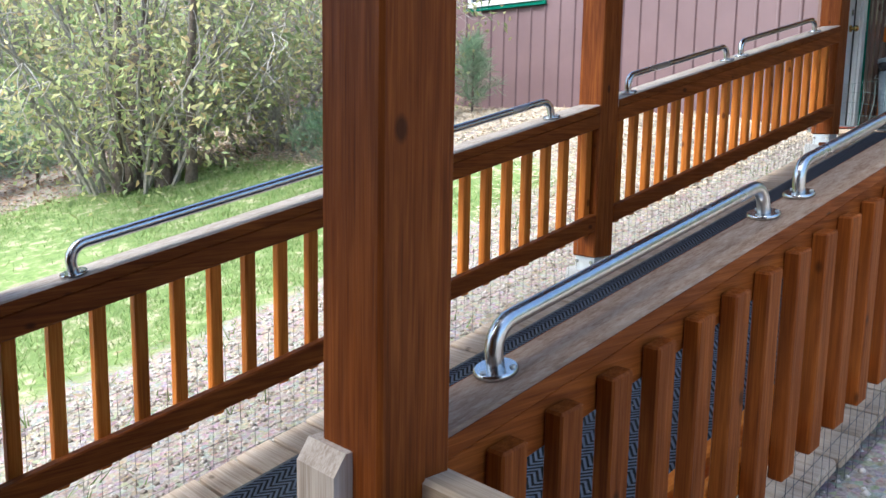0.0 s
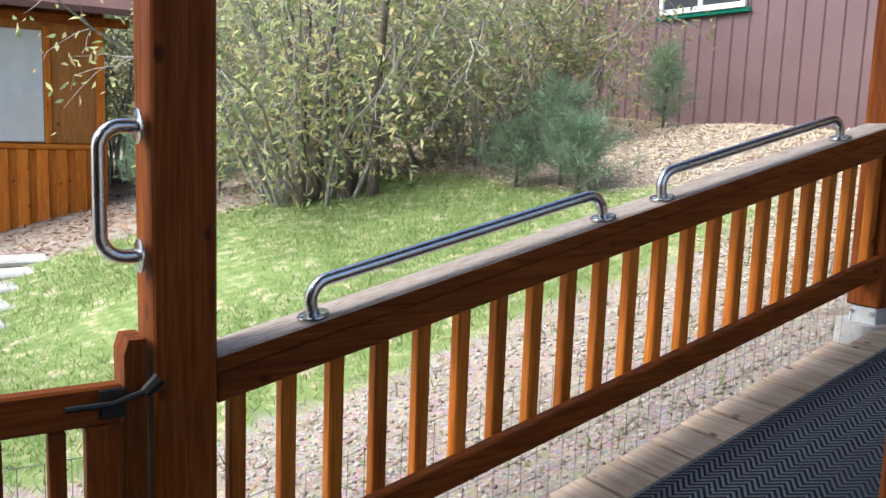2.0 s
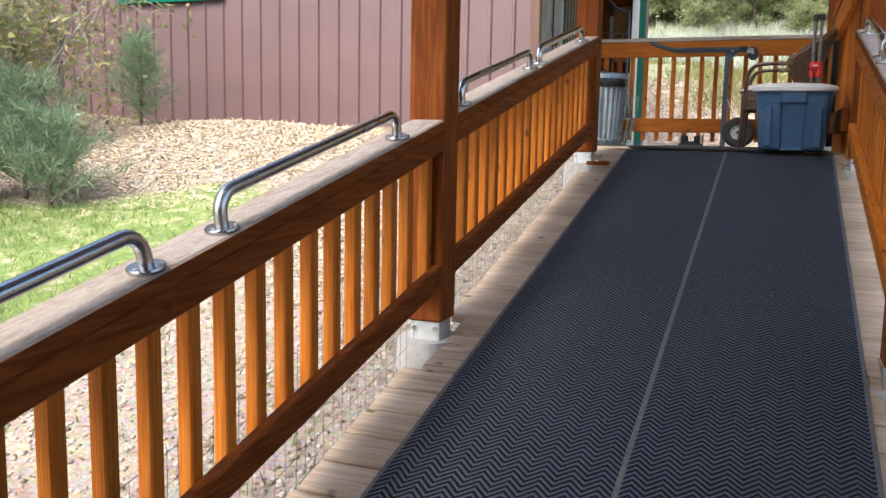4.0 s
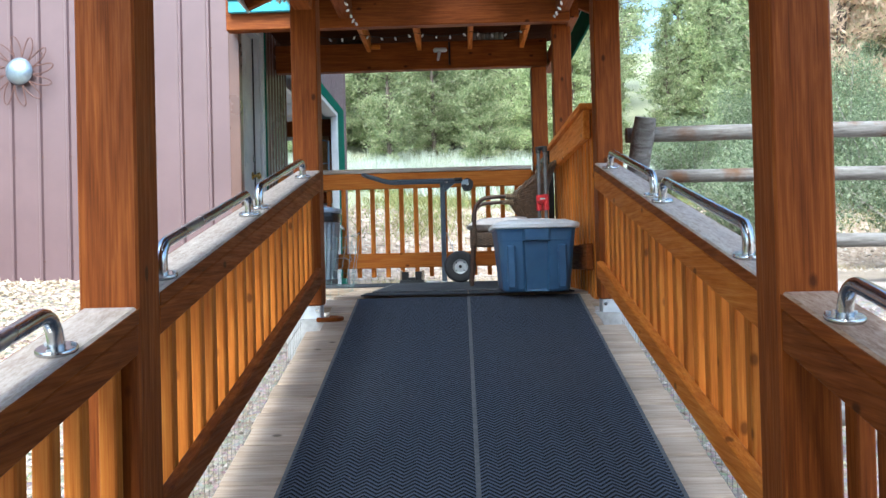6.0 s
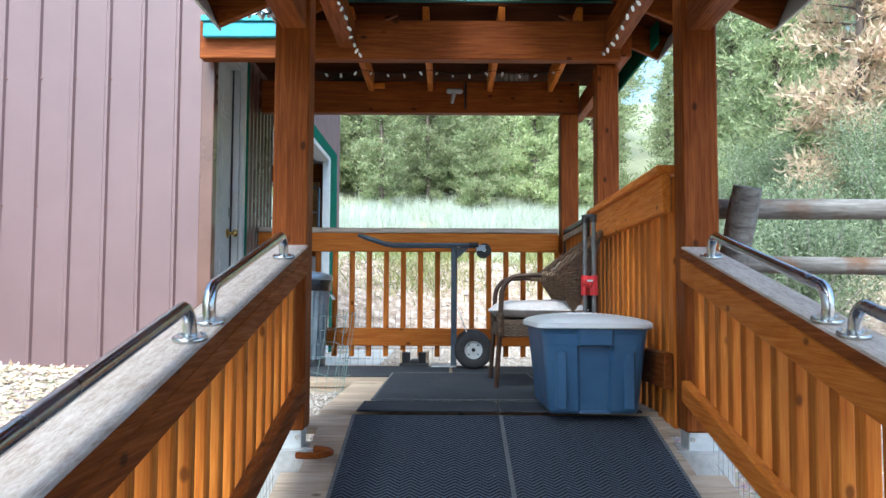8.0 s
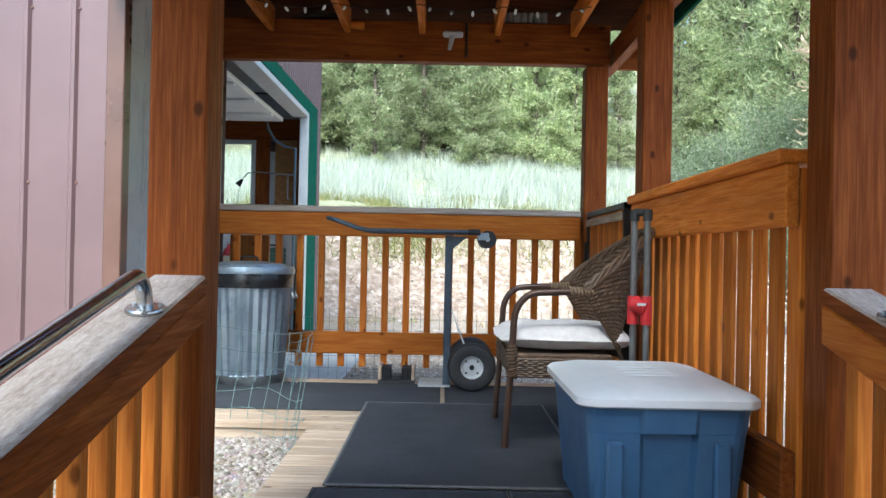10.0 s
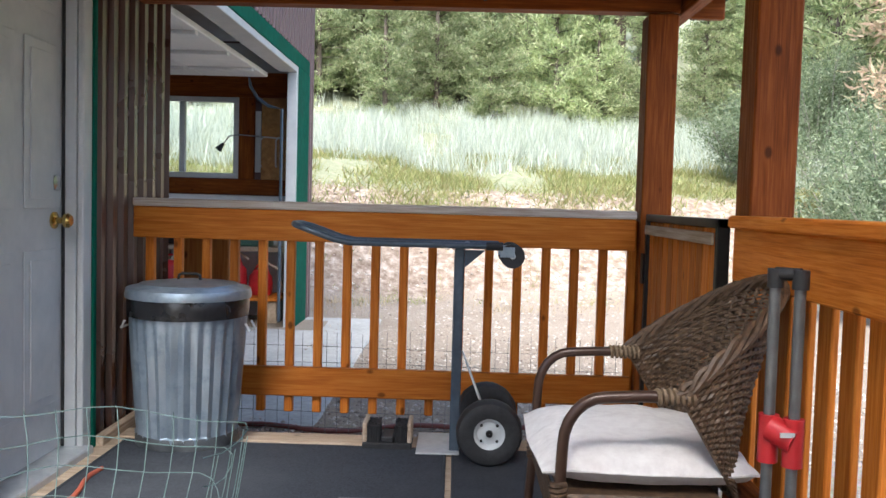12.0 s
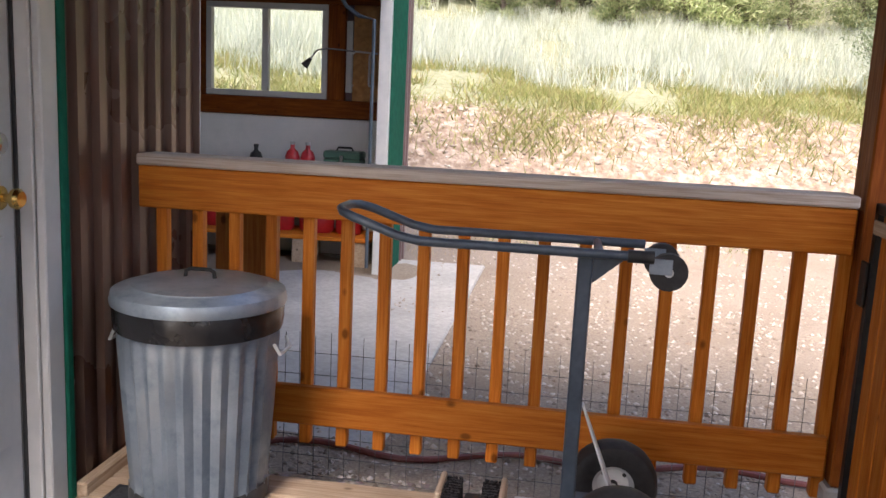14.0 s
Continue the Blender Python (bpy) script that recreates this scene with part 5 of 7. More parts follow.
# ---- hand truck ----
def hand_truck():
    root = thing("hand_truck", (-0.1, 9.42, DECK), "blue-grey steel hand truck standing upright on its plate", "hand truck")
    z0 = DECK + 0.012
    part("column", Geo().box(-0.152, -0.112, 9.40, 9.44, z0, 2.03, 0.005), BLUEGREY, root)
    part("foot_plate", Geo().box(-0.285, -0.112, 9.36, 9.66, DECK + 0.009, DECK + 0.017, 0.002), ZINC, root, "scuffed grey foot plate")
    part("gusset", Geo().add([(-0.111, 9.405, 2.025), (-0.111, 9.405, 1.955), (-0.03, 9.405, 2.025), (-0.111, 9.435, 2.025), (-0.111, 9.435, 1.955), (-0.03, 9.435, 2.025)], [(0, 1, 2), (5, 4, 3), (0, 3, 4, 1), (1, 4, 5, 2), (2, 5, 3, 0)]), BLUEGREY, root)
    def bar(y):
        return [(0.03, y, 2.047), (-0.30, y, 2.047), (-0.56, y, 2.047), (-0.62, y, 2.057), (-0.74, y, 2.098)]
    near, far = 9.33, 9.55
    loop = bar(near) + [(-0.775, near + 0.02, 2.108), (-0.79, near + 0.06, 2.112), (-0.79, far - 0.06, 2.112), (-0.775, far - 0.02, 2.108)] + bar(far)[::-1]
    part("handle_loop", Geo().tube(loop, 0.0125, 10), BLUEGREY, root)
    part("handle_grip", Geo().tube([(-0.03, near, 2.047), (0.035, near, 2.047)], 0.0165, 10), BLACK, root)
    part("cross_bar", Geo().tube([(-0.10, near, 2.045), (-0.10, far, 2.045)], 0.012, 8), BLUEGREY, root)
    for y in (9.35, 9.52):
        c = part("caster", Geo().tube([(0.075, y - 0.013, 2.01), (0.075, y + 0.013, 2.01)], [0.048, 0.048], 20), BLACK, root, "small black caster wheel")
        part("fork", Geo().box(0.025, 0.082, y - 0.022, y - 0.018, 2.005, 2.045, 0.003), GALV, c)
        part("hub", Geo().tube([(0.075, y - 0.017, 2.01), (0.075, y + 0.017, 2.01)], 0.012, 10), ZINC, c)
    for y in (9.255, 9.575):
        m = pose(0.0, y, DECK + 0.135, 90)
        tyre = part("wheel", Geo().lathe([(0.060, -0.033), (0.095, -0.042), (0.117, -0.036), (0.126, -0.02), (0.128, 0), (0.126, 0.02), (0.117, 0.036), (0.095, 0.042), (0.060, 0.033)], 36, m, lambda j, a: 1 + (0.008 * (math.sin(a * 24) > 0) if j in (3, 4, 5) else 0)), BLACK, root, "black pneumatic tyre on a white rim")
        part("rim", Geo().lathe([(0.0005, -0.02), (0.026, -0.022), (0.030, -0.012), (0.046, -0.012), (0.055, -0.030), (0.061, -0.033), (0.061, 0.033), (0.055, 0.030), (0.046, 0.012), (0.034, 0.012), (0.0005, 0.02)], 28, m), WHITE, tyre, "white steel rim")
        part("axle_nut", Geo().disc(0.014, 0.0, 0.030, 10, pose(0.0, y, DECK + 0.135, 90)), IRON, tyre)
        for k in range(4):
            a = math.pi / 4 + k * math.pi / 2
            part("rim_bolt", Geo().disc(0.006, 0.0, 0.018, 8, m @ Matrix.Translation((0.043 * math.cos(a), 0.043 * math.sin(a), 0.0))), IRON, tyre)
    part("axle", Geo().tube([(0.0, 9.23, DECK + 0.135), (0.0, 9.60, DECK + 0.135)], 0.009, 8), ZINC, root)
    part("axle_bracket", Geo().box(-0.111, 0.012, 9.385, 9.455, DECK + 0.12, DECK + 0.15, 0.004), BLUEGREY, root)
    for y in (9.36, 9.47):
        part("stay_wire", Geo().tube([(-0.11, 9.42, 1.62), (-0.0, y, DECK + 0.14)], 0.004, 6), ZINC, root)


hand_truck()


def boot_scraper():
    cx, cy, z = -0.405, 9.50, DECK + 0.002
    root = thing("boot_scraper", (cx, cy, z), "boot scraper with black bristles between wooden sides", "boot scraper")
    part("base", Geo().box(cx - 0.10, cx + 0.10, cy - 0.08, cy + 0.08, z, z + 0.03, 0.004), BLACK, root)
    for s in (-1, 1):
        part("side", Geo().box(cx + s * 0.091 - 0.009, cx + s * 0.091 + 0.009, cy - 0.075, cy + 0.075, z + 0.031, z + 0.11, 0.004), W["grey_y"], root, "worn pale wooden side")
        b = Geo()
        for i in range(9):
            for j in range(6):
                xx, yy = cx + s * (0.036 + 0.008 * j), cy - 0.068 + 0.017 * i
                b.tube([(xx, yy, z + 0.03), (xx + random.uniform(-0.004, 0.004), yy + random.uniform(-0.004, 0.004), z + 0.098)], 0.005, 5)
        part("brush", b, BLACK, root, "stiff black side brush")
    part("centre_brush", Geo().box(cx - 0.025, cx + 0.025, cy - 0.07, cy + 0.07, z + 0.031, z + 0.052, 0.004), BLACK, root)


boot_scraper()


# ---- plastic tub with its lid ----
def tub():
    x0, x1, y0, y1 = 0.195, 0.625, 6.88, 7.53
    z0, z1 = DECK + 0.012, 1.548
    cx, cy = (x0 + x1) / 2, (y0 + y1) / 2
    root = thing("storage_tub", (cx, cy, z0), "blue plastic storage tub with a pale grey lid", "storage tub")
    TUB = speckle("dull_blue_plastic", (0.040, 0.105, 0.215), (0.055, 0.135, 0.255), 9, 0.42, 0, 0.05, second=(0.05, 0.11, 0.2), big=4)
    LID = speckle("pale_grey_lid", (0.74, 0.76, 0.77), (0.83, 0.84, 0.84), 12, 0.5, 0, 0.06, second=(0.68, 0.69, 0.69))

    def ring(hx, hy, r, z, inset=0.0):
        """A rounded rectangle with a recess in the middle of its ends."""
        pts = []
        for sx, sy, a0 in ((1, 1, 0), (-1, 1, 90), (-1, -1, 180), (1, -1, 270)):
            for i in range(5):
                a = radians(a0 + 90 * i / 4)
                pts.append([cx + sx * (hx - r) + r * math.cos(a), cy + sy * (hy - r) + r * math.sin(a), z])
            if sx == -1 and sy == -1:
                for u, d in ((-0.36, 0), (-0.30, 1), (0.30, 1), (0.36, 0)):
                    pts.append([cx + u * hx, cy - hy + inset * d, z])
        return pts
    g = Geo()
    hx, hy = (x1 - x0) / 2, (y1 - y0) / 2
    rows = [ring(hx * 0.80, hy * 0.84, 0.03, z0 + 0.001, 0.0), ring(hx * 0.84, hy * 0.87, 0.035, z0 + 0.012, 0.018), ring(hx * 0.93, hy * 0.95, 0.04, z0 + 0.22, 0.018),
            ring(hx * 0.95, hy * 0.965, 0.04, z0 + 0.27, 0.020), ring(hx * 0.955, hy * 0.97, 0.04, z0 + 0.275, -0.012), ring(hx * 0.975, hy * 0.98, 0.04, z1 - 0.02, -0.012), ring(hx, hy, 0.045, z1, -0.006)]
    n = len(rows[0])
    vs = [p for r in rows for p in r]
    fs = [(j * n + k, j * n + (k + 1) % n, (j + 1) * n + (k + 1) % n, (j + 1) * n + k) for j in range(len(rows) - 1) for k in range(n)] + [tuple(range(n))]
    g.add(vs, fs)
    part("body", g, TUB, root)
    for s in (-1, 1):
        part("rib", Geo().box(cx + s * 0.135 - 0.022, cx + s * 0.135 + 0.022, cy - hy * 0.955 - 0.012, cy - hy * 0.955 + 0.01, z0 + 0.02, z0 + 0.25, 0.008, None), TUB, root)
    g = Geo()
    rows = [ring(hx + 0.012, hy + 0.012, 0.05, z1 + 0.001), ring(hx + 0.018, hy + 0.018, 0.055, z1 + 0.006), ring(hx + 0.018, hy + 0.018, 0.055, z1 + 0.024), ring(hx + 0.006, hy + 0.006, 0.05, z1 + 0.034),
            ring(hx * 0.80, hy * 0.84, 0.05, z1 + 0.048), ring(hx * 0.45, hy * 0.5, 0.04, z1 + 0.058)]
    vs = [p for r in rows for p in r]
    fs = [(j * n + k, j * n + (k + 1) % n, (j + 1) * n + (k + 1) % n, (j + 1) * n + k) for j in range(len(rows) - 1) for k in range(n)] + [tuple(range(n))[::-1], tuple(range((len(rows) - 1) * n, len(rows) * n))]
    g.add(vs, fs, True)
    lid = part("lid", g, LID, root, "pale grey domed lid with shallow grooves")
    for i in range(6):
        yy = cy - 0.14 + i * 0.056
        w = 0.115 - 0.004 * abs(i - 3)
        part("ridge", Geo().tube([(cx - w, yy + 0.012, z1 + 0.051), (cx - w / 2, yy, z1 + 0.0575), (cx + w / 2, yy, z1 + 0.0575), (cx + w, yy + 0.012, z1 + 0.051)], 0.0035, 6), LID, lid)


tub()


# ---- wicker armchair with a cushion ----
def wicker_chair():
    root = thing("wicker_armchair", (0.37, 8.19, DECK), "brown wicker tub armchair with a dusty white cushion", "armchair")
    WICK = speckle("brown_wicker", (0.030, 0.016, 0.009), (0.150, 0.090, 0.050), 55, 0.5, 0, 0.4, second=(0.055, 0.032, 0.018), big=22)
    PALE = speckle("pale_binding", (0.13, 0.085, 0.05), (0.25, 0.175, 0.105), 60, 0.7)
    TUBE = speckle("brown_painted_tube", (0.045, 0.022, 0.014), (0.07, 0.036, 0.024), 20, 0.35, 0.2)
    yn, yf = 7.90, 8.48            # near and far arm
    zf = DECK + 0.009
    # arms with front legs
    for y in (yn, yf):
        pts = [(0.075, y, zf), (0.095, y, zf + 0.30), (0.102, y, zf + 0.47)]
        for i in range(1, 7):
            a = math.pi / 2 * i / 6
            pts.append((0.102 + 0.09 * (1 - math.cos(a)), y, zf + 0.47 + 0.11 * math.sin(a)))
        pts += [(0.27, y, zf + 0.585), (0.36, y, zf + 0.585)]
        part("arm", Geo().tube(pts, 0.0135, 10), TUBE, root, "dark brown tubular arm and front leg")
        wr = Geo().tube([(0.305 + i * 0.0014, y + 0.0155 * math.cos(i * 0.7), zf + 0.585 + 0.0155 * math.sin(i * 0.7)) for i in range(64)], 0.0055, 5)
        part("arm_binding", wr, PALE, root, "pale cane binding")
        wr = Geo().tube([(0.096 + 0.017 * math.cos(i * 0.7), y + 0.017 * math.sin(i * 0.7), zf + 0.265 + i * 0.00135) for i in range(90)], 0.006, 5)
        part("leg_binding", wr, WICK, root)
    for y in (yn + 0.05, yf - 0.05):
        part("rear_leg", Geo().tube([(0.50, y, zf), (0.45, y, zf + 0.34)], 0.013, 8), TUBE, root)
    # back shell: from one arm round to the other
    def shell(u, v, off=0.0):
        """u: 0 near arm, 1 far arm; v: 0 seat, 1 rim."""
        a = math.pi * (u - 0.5)
        cy = (yn + yf) / 2
        rx, ry = 0.30 + off, 0.30 + off
        back = math.cos(a) ** 1.2 if math.cos(a) > 0 else 0
        x = 0.36 + rx * back * (0.47 + 0.55 * v)
        y = cy + ry * math.sin(a) * (0.88 + 0.12 * v)
        top = 0.585 + 0.235 * back ** 0.9
        x += 0.15 * (1 - v) * (1 - back)
        z = zf + 0.34 + (top - 0.34) * v
        return Vector((x, y, z))
    weave = Geo()
    rows, cols = 42, 96
    for r in range(rows):
        pts = []
        for c in range(cols + 1):
            u, v = c / cols, r / (rows - 1)
            p = shell(u, v, 0.005 * math.sin(math.pi * (c / 2 + r)) + random.uniform(-0.0012, 0.0012))
            pts.append(p)
        weave.tube(pts, random.uniform(0.0042, 0.0056), 5, False)
    part("back_weave", weave, WICK, root, "woven brown wicker back")
    for c in range(0, cols + 1, 4):
        part("back_stake", Geo().tube([shell(c / cols, k / 6) for k in range(7)], 0.005, 5, False), WICK, root)
    rim = Geo()
    for s in range(4):
        pts = []
        for c in range(61):
            p = shell(c / 60, 1.0)
            a = c * 0.55 + s * math.pi / 2
            pts.append(p + Vector((0.012 * math.cos(a), 0.0, 0.012 * math.sin(a) + 0.006)))
        rim.tube(pts, 0.0085, 6)
    part("rim", rim, WICK, root, "plaited wicker rim")
    # seat and its woven apron
    part("seat", Geo().box(0.105, 0.47, yn + 0.005, yf - 0.005, zf + 0.33, zf + 0.355, 0.012), WICK, root)
    ap = Geo()
    for k in range(9):
        z = zf + 0.272 + k * 0.0078
        pts = [(0.095, yf, z), (0.092, (yn + yf) / 2, z), (0.095, yn, z), (0.20, yn - 0.010, z), (0.34, yn - 0.006, z), (0.45, yn + 0.06, z), (0.51, (yn + yf) / 2, z), (0.45, yf - 0.06, z), (0.34, yf + 0.006, z), (0.20, yf + 0.010, z), (0.095, yf, z)]
        dense = []
        for a, b in zip(pts, pts[1:]):
            for i in range(6):
                q = Vector(a).lerp(Vector(b), i / 6)
                w = 0.004 * (1 if (i + k) % 2 else -1)
                dense.append((q.x, q.y + w, q.z))
        ap.tube(dense, 0.0055, 5, False)
    tagged(part("apron", ap, WICK, root, "woven wicker seat apron"), kind="stuff")
    # cushion
    g = Geo()
    nx, ny = 18, 20
    vs, fs = [], []
    for s in (1, -1):
        for j in range(ny + 1):
            for i in range(nx + 1):
                u, v = 2 * i / nx - 1, 2 * j / ny - 1
                e = max(0, (1 - abs(u) ** 4)) ** 0.5 * max(0, (1 - abs(v) ** 4)) ** 0.5
                n3 = noise.noise((u * 2.2, v * 2.2, 3)) * 0.012 + noise.noise((u * 6, v * 6, 7)) * 0.006
                x = 0.315 + 0.255 * u * (1 - 0.05 * abs(v)) + (0.0 if u > -0.9 else -0.012)
                y = (yn + yf) / 2 + 0.285 * v * (1 - 0.05 * abs(u))
                z = zf + 0.405 + s * (0.048 * e + 0.0015) + n3 * (1 if s > 0 else 0.3) - 0.02 * max(0, -u - 0.75)
                vs.append((x, y, z))
    k0 = (nx + 1) * (ny + 1)
    for j in range(ny):
        for i in range(nx):
            a = j * (nx + 1) + i
            fs.append((a, a + 1, a + nx + 2, a + nx + 1))
            fs.append((k0 + a, k0 + a + nx + 1, k0 + a + nx + 2, k0 + a + 1))
    edge = [i for i in range(nx + 1)] + [(j + 1) * (nx + 1) - 1 for j in range(1, ny + 1)] + [ny * (nx + 1) + i for i in range(nx - 1, -1, -1)] + [j * (nx + 1) for j in range(ny - 1, 0, -1)]
    for a, b in zip(edge, edge[1:] + edge[:1]):
        fs.append((a, k0 + a, k0 + b, b))
    g.add(vs, fs, True)
    solo("seat_cushion", g, speckle("dusty_white_cotton", (0.58, 0.54, 0.53), (0.72, 0.69, 0.67), 30, 0.95, 0, 0.3, second=(0.48, 0.42, 0.40), big=4), "rumpled dusty white cushion on the wicker armchair", "cushion")


wicker_chair()


# ---- folding luggage trolley ----
def trolley():
    root = thing("luggage_trolley", (0.545, 7.83, DECK), "folded luggage trolley with two grey poles and a red clip", "trolley")
    GREYP = speckle("grey_pole", (0.12, 0.125, 0.13), (0.18, 0.185, 0.19), 25, 0.4, 0.4)
    ends = ((0.515, 7.79), (0.553, 7.755))
    for x, y in ends:
        part("pole", Geo().tube([(x, y, DECK + 0.10), (x, y, 2.07)], 0.0115, 10), GREYP, root)
        part("cap", Geo().tube([(x, y, 2.055), (x, y, 2.095)], 0.017, 10), BLACK, root)
        part("sleeve", Geo().tube([(x, y, 1.69), (x, y, 1.79)], 0.021, 10), RED, root)
    part("grip", Geo().tube([(ends[0][0], ends[0][1], 2.085), (ends[1][0], ends[1][1], 2.085)], 0.014, 10), BLACK, root)
    part("clip", Geo().tube([(ends[0][0], ends[0][1] - 0.01, 1.765), (ends[1][0], ends[1][1] - 0.01, 1.745)], 0.028, 12), RED, root, "red plastic clip")
    part("clip_mark", Geo().box(0.515, 0.545, 7.725, 7.728, 1.757, 1.767, 0.0005), WHITE, root, "small white marking")
    part("foot_bar", Geo().box(0.48, 0.60, 7.71, 7.83, DECK + 0.05, DECK + 0.10, 0.006), BLACK, root)
    for x, y in ((0.47, 7.86), (0.61, 7.86)):
        part("wheel", Geo().tube([(x - 0.014, y, DECK + 0.055), (x + 0.014, y, DECK + 0.055)], 0.05, 16), BLACK, root)


trolley()

# ---- log fence beside the ramp ----
BARK, bnt, bbs = mat_new("weathered_log")
bv = coords(bnt, (0.12, 1, 1))
bf = noise_tex(bnt, bv, 40, 5, 0.7)
bb = noise_tex(bnt, coords(bnt), 6, 4)
bc = mixed(bnt, ramp_node(bnt, bf, [(0.3, (0.055, 0.045, 0.038)), (0.7, (0.21, 0.20, 0.19))]), (0.10, 0.05, 0.025), ramp_node(bnt, bb, [(0.5, (0, 0, 0)), (0.68, (1, 1, 1))]))
bnt.links.new(bc, bbs.inputs["Base Color"])
bbs.inputs["Roughness"].default_value = 0.9
bump(bnt, bbs, bf, 0.8, 0.01)
fence = thing("log_fence", (2.5, 6.95, 0.9), "weathered log fence with horizontal rails", "fence")


def log(a, b, r0, r1, wob=0.012, n=14):
    a, b = Vector(a), Vector(b)
    pts, rs = [], []
    for i in range(n + 1):
        u = i / n
        p = a.lerp(b, u) + Vector((0, noise.noise((u * 4, a.z * 3, 1)), noise.noise((u * 4, a.z * 3, 5)))) * wob
        pts.append(p)
        rs.append((r0 + (r1 - r0) * u) * (1 + 0.10 * noise.noise((u * 9, a.z * 5, 3))))
    return Geo().tube(pts, rs, 12)


part("rail", log((0.90, 6.90, 2.03), (6.5, 7.0, 2.03), 0.040, 0.048), BARK, fence)
part("rail", log((0.92, 6.92, 1.805), (6.5, 7.02, 1.79), 0.036, 0.045), BARK, fence)
part("rail", log((0.95, 6.94, 1.45), (6.5, 7.02, 1.42), 0.036, 0.045), BARK, fence)
part("fence_post", log((0.81, 7.06, 0.85), (0.975, 6.76, 2.10), 0.06, 0.055, 0.004), BARK, fence, "leaning sawn log post")
part("fence_post", log((3.6, 7.06, 0.8), (3.62, 7.08, 2.14), 0.065, 0.06, 0.004), BARK, fence)
part("fence_post", log((6.4, 7.08, 0.8), (6.42, 7.1, 2.14), 0.065, 0.06, 0.004), BARK, fence)
solo("fence_log", log((1.05, 5.3, 0.80), (2.6, 5.7, 0.92), 0.045, 0.05), BARK, "fallen weathered log beside the ramp", "log")


# ---- timber shed across the lawn ----
def shed():
    X = -8.0
    root = thing("garden_shed", (X - 1.2, 1.6, -0.2), "timber shed with board and batten base and a white panel", "shed")
    y0, y1 = -3.0, 3.0
    part("lower_wall", Geo().box(X - 2.5, X - 0.02, y0, y1, 0.02, 0.88, 0.01), W["honey_z"], root)
    bm_ = Geo().box(-0.012, 0.012, -0.05, 0.05, 0.0, 0.88, 0.004).mesh("batten", W["honey_z"])
    for i in range(34):
        piece("batten", bm_, root, (X - 0.006, y1 - 0.08 - i * 0.175, 0.0))
    part("lower_plate", Geo().box(X - 2.5, X + 0.02, y0, y1 + 0.01, -0.10, 0.0, 0.008), W["grey_y"], root)
    part("mid_rail", Geo().box(X - 2.5, X + 0.015, y0, y1, 0.882, 0.93, 0.006), W["honey_y"], root)
    part("upper_wall", Geo().box(X - 2.5, X - 0.03, y0, y1 - 0.02, 0.931, 2.6, 0.01), PLY, root, "knotty plywood upper wall")
    part("white_panel", Geo().box(X - 0.028, X - 0.012, 0.2, 2.42, 0.95, 2.0, 0.006), WHITE, root, "large plain white panel")
    part("panel_trim", Geo().box(X - 0.028, X - 0.005, 2.425, 2.49, 0.935, 2.05, 0.005), W["honey_z"], root)
    part("corner_trim", Geo().box(X - 0.028, X + 0.004, 2.90, 2.98, 0.935, 2.2, 0.005), W["honey_z"], root)
    part("eave_trim", Geo().box(X - 0.02, X + 0.10, y0 - 0.2, y1 + 0.2, 2.08, 2.16, 0.006), W["stain_y"], root)
    m = pose(X + 0.3, 0, 2.17, 0, -0.0, 0)
    vs = [(X + 0.35, y0 - 0.3, 2.17), (X + 0.35, y1 + 0.3, 2.17), (X - 1.3, y1 + 0.3, 3.2), (X - 1.3, y0 - 0.3, 3.2), (X - 3.0, y0 - 0.3, 2.17), (X - 3.0, y1 + 0.3, 2.17)]
    vs2 = [(x, y, z + 0.06) for x, y, z in vs]
    part("roof", Geo().add(vs + vs2, [(0, 1, 2, 3), (3, 2, 5, 4), (6, 7, 8, 9), (9, 8, 11, 10), (0, 1, 7, 6), (4, 5, 11, 10), (1, 2, 8, 7), (2, 5, 11, 8), (0, 3, 9, 6), (3, 4, 10, 9)]), RIBRED, root, "dark metal roof")
    for yy in (-2.5, -0.6, 1.2, 2.85):
        part("stilt", Geo().box(X - 0.12, X, yy - 0.05, yy + 0.05, -0.6, -0.10, 0.006), W["grey_z"], root)


shed()
# stepping stones
pav = Geo().box(-0.24, 0.24, -0.16, 0.16, -0.06, 0.0, 0.02).mesh("paving_stone", CONC)
path_ = thing("stone_path", (-2.5, 0.8, 0.0), "curved path of pale flat paving stones", "path", kind="structure")
for i in range(13):
    for k in range(2):
        x = -1.2 - i * 0.42
        y = 0.55 + 0.035 * i * i * 0.22 + k * 0.36
        piece("paving_stone", pav, path_, (x, y, ground_z(x, y) + 0.03), pose(0, 0, 0, 0, 0, 90 + random.uniform(-8, 8)))

# ---- plants ----
def mesh_np(name, V, F, material, smooth=False):
    me = bpy.data.meshes.new(name)
    k = F.shape[1]
    me.vertices.add(len(V))
    me.vertices.foreach_set("co", np.ascontiguousarray(V, dtype=np.float32).ravel())
    me.loops.add(F.size)
    me.loops.foreach_set("vertex_index", np.ascontiguousarray(F, dtype=np.int32).ravel())
    me.polygons.add(len(F))
    me.polygons.foreach_set("loop_start", np.arange(0, F.size, k, dtype=np.int32))
    if smooth:
        me.polygons.foreach_set("use_smooth", np.ones(len(F), dtype=bool))
    me.update()
    me.validate()
    me.materials.append(material)
    return me


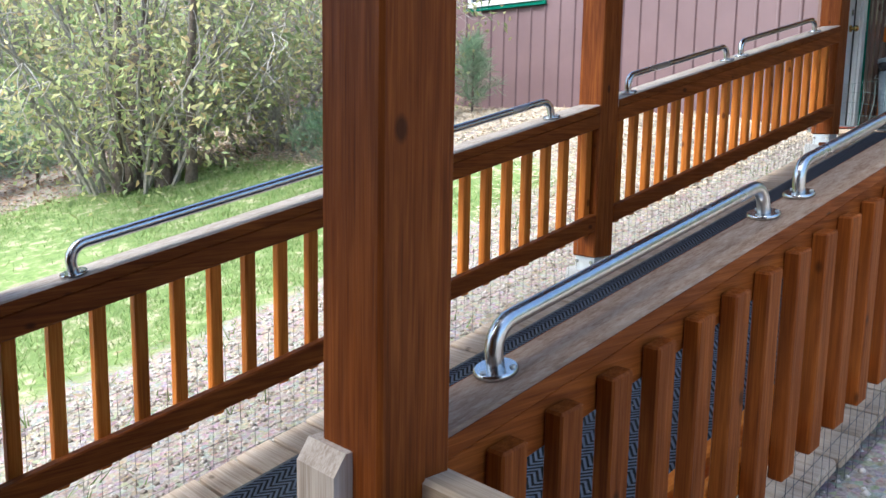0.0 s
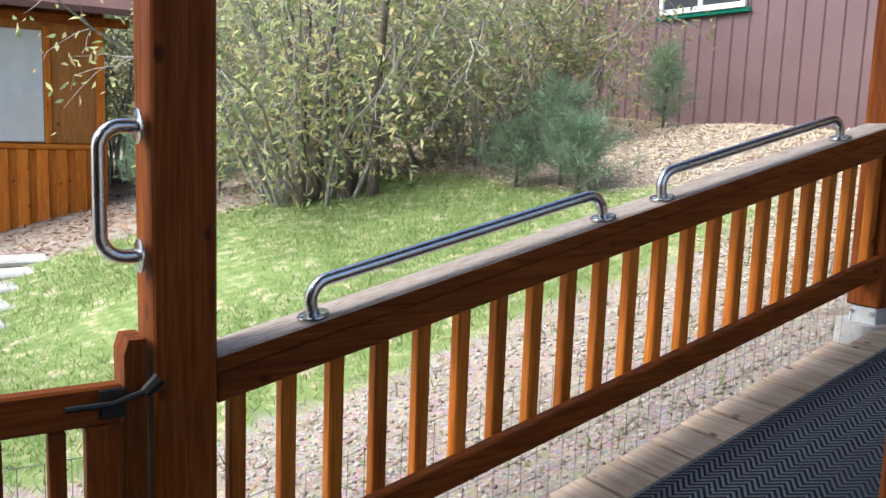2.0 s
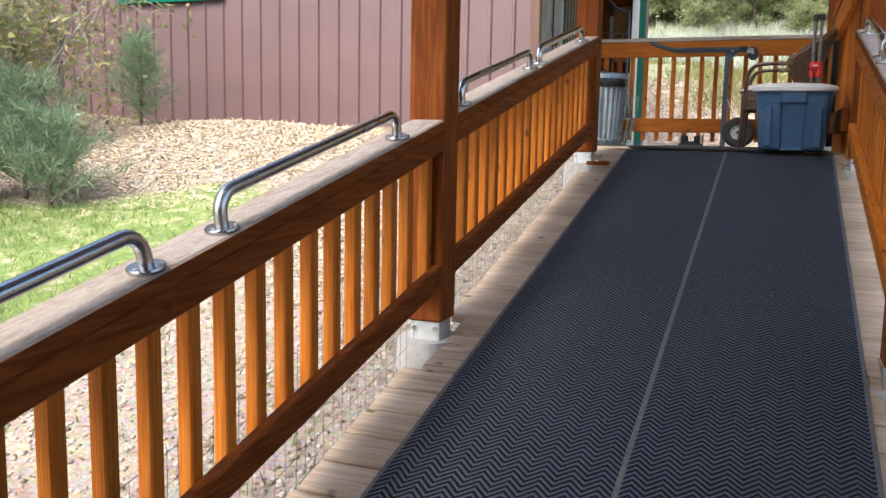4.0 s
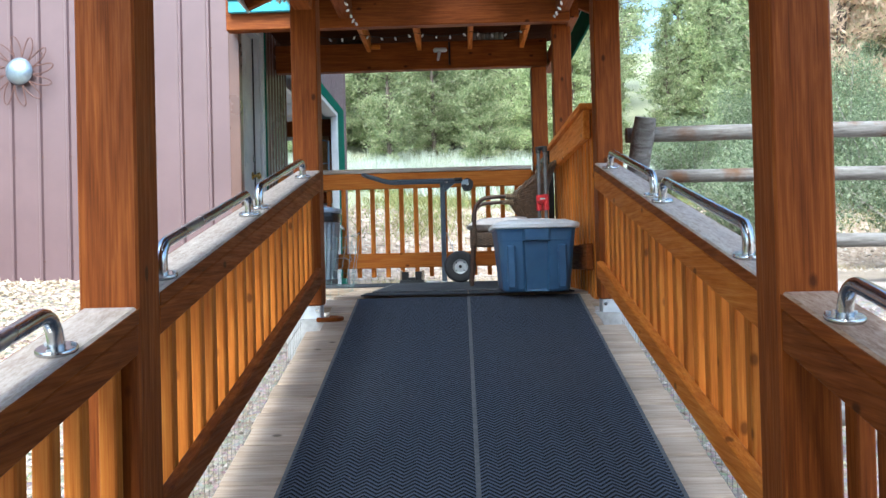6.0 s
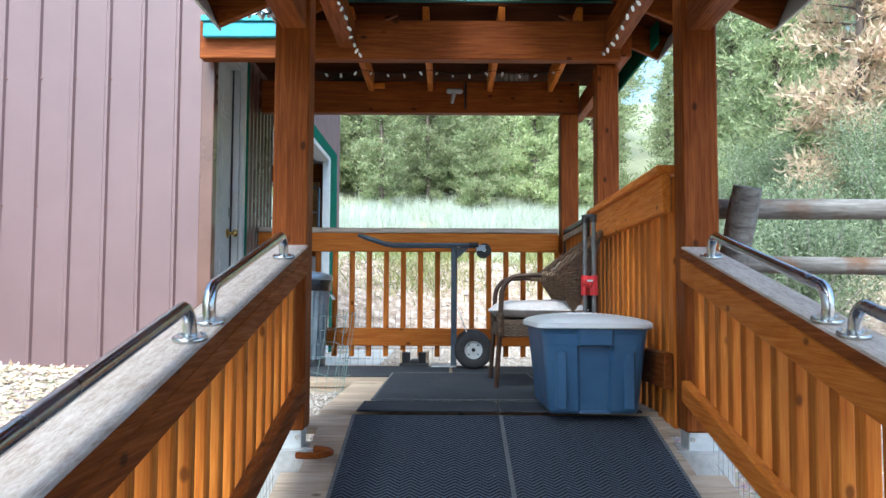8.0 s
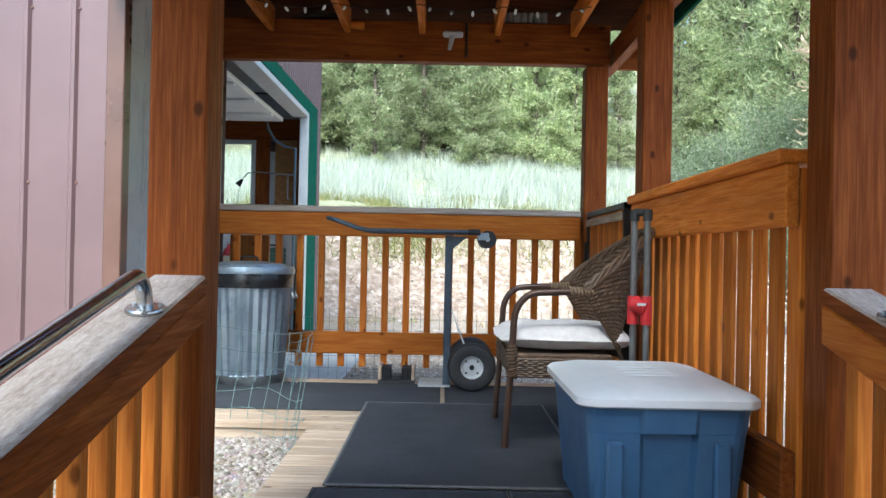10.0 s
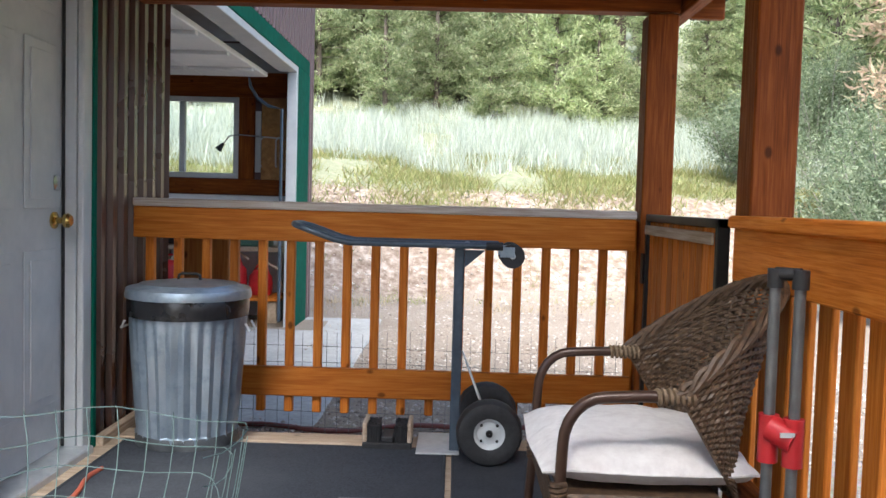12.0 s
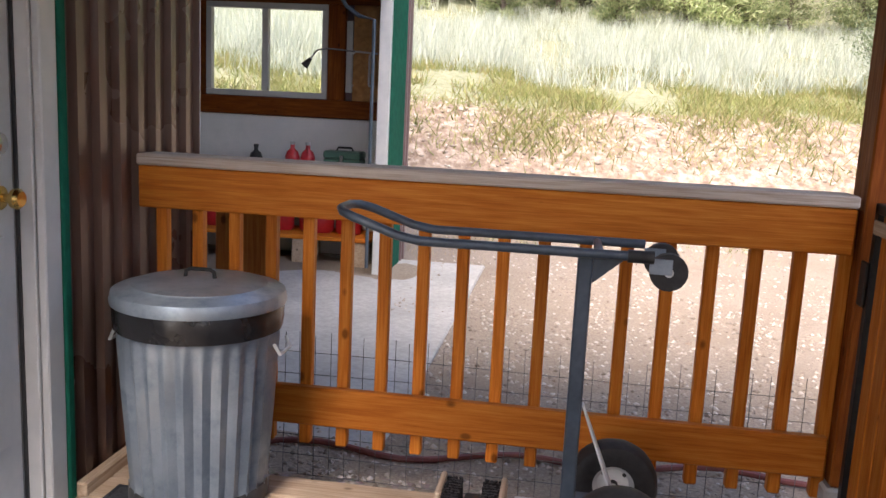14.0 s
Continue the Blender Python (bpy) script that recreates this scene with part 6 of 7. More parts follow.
def leaf_mat(name, colours, trans=0.35, rough=0.6):
    """Leaves that let some light through; each one a little different."""
    m = bpy.data.materials.new(name)
    m.use_nodes = True
    nt = m.node_tree
    bs = nt.nodes["Principled BSDF"]
    geo = nt.nodes.new("ShaderNodeNewGeometry")
    k = len(colours)
    col = ramp_node(nt, geo.outputs["Random Per Island"], [(i / max(1, k - 1), c) for i, c in enumerate(colours)])
    oi = nt.nodes.new("ShaderNodeObjectInfo")
    hs = nd(nt, "ShaderNodeHueSaturation")
    nt.links.new(maths(nt, "ADD", maths(nt, "MULTIPLY", oi.outputs["Random"], 0.5), 0.75), hs.inputs["Value"])
    nt.links.new(col, hs.inputs["Color"])
    nt.links.new(hs.outputs["Color"], bs.inputs["Base Color"])
    bs.inputs["Roughness"].default_value = rough
    tr = nt.nodes.new("ShaderNodeBsdfTranslucent")
    nt.links.new(hs.outputs["Color"], tr.inputs["Color"])
    mx = nt.nodes.new("ShaderNodeMixShader")
    mx.inputs[0].default_value = trans
    nt.links.new(bs.outputs[0], mx.inputs[1])
    nt.links.new(tr.outputs[0], mx.inputs[2])
    nt.links.new(mx.outputs[0], nt.nodes["Material Output"].inputs["Surface"])
    return m


R = np.random.default_rng(11)


def leaves(P, length, width, D=None, spread=1.0, flat=False):
    """Diamond leaves at points P, roughly along directions D."""
    n = len(P)
    d = R.normal(size=(n, 3)) * spread
    if D is not None:
        d = d + D
    if flat:
        d[:, 2] *= 0.2
    d /= np.linalg.norm(d, axis=1, keepdims=True) + 1e-9
    s = np.cross(d, R.normal(size=(n, 3)) * (0.25 if flat else 1) + np.array([[0, 0, 1.0 if flat else 0]]))
    s /= np.linalg.norm(s, axis=1, keepdims=True) + 1e-9
    L = length * R.uniform(0.6, 1.3, (n, 1))
    Wd = width * R.uniform(0.7, 1.3, (n, 1))
    bend = np.cross(d, s) * L * 0.12
    V = np.stack([P, P + d * L * 0.45 + s * Wd * 0.5 + bend, P + d * L, P + d * L * 0.45 - s * Wd * 0.5 + bend], 1).reshape(-1, 3)
    F = np.arange(4 * n).reshape(-1, 4)
    return V, F


def blades(P, height, width, lean=0.35):
    """Upright three-cornered blades."""
    n = len(P)
    a = R.uniform(0, 2 * np.pi, n)
    s = np.stack([np.cos(a), np.sin(a), np.zeros(n)], 1)
    h = height * R.uniform(0.5, 1.3, (n, 1))
    l = R.normal(size=(n, 3)) * lean * h
    l[:, 2] = 0
    w = width * R.uniform(0.6, 1.3, (n, 1))
    up = np.array([[0, 0, 1.0]]) * h + l
    V = np.stack([P - s * w / 2, P + s * w / 2, P + up], 1).reshape(-1, 3)
    return V, np.arange(3 * n).reshape(-1, 3)


def gz(X, Y):
    return np.array([ground_z(float(x), float(y)) for x, y in zip(X, Y)])


BARKM = speckle("rough_bark", (0.07, 0.05, 0.04), (0.20, 0.16, 0.13), 30, 0.95, 0, 0.8, 0.01)
TWIG = speckle("grey_twigs", (0.16, 0.14, 0.12), (0.42, 0.39, 0.35), 30, 0.9)
LEAF = leaf_mat("yellow_green_leaves", [(0.17, 0.23, 0.10), (0.30, 0.37, 0.16), (0.45, 0.47, 0.22), (0.58, 0.54, 0.27), (0.26, 0.33, 0.15), (0.52, 0.38, 0.20)], 0.55)
NEEDLE = leaf_mat("pine_needles", [(0.20, 0.26, 0.12), (0.33, 0.40, 0.20), (0.46, 0.51, 0.28), (0.56, 0.56, 0.36)], 0.6)
BLUENEEDLE = leaf_mat("blue_green_needles", [(0.10, 0.17, 0.10), (0.17, 0.26, 0.16), (0.24, 0.33, 0.20)], 0.35)
RUSTNEEDLE = leaf_mat("rusty_needles", [(0.52, 0.38, 0.27), (0.66, 0.50, 0.37), (0.42, 0.40, 0.24)], 0.5)
WILLOW = leaf_mat("willow_leaves", [(0.11, 0.16, 0.085), (0.21, 0.275, 0.15), (0.31, 0.37, 0.22), (0.42, 0.47, 0.32)], 0.5)


def branch_path(start, way, length, n=7, droop=0.0, wob=0.10):
    p, d = Vector(start), Vector(way).normalized()
    pts = [p.copy()]
    for i in range(n):
        d = (d + Vector(R.normal(size=3)) * wob + Vector((0, 0, -droop))).normalized()
        p = p + d * length / n
        pts.append(p.copy())
    return pts


def stems_thing(name, base, label, cat, stems, leaf_per, leaf_len, leaf_w, lmat, spread, height, leaf_from=0.3, group="", twig=True, trunk_r=0.025, trunk=None):
    """A many-stemmed bush: stems, twigs and single leaves."""
    bx, by = base
    bz = ground_z(bx, by) - 0.03
    root = thing(name, (bx, by, bz), label, cat, group)
    g, tips, dirs = Geo(), [], []
    if trunk:
        g2 = Geo()
        for r0, h, dx, dy in trunk:
            pts = branch_path((bx + dx, by + dy, bz), (dx * 0.2, dy * 0.2, 1), h, 7, 0, 0.06)
            g2.tube(pts, [r0 * (1.25 if i == 0 else 1 - 0.6 * i / 7) for i in range(8)], 9)
        part("trunk", g2, BARKM, root)
    for _ in range(stems):
        a = R.uniform(0, 2 * np.pi)
        r = R.uniform(0, 0.25) * spread
        out = R.uniform(0.1, 0.75)
        L = height * R.uniform(0.6, 1.1)
        pts = branch_path((bx + r * math.cos(a), by + r * math.sin(a), bz), (out * math.cos(a) * spread / height * 1.4, out * math.sin(a) * spread / height * 1.4, 1), L, 8, 0.02, 0.12)
        g.tube(pts, [trunk_r * R.uniform(0.6, 1) * (1 - 0.8 * i / 8) + 0.002 for i in range(9)], 5, False)
        for i in range(2, 9):
            if i / 8 < leaf_from:
                continue
            for _k in range(3):
                d = Vector(R.normal(size=3)) + Vector((math.cos(a), math.sin(a), 0.1)) * 0.6
                tw = branch_path(pts[i], d, spread * R.uniform(0.15, 0.45), 4, 0.04, 0.25)
                if twig:
                    g.tube(tw, [0.005, 0.004, 0.003, 0.002, 0.0015], 3, False)
                for q in tw[1:]:
                    tips.append(q)
                    dirs.append(d)
    part("branchwork", g, TWIG, root)
    T = np.array(tips)
    idx = R.integers(0, len(T), leaf_per)
    P = T[idx] + R.normal(size=(leaf_per, 3)) * spread * 0.055
    V, F = leaves(P, leaf_len, leaf_w, np.array([tuple(d) for d in dirs])[idx] * 0.4)
    ob = part("crown", mesh_np("crown", V, F, lmat), lmat, root)
    return root


# big shrub across the lawn and its neighbours
stems_thing("shrub", (-5.6, 4.15), "tall leafy yellow-green shrub with many grey stems", "shrub", 40, 8200, 0.080, 0.029, LEAF, 1.85, 2.7, 0.22, trunk=[(0.10, 2.6, 0, 0), (0.07, 2.4, 0.25, 0.15), (0.06, 2.5, -0.3, 0.1), (0.05, 2.3, 0.15, -0.2), (0.05, 2.2, 0.45, 0.3)])
stems_thing("shrub", (-5.6, 5.7), "arching yellow-green shrub with bare lower twigs", "shrub", 32, 5600, 0.078, 0.029, LEAF, 2.0, 2.2, 0.22)
stems_thing("shrub", (-5.35, 6.75), "arching yellow-green shrub leaning before the metal wall", "shrub", 22, 3800, 0.075, 0.028, LEAF, 1.45, 1.75, 0.45)
stems_thing("shrub", (-8.6, 5.0), "tall leafy yellow-green shrub with many grey stems", "shrub", 32, 5500, 0.085, 0.030, LEAF, 1.6, 2.9, 0.25)
stems_thing("shrub", (-9.6, 3.4), "thin stemmed shrub behind the lawn", "shrub", 30, 4000, 0.06, 0.026, LEAF, 1.4, 2.6, 0.4)
stems_thing("shrub", (-8.3, 7.0), "leafy shrub against the metal wall", "shrub", 26, 3000, 0.075, 0.026, LEAF, 1.4, 2.6, 0.25)
stems_thing("shrub", (-11.2, 4.6), "tall leafy shrub at the back of the lawn", "shrub", 30, 3800, 0.085, 0.030, LEAF, 1.9, 3.4, 0.25)


def sapling(base, h, n, lmat, label, width=0.5, name="pine_sapling", tuft=0.11):
    """A young pine: whorls of branches with needle tufts."""
    bx, by = base
    bz = ground_z(bx, by) - 0.02
    root = thing(name, (bx, by, bz), label, "sapling", "pine saplings")
    part("trunk", Geo().tube([(bx, by, bz), (bx + 0.01, by, bz + h * 0.5), (bx, by, bz + h)], [0.016, 0.011, 0.004], 6), BARKM, root)
    g, P, D = Geo(), [], []
    for i in range(n):
        u = 0.10 + 0.9 * i / n
        a = i * 2.4
        L = width * (1.0 - 0.72 * u) * R.uniform(0.6, 1.2)
        pts = branch_path((bx, by, bz + h * u), (math.cos(a), math.sin(a), 0.55), L, 4, -0.05, 0.1)
        g.tube(pts, [0.006, 0.005, 0.004, 0.003, 0.002], 4, False)
        for q in pts[1:]:
            for _k in range(26):
                P.append(tuple(q))
                D.append((math.cos(a) * 0.5, math.sin(a) * 0.5, 0.7))
    for _k in range(40):
        P.append((bx, by, bz + h))
        D.append((0, 0, 0.8))
    part("branchwork", g, TWIG, root)
    P = np.array(P)
    V, F = leaves(P + R.normal(size=P.shape) * 0.012, tuft, 0.005, np.array(D), 0.75)
    part("needles", mesh_np("needles", V, F, lmat), lmat, root)


sapling((-4.00, 5.48), 0.72, 34, BLUENEEDLE, "bushy blue-green young pine on the lawn's edge", 0.62)
sapling((-3.70, 5.38), 0.52, 26, BLUENEEDLE, "bushy blue-green young pine on the lawn's edge", 0.50)
sapling((-4.22, 5.22), 0.46, 20, BLUENEEDLE, "small blue-green young pine on the lawn's edge", 0.45)
sapling((-4.92, 7.60), 0.75, 22, BLUENEEDLE, "thin young pine in front of the metal wall", 0.32, tuft=0.15)
sapling((-6.7, 3.7), 0.95, 30, BLUENEEDLE, "low pine bush under the tall shrub", 0.75, tuft=0.16)
sapling((-6.9, 3.2), 0.7, 22, BLUENEEDLE, "low pine bush under the tall shrub", 0.7, tuft=0.16)


def pine_meshes(h, rad, lmat, dense, bare=0.18, seed=0):
    """Trunk and crown of a tall pine, at the origin."""
    rr = np.random.default_rng(seed)
    g = Geo()
    g.tube([(0, 0, -0.3), (0.05, 0, h * 0.3), (0, 0.06, h * 0.65), (0, 0, h)], [h * 0.017, h * 0.013, h * 0.008, 0.02], 8)
    P, D = [], []
    z = h * bare
    while z < h:
        u = (z - h * bare) / (h * (1 - bare))
        L = rad * (1 - u) ** 0.75 * (0.45 + 0.55 * min(1, u * 5 + 0.3))
        for k in range(5):
            a = rr.uniform(0, 2 * np.pi)
            l = L * rr.uniform(0.55, 1.15)
            up = 0.15 + 0.35 * u
            end = np.array([math.cos(a) * l, math.sin(a) * l, z + up * l - 0.08 * l * l])
            g.tube([(0, 0, z), tuple(end * np.array([0.5, 0.5, 0]) + np.array([0, 0, (z + end[2]) / 2 + 0.03 * l])), tuple(end)], [0.03, 0.02, 0.008], 3, False)
            m = int(dense * 2.1 * (0.5 + l))
            t = rr.uniform(0.25, 1.05, m) ** 0.8
            q = np.outer(t, end - np.array([0, 0, z])) + np.array([0, 0, z])
            q += rr.normal(size=(m, 3)) * np.array([0.16, 0.16, 0.09]) * (0.5 + 0.5 * l)
            P.append(q)
            D.append(np.tile([math.cos(a) * 0.4, math.sin(a) * 0.4, 0.6], (m, 1)))
        z += h * 0.028 * rr.uniform(0.7, 1.4)
    P, D = np.concatenate(P), np.concatenate(D)
    V, F = leaves(P, 0.27, 0.050, D, 0.8)
    return g.mesh("pine_trunk", BARKM), mesh_np("pine_crown", V, F, lmat)


PINES = [pine_meshes(9, 1.9, NEEDLE, 22, 0.05, 1), pine_meshes(12, 2.2, NEEDLE, 20, 0.08, 2), pine_meshes(7, 1.8, NEEDLE, 26, 0.04, 3), pine_meshes(15, 2.5, NEEDLE, 18, 0.16, 4), pine_meshes(10, 1.9, RUSTNEEDLE, 30, 0.12, 5)]
PROTO = []


def pine(x, y, kind, s=1.0, label="green pine on the hillside", group="pines on the hillside"):
    z = ground_z(x, y) - 0.1
    if len(PROTO) <= kind or PROTO[kind] is None:
        while len(PROTO) <= kind:
            PROTO.append(None)
        root = thing("pine_tree", (0, 0, 0), label, "pine", group)
        for nm, me in zip(("trunk", "crown"), PINES[kind]):
            ob = new(nm, me)
            ob.parent = root
        PROTO[kind] = root
        root.matrix_basis = pose(x, y, z, 0, 0, R.uniform(0, 360))
        root.scale = (s, s, s)
        return root
    m = pose(x, y, z, 0, 0, float(R.uniform(0, 360)))
    ob = copy_thing(PROTO[kind], m)
    ob.scale = (s, s, s)
    tagged(ob, label)
    return ob


# hillside forest, denser row by row
spots = []
for row, (yy, gap) in enumerate(((33.5, 1.7), (36, 1.9), (39.5, 2.3), (44, 3.0), (50, 4.0), (58, 5.0))):
    x = -30 - row * 4
    while x < 34 + row * 5:
        spots.append((x + R.uniform(-0.6, 0.6), yy + R.uniform(-1.2, 1.2) + 0.05 * x, row))
        x += gap * R.uniform(0.7, 1.3)
for x, y, row in spots:
    if row > 0 and abs(x - 0.2217 * y + 1.08) < 0.9:      # a gap of open sky between the trees
        continue
    k = int(R.choice([0, 2, 2, 1, 0] if row < 2 else [0, 1, 1, 3, 3]))
    pine(x, y, k, float(R.uniform(0.55, 0.85) if row < 1 else R.uniform(0.75, 1.15)))
# tall trees to the side
for x, y, k, s in ((12.5, 25, 3, 1.0), (15, 27, 3, 1.1), (10, 30, 1, 1.0), (18, 24, 1, 1.1), (14, 31, 3, 1.15), (21, 27, 3, 1.0), (17.5, 21, 4, 1.05), (9.0, 27, 0, 1.0), (24, 22, 3, 1.0), (16, 17.5, 4, 0.85), (8.6, 21.5, 4, 0.95), (11.2, 23.5, 4, 1.0), (27, 30, 3, 1.2), (20, 33, 3, 1.2), (25, 15, 1, 1.0), (12, 34, 3, 1.2)):
    pine(x, y, k, s, "rust-coloured drying pine beyond the ramp" if k == 4 else "tall dark pine beyond the fence", "tall pines")
for x, y, k, s in ((-13.5, 7, 1, 0.8), (-16, 2, 3, 0.8), (-17, 6, 1, 0.9), (-19, -2, 3, 0.9), (-21, 4, 3, 1.0), (-15, -3, 0, 0.9), (-24, 9, 1, 1.1), (-25, 0, 3, 1.1), (-14, 4, 0, 0.7), (-18, 9, 3, 1.0)):
    pine(x, y, k, s, "pine behind the lawn", "pines behind the lawn")


def willow_mesh(h, r, n, seed):
    rr = np.random.default_rng(seed)
    g, P, D = Geo(), [], []
    for i in range(30):
        a = rr.uniform(0, 2 * np.pi)
        o = rr.uniform(0.1, 1.0)
        top = np.array([math.cos(a) * r * o, math.sin(a) * r * o, h * (1.05 - 0.45 * o * o) * rr.uniform(0.75, 1.05)])
        mid = top * np.array([0.45, 0.45, 0.55]) + rr.normal(size=3) * 0.1
        g.tube([(0, 0, -0.2), tuple(mid), tuple(top)], [0.035, 0.022, 0.006], 4, False)
        m = n // 30
        t = rr.uniform(0.1, 1.05, m) ** 0.7
        q = np.where((t < 0.5)[:, None], np.outer(t * 2, mid), mid + np.outer(t * 2 - 1, top - mid))
        q += rr.normal(size=(m, 3)) * r * 0.105
        P.append(q)
        D.append(np.tile(top / np.linalg.norm(top) * 0.6, (m, 1)))
    P, D = np.concatenate(P), np.concatenate(D)
    P[:, 2] = np.abs(P[:, 2])
    V, F = leaves(P, 0.095, 0.025, D, 0.8)
    return g.mesh("willow_stem", TWIG), mesh_np("willow_leaf", V, F, WILLOW)


WILLOWS = [willow_mesh(3.2, 1.7, 21000, 21), willow_mesh(4.2, 2.0, 27000, 22), willow_mesh(2.4, 1.5, 15000, 23)]
WPROTO = {}


def willow(x, y, k, s):
    z = ground_z(x, y) - 0.1
    m = pose(x, y, z, 0, 0, float(R.uniform(0, 360)))
    if k not in WPROTO:
        root = thing("willow_bush", (0, 0, 0), "dense grey-green willow bush", "bush", "willow bushes")
        for nm, me in zip(("branchwork", "crown"), WILLOWS[k]):
            ob = new(nm, me)
            ob.parent = root
        WPROTO[k] = root
        root.matrix_basis = m
        root.scale = (s, s, s)
    else:
        copy_thing(WPROTO[k], m).scale = (s, s, s)


for x, y, k, s in ((5.2, 11.5, 0, 0.8), (6.8, 13.2, 1, 0.85), (4.6, 15.0, 2, 0.9), (7.6, 16.4, 1, 0.95), (6.0, 18.6, 0, 1.0), (9.0, 13.0, 1, 1.0), (10.4, 16.0, 1, 1.1), (8.2, 20.0, 1, 1.0), (11.6, 20.0, 1, 1.2), (5.2, 21.5, 2, 1.0), (13.2, 15.0, 1, 1.1),
                   (4.4, 9.0, 2, 0.75), (6.4, 9.2, 0, 0.75), (8.6, 9.8, 1, 0.8), (10.5, 11.5, 1, 1.0), (12.5, 12.0, 1, 1.0), (7.2, 6.6, 2, 0.9), (9.5, 7.2, 0, 1.0), (12, 8, 1, 1.0), (15, 11, 1, 1.1), (14.5, 19, 1, 1.2), (18, 14, 1, 1.2), (11.0, 24, 1, 1.2), (7.5, 24.5, 0, 1.1)):
    willow(x, y, k, s * (0.76 if x > 5 else 0.9))
# ---- lawn, meadow, gravel ----
def scatter(n, x0, x1, y0, y1, keep):
    X, Y = R.uniform(x0, x1, n), R.uniform(y0, y1, n)
    k = np.array([keep(x, y) for x, y in zip(X, Y)]) > R.uniform(0, 1, n)
    X, Y = X[k], Y[k]
    return np.stack([X, Y, gz(X, Y)], 1)


GRASS = leaf_mat("lawn_grass", [(0.09, 0.155, 0.035), (0.15, 0.23, 0.06), (0.22, 0.30, 0.10), (0.38, 0.38, 0.20)], 0.4)
SAGE = leaf_mat("silver_sage", [(0.27, 0.31, 0.25), (0.41, 0.45, 0.38), (0.56, 0.59, 0.52), (0.30, 0.32, 0.21)], 0.4)
WEED = leaf_mat("yellow_green_weeds", [(0.11, 0.15, 0.04), (0.20, 0.22, 0.065), (0.29, 0.28, 0.11), (0.24, 0.18, 0.09)], 0.3)
STRAW = leaf_mat("dry_straw", [(0.40, 0.31, 0.17), (0.54, 0.43, 0.26), (0.34, 0.23, 0.13)], 0.4)


def stuff(name, VF, material, label, cat):
    ob = new(name, mesh_np(name, VF[0], VF[1], material))
    return tagged(ob, label, cat, kind="stuff")


def patchy(x, y):
    return lawn_amount(x, y) * min(1, max(0.06, 0.75 + 1.5 * noise.noise((x * 0.9, y * 0.9, 12))))


stuff("lawn_grass", blades(scatter(110000, -7.0, -1.6, -0.5, 6.2, patchy), 0.040, 0.005, 0.7), GRASS, "patchy short green lawn", "grass")
stuff("verge_weeds", blades(scatter(1500, -1.9, -0.85, 1.6, 7.5, lambda x, y: max(0, noise.noise((x * 2.5, y * 2.5, 3)) * 2.2)), 0.07, 0.007, 0.6), GRASS, "small weeds in the gravel beside the ramp", "weeds")


def tufted(n, x0, x1, lo, hi, per, r, keep):
    """Clumps of blades on the hill, between two distances past the bank's foot."""
    X = R.uniform(x0, x1, n)
    Y = np.array([edge_y(x) for x in X]) + R.uniform(lo, hi, n)
    k = np.array([keep(x, y) for x, y in zip(X, Y)]) > R.uniform(0, 1, n)
    X, Y = np.repeat(X[k], per), np.repeat(Y[k], per)
    X, Y = X + R.normal(size=len(X)) * r, Y + R.normal(size=len(Y)) * r
    return np.stack([X, Y, gz(X, Y) - 0.02], 1)


stuff("silver_sage", blades(tufted(5200, -13, 17, 4.6, 18.0, 20, 0.12, lambda x, y: 0.65 + 1.9 * noise.noise((x * 0.6, y * 0.6, 8))), 0.48, 0.022, 0.28), SAGE, "band of silver-green sage on the slope", "sage")
stuff("hill_weeds", blades(tufted(6400, -13, 17, 1.5, 6.8, 18, 0.16, lambda x, y: 0.75 + 1.6 * noise.noise((x * 0.7, y * 0.7, 5))), 0.17, 0.018, 0.7), WEED, "yellow-green weeds along the top of the bank", "weeds")
stuff("bank_tufts", blades(tufted(1100, -13, 17, -0.6, 2.4, 18, 0.12, lambda x, y: 0.45 + noise.noise((x * 0.9, y * 0.9, 15))), 0.11, 0.010, 0.7), WEED, "sparse weeds on the pale earth bank", "weeds")
stuff("dry_grass", blades(tufted(1700, -13, 17, -1.3, 1.6, 16, 0.16, lambda x, y: 0.5 + noise.noise((x * 0.8, y * 0.8, 25))), 0.10, 0.007, 0.6), STRAW, "dry golden grass at the foot of the bank", "grass")
stuff("dry_litter", leaves(scatter(9000, -12, -0.9, 1.5, 8.1, lambda x, y: (1 - lawn_amount(x, y)) * 0.9) + np.array([0, 0, 0.008]), 0.05, 0.012, None, 1.0, True), STRAW, "dry leaves and wood chips on the ground", "litter")
CHIP = leaf_mat("pale_wood_chips", [(0.42, 0.33, 0.22), (0.58, 0.48, 0.35), (0.70, 0.60, 0.46), (0.36, 0.25, 0.15)], 0.0, 0.9)
BROWNLEAF = leaf_mat("brown_fallen_leaves", [(0.16, 0.09, 0.06), (0.28, 0.17, 0.11), (0.40, 0.28, 0.20), (0.22, 0.12, 0.08)], 0.1, 0.9)
stuff("wood_chips", leaves(scatter(42000, -7.2, -1.3, 4.6, 8.15, lambda x, y: (1 - lawn_amount(x, y)) * min(1, max(0.1, (y - 4.4) / 1.6))) + np.array([0, 0, 0.010]), 0.042, 0.015, None, 1.0, True), CHIP, "pale wood chips spread along the metal wall", "wood chips")
stuff("fallen_leaves", leaves(scatter(15000, -12, -4.6, 1.0, 6.5, lambda x, y: 1 - lawn_amount(x, y)) + np.array([0, 0, 0.012]), 0.06, 0.03, None, 1.0, True), BROWNLEAF, "brown fallen leaves under the shrubs", "litter")


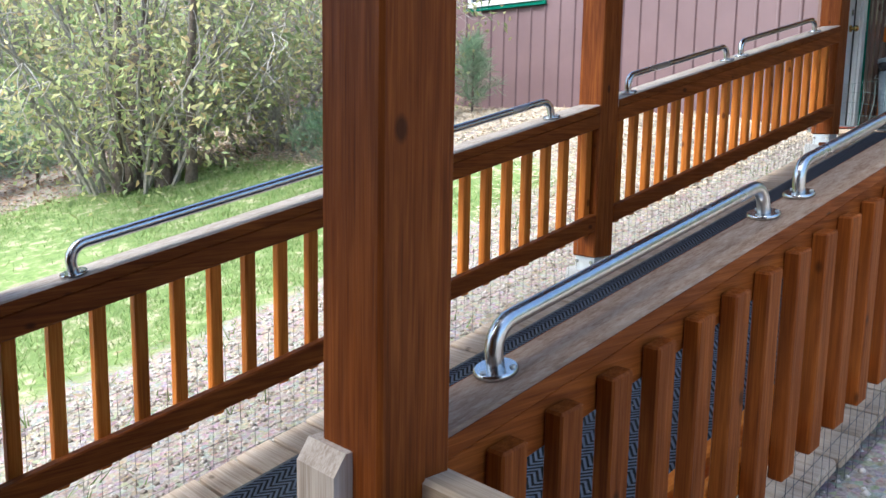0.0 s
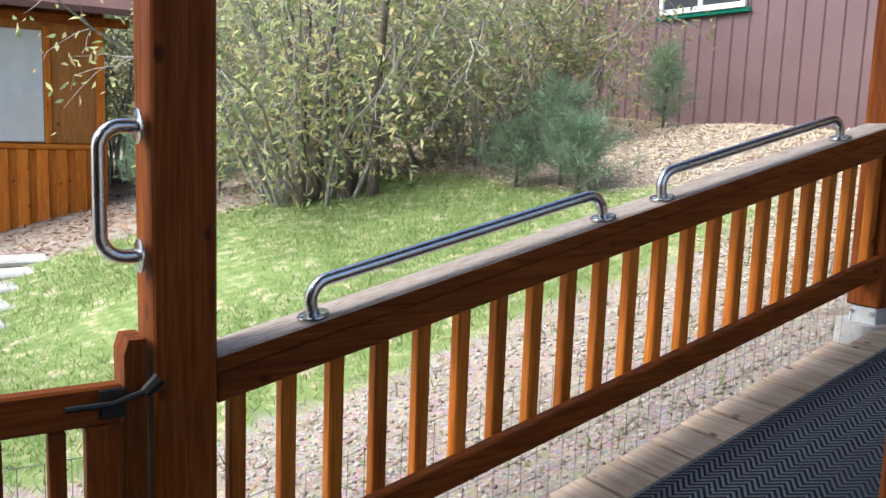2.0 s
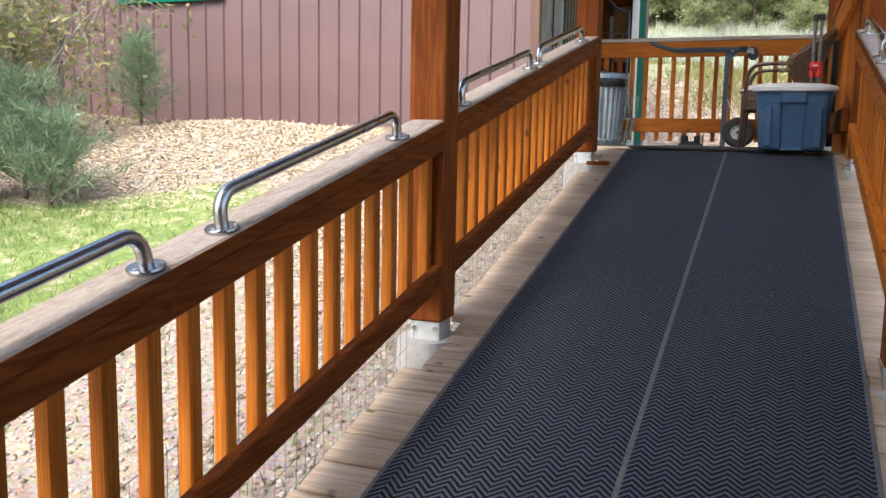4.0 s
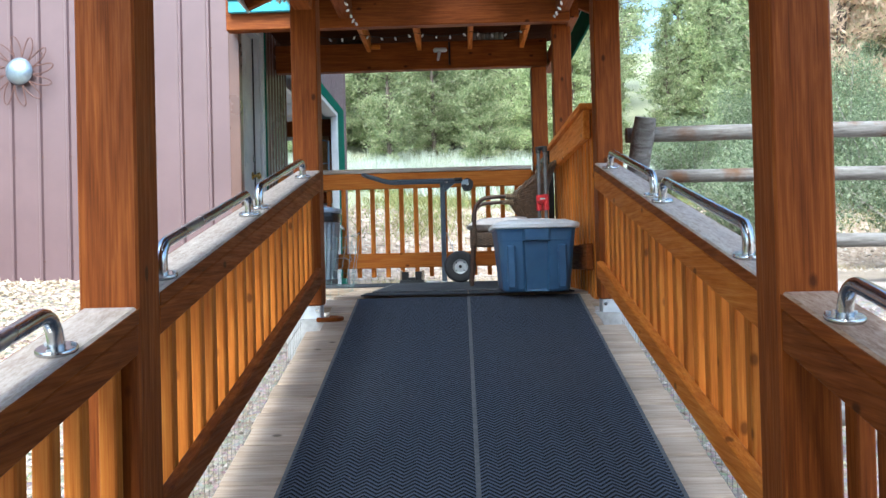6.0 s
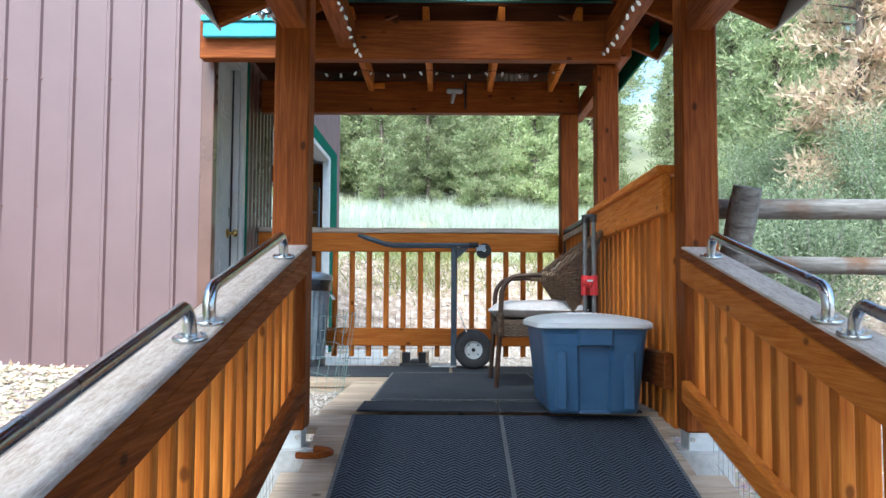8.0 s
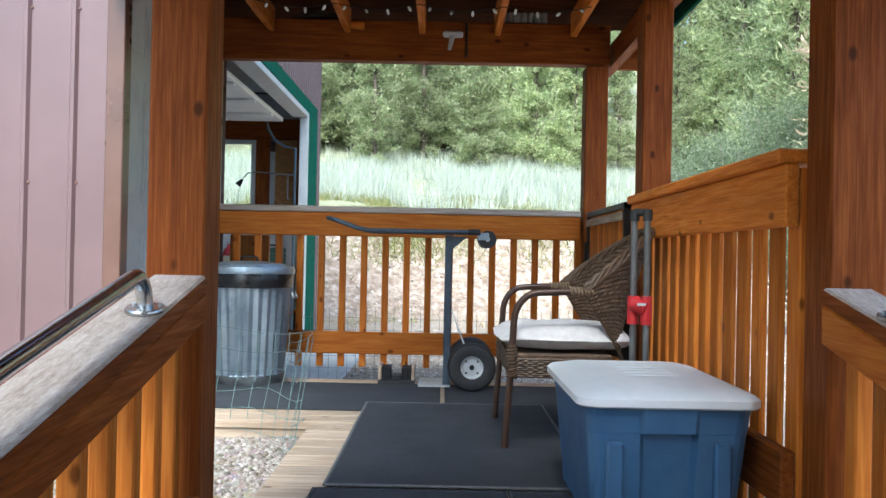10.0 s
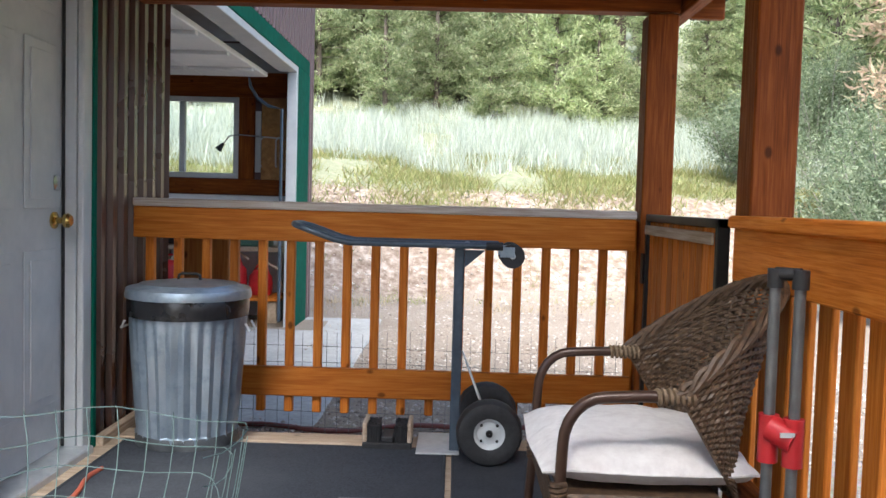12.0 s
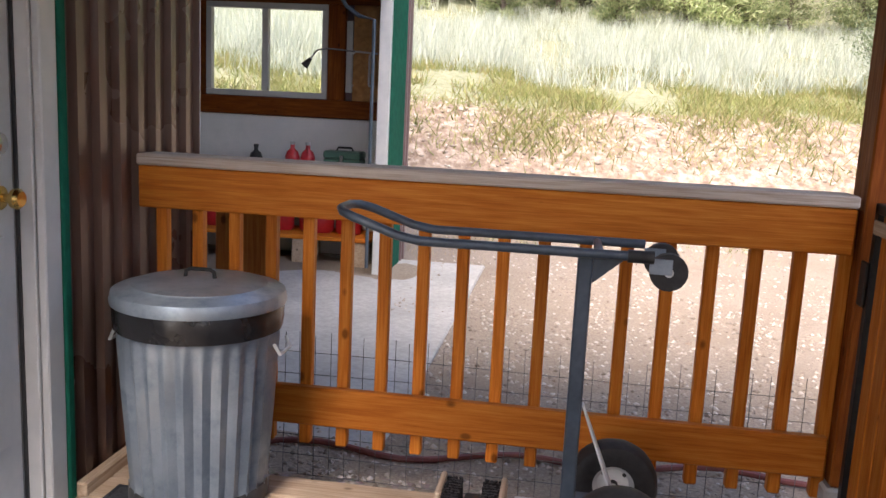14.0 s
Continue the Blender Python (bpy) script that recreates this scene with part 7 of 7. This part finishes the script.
def pebbles(P, size):
    n = len(P)
    base = np.array([(1, 0, 0), (0, 1, 0), (-1, 0, 0), (0, -1, 0), (0, 0, 0.7), (0, 0, -0.7)], float)
    tri = np.array([(0, 1, 4), (1, 2, 4), (2, 3, 4), (3, 0, 4), (1, 0, 5), (2, 1, 5), (3, 2, 5), (0, 3, 5)])
    s = size * R.uniform(0.4, 1.5, (n, 1, 1)) * R.uniform(0.6, 1.3, (n, 6, 1))
    a = R.uniform(0, 2 * np.pi, n)
    B = base[None] * s
    X = B[:, :, 0] * np.cos(a)[:, None] - B[:, :, 1] * np.sin(a)[:, None]
    Y = B[:, :, 0] * np.sin(a)[:, None] + B[:, :, 1] * np.cos(a)[:, None]
    V = np.stack([X, Y, B[:, :, 2]], 2) + P[:, None, :]
    F = (tri[None] + np.arange(n)[:, None, None] * 6).reshape(-1, 3)
    return V.reshape(-1, 3), F


PEBBLE = leaf_mat("gravel_stones", [(0.16, 0.13, 0.10), (0.30, 0.25, 0.21), (0.42, 0.375, 0.33), (0.54, 0.49, 0.44), (0.36, 0.30, 0.25)], 0.0, 0.9)
stuff("gravel", pebbles(scatter(9000, -1.9, -0.72, 1.5, 8.1, lambda x, y: 1), 0.011), PEBBLE, "loose gravel beside the ramp", "gravel")
PALEPEBBLE = leaf_mat("pale_gravel_stones", [(0.16, 0.125, 0.098), (0.27, 0.225, 0.185), (0.37, 0.32, 0.275), (0.48, 0.435, 0.385), (0.24, 0.18, 0.135)], 0.0, 0.9)
stuff("gravel_yard", pebbles(scatter(16000, -1.3, 3.2, 9.7, 16.0, lambda x, y: max(0.05, 1 - (y - 9.7) / 6.5)), 0.014), PALEPEBBLE, "loose gravel of the yard behind the deck", "gravel")
stuff("gravel_bank", pebbles(scatter(5000, -8, 12, 16.0, 19.0, lambda x, y: 0.8), 0.030), PALEPEBBLE, "stones on the earth bank", "stones")
stuff("gravel_side", pebbles(scatter(5000, 0.72, 2.6, 2.0, 7.5, lambda x, y: 1), 0.011), PEBBLE, "loose gravel on the open side of the ramp", "gravel")
stuff("gravel_gap", pebbles(scatter(2500, -1.6, -0.72, 6.9, 8.4, lambda x, y: 1), 0.012), PEBBLE, "loose gravel in the gap beside the deck", "gravel")
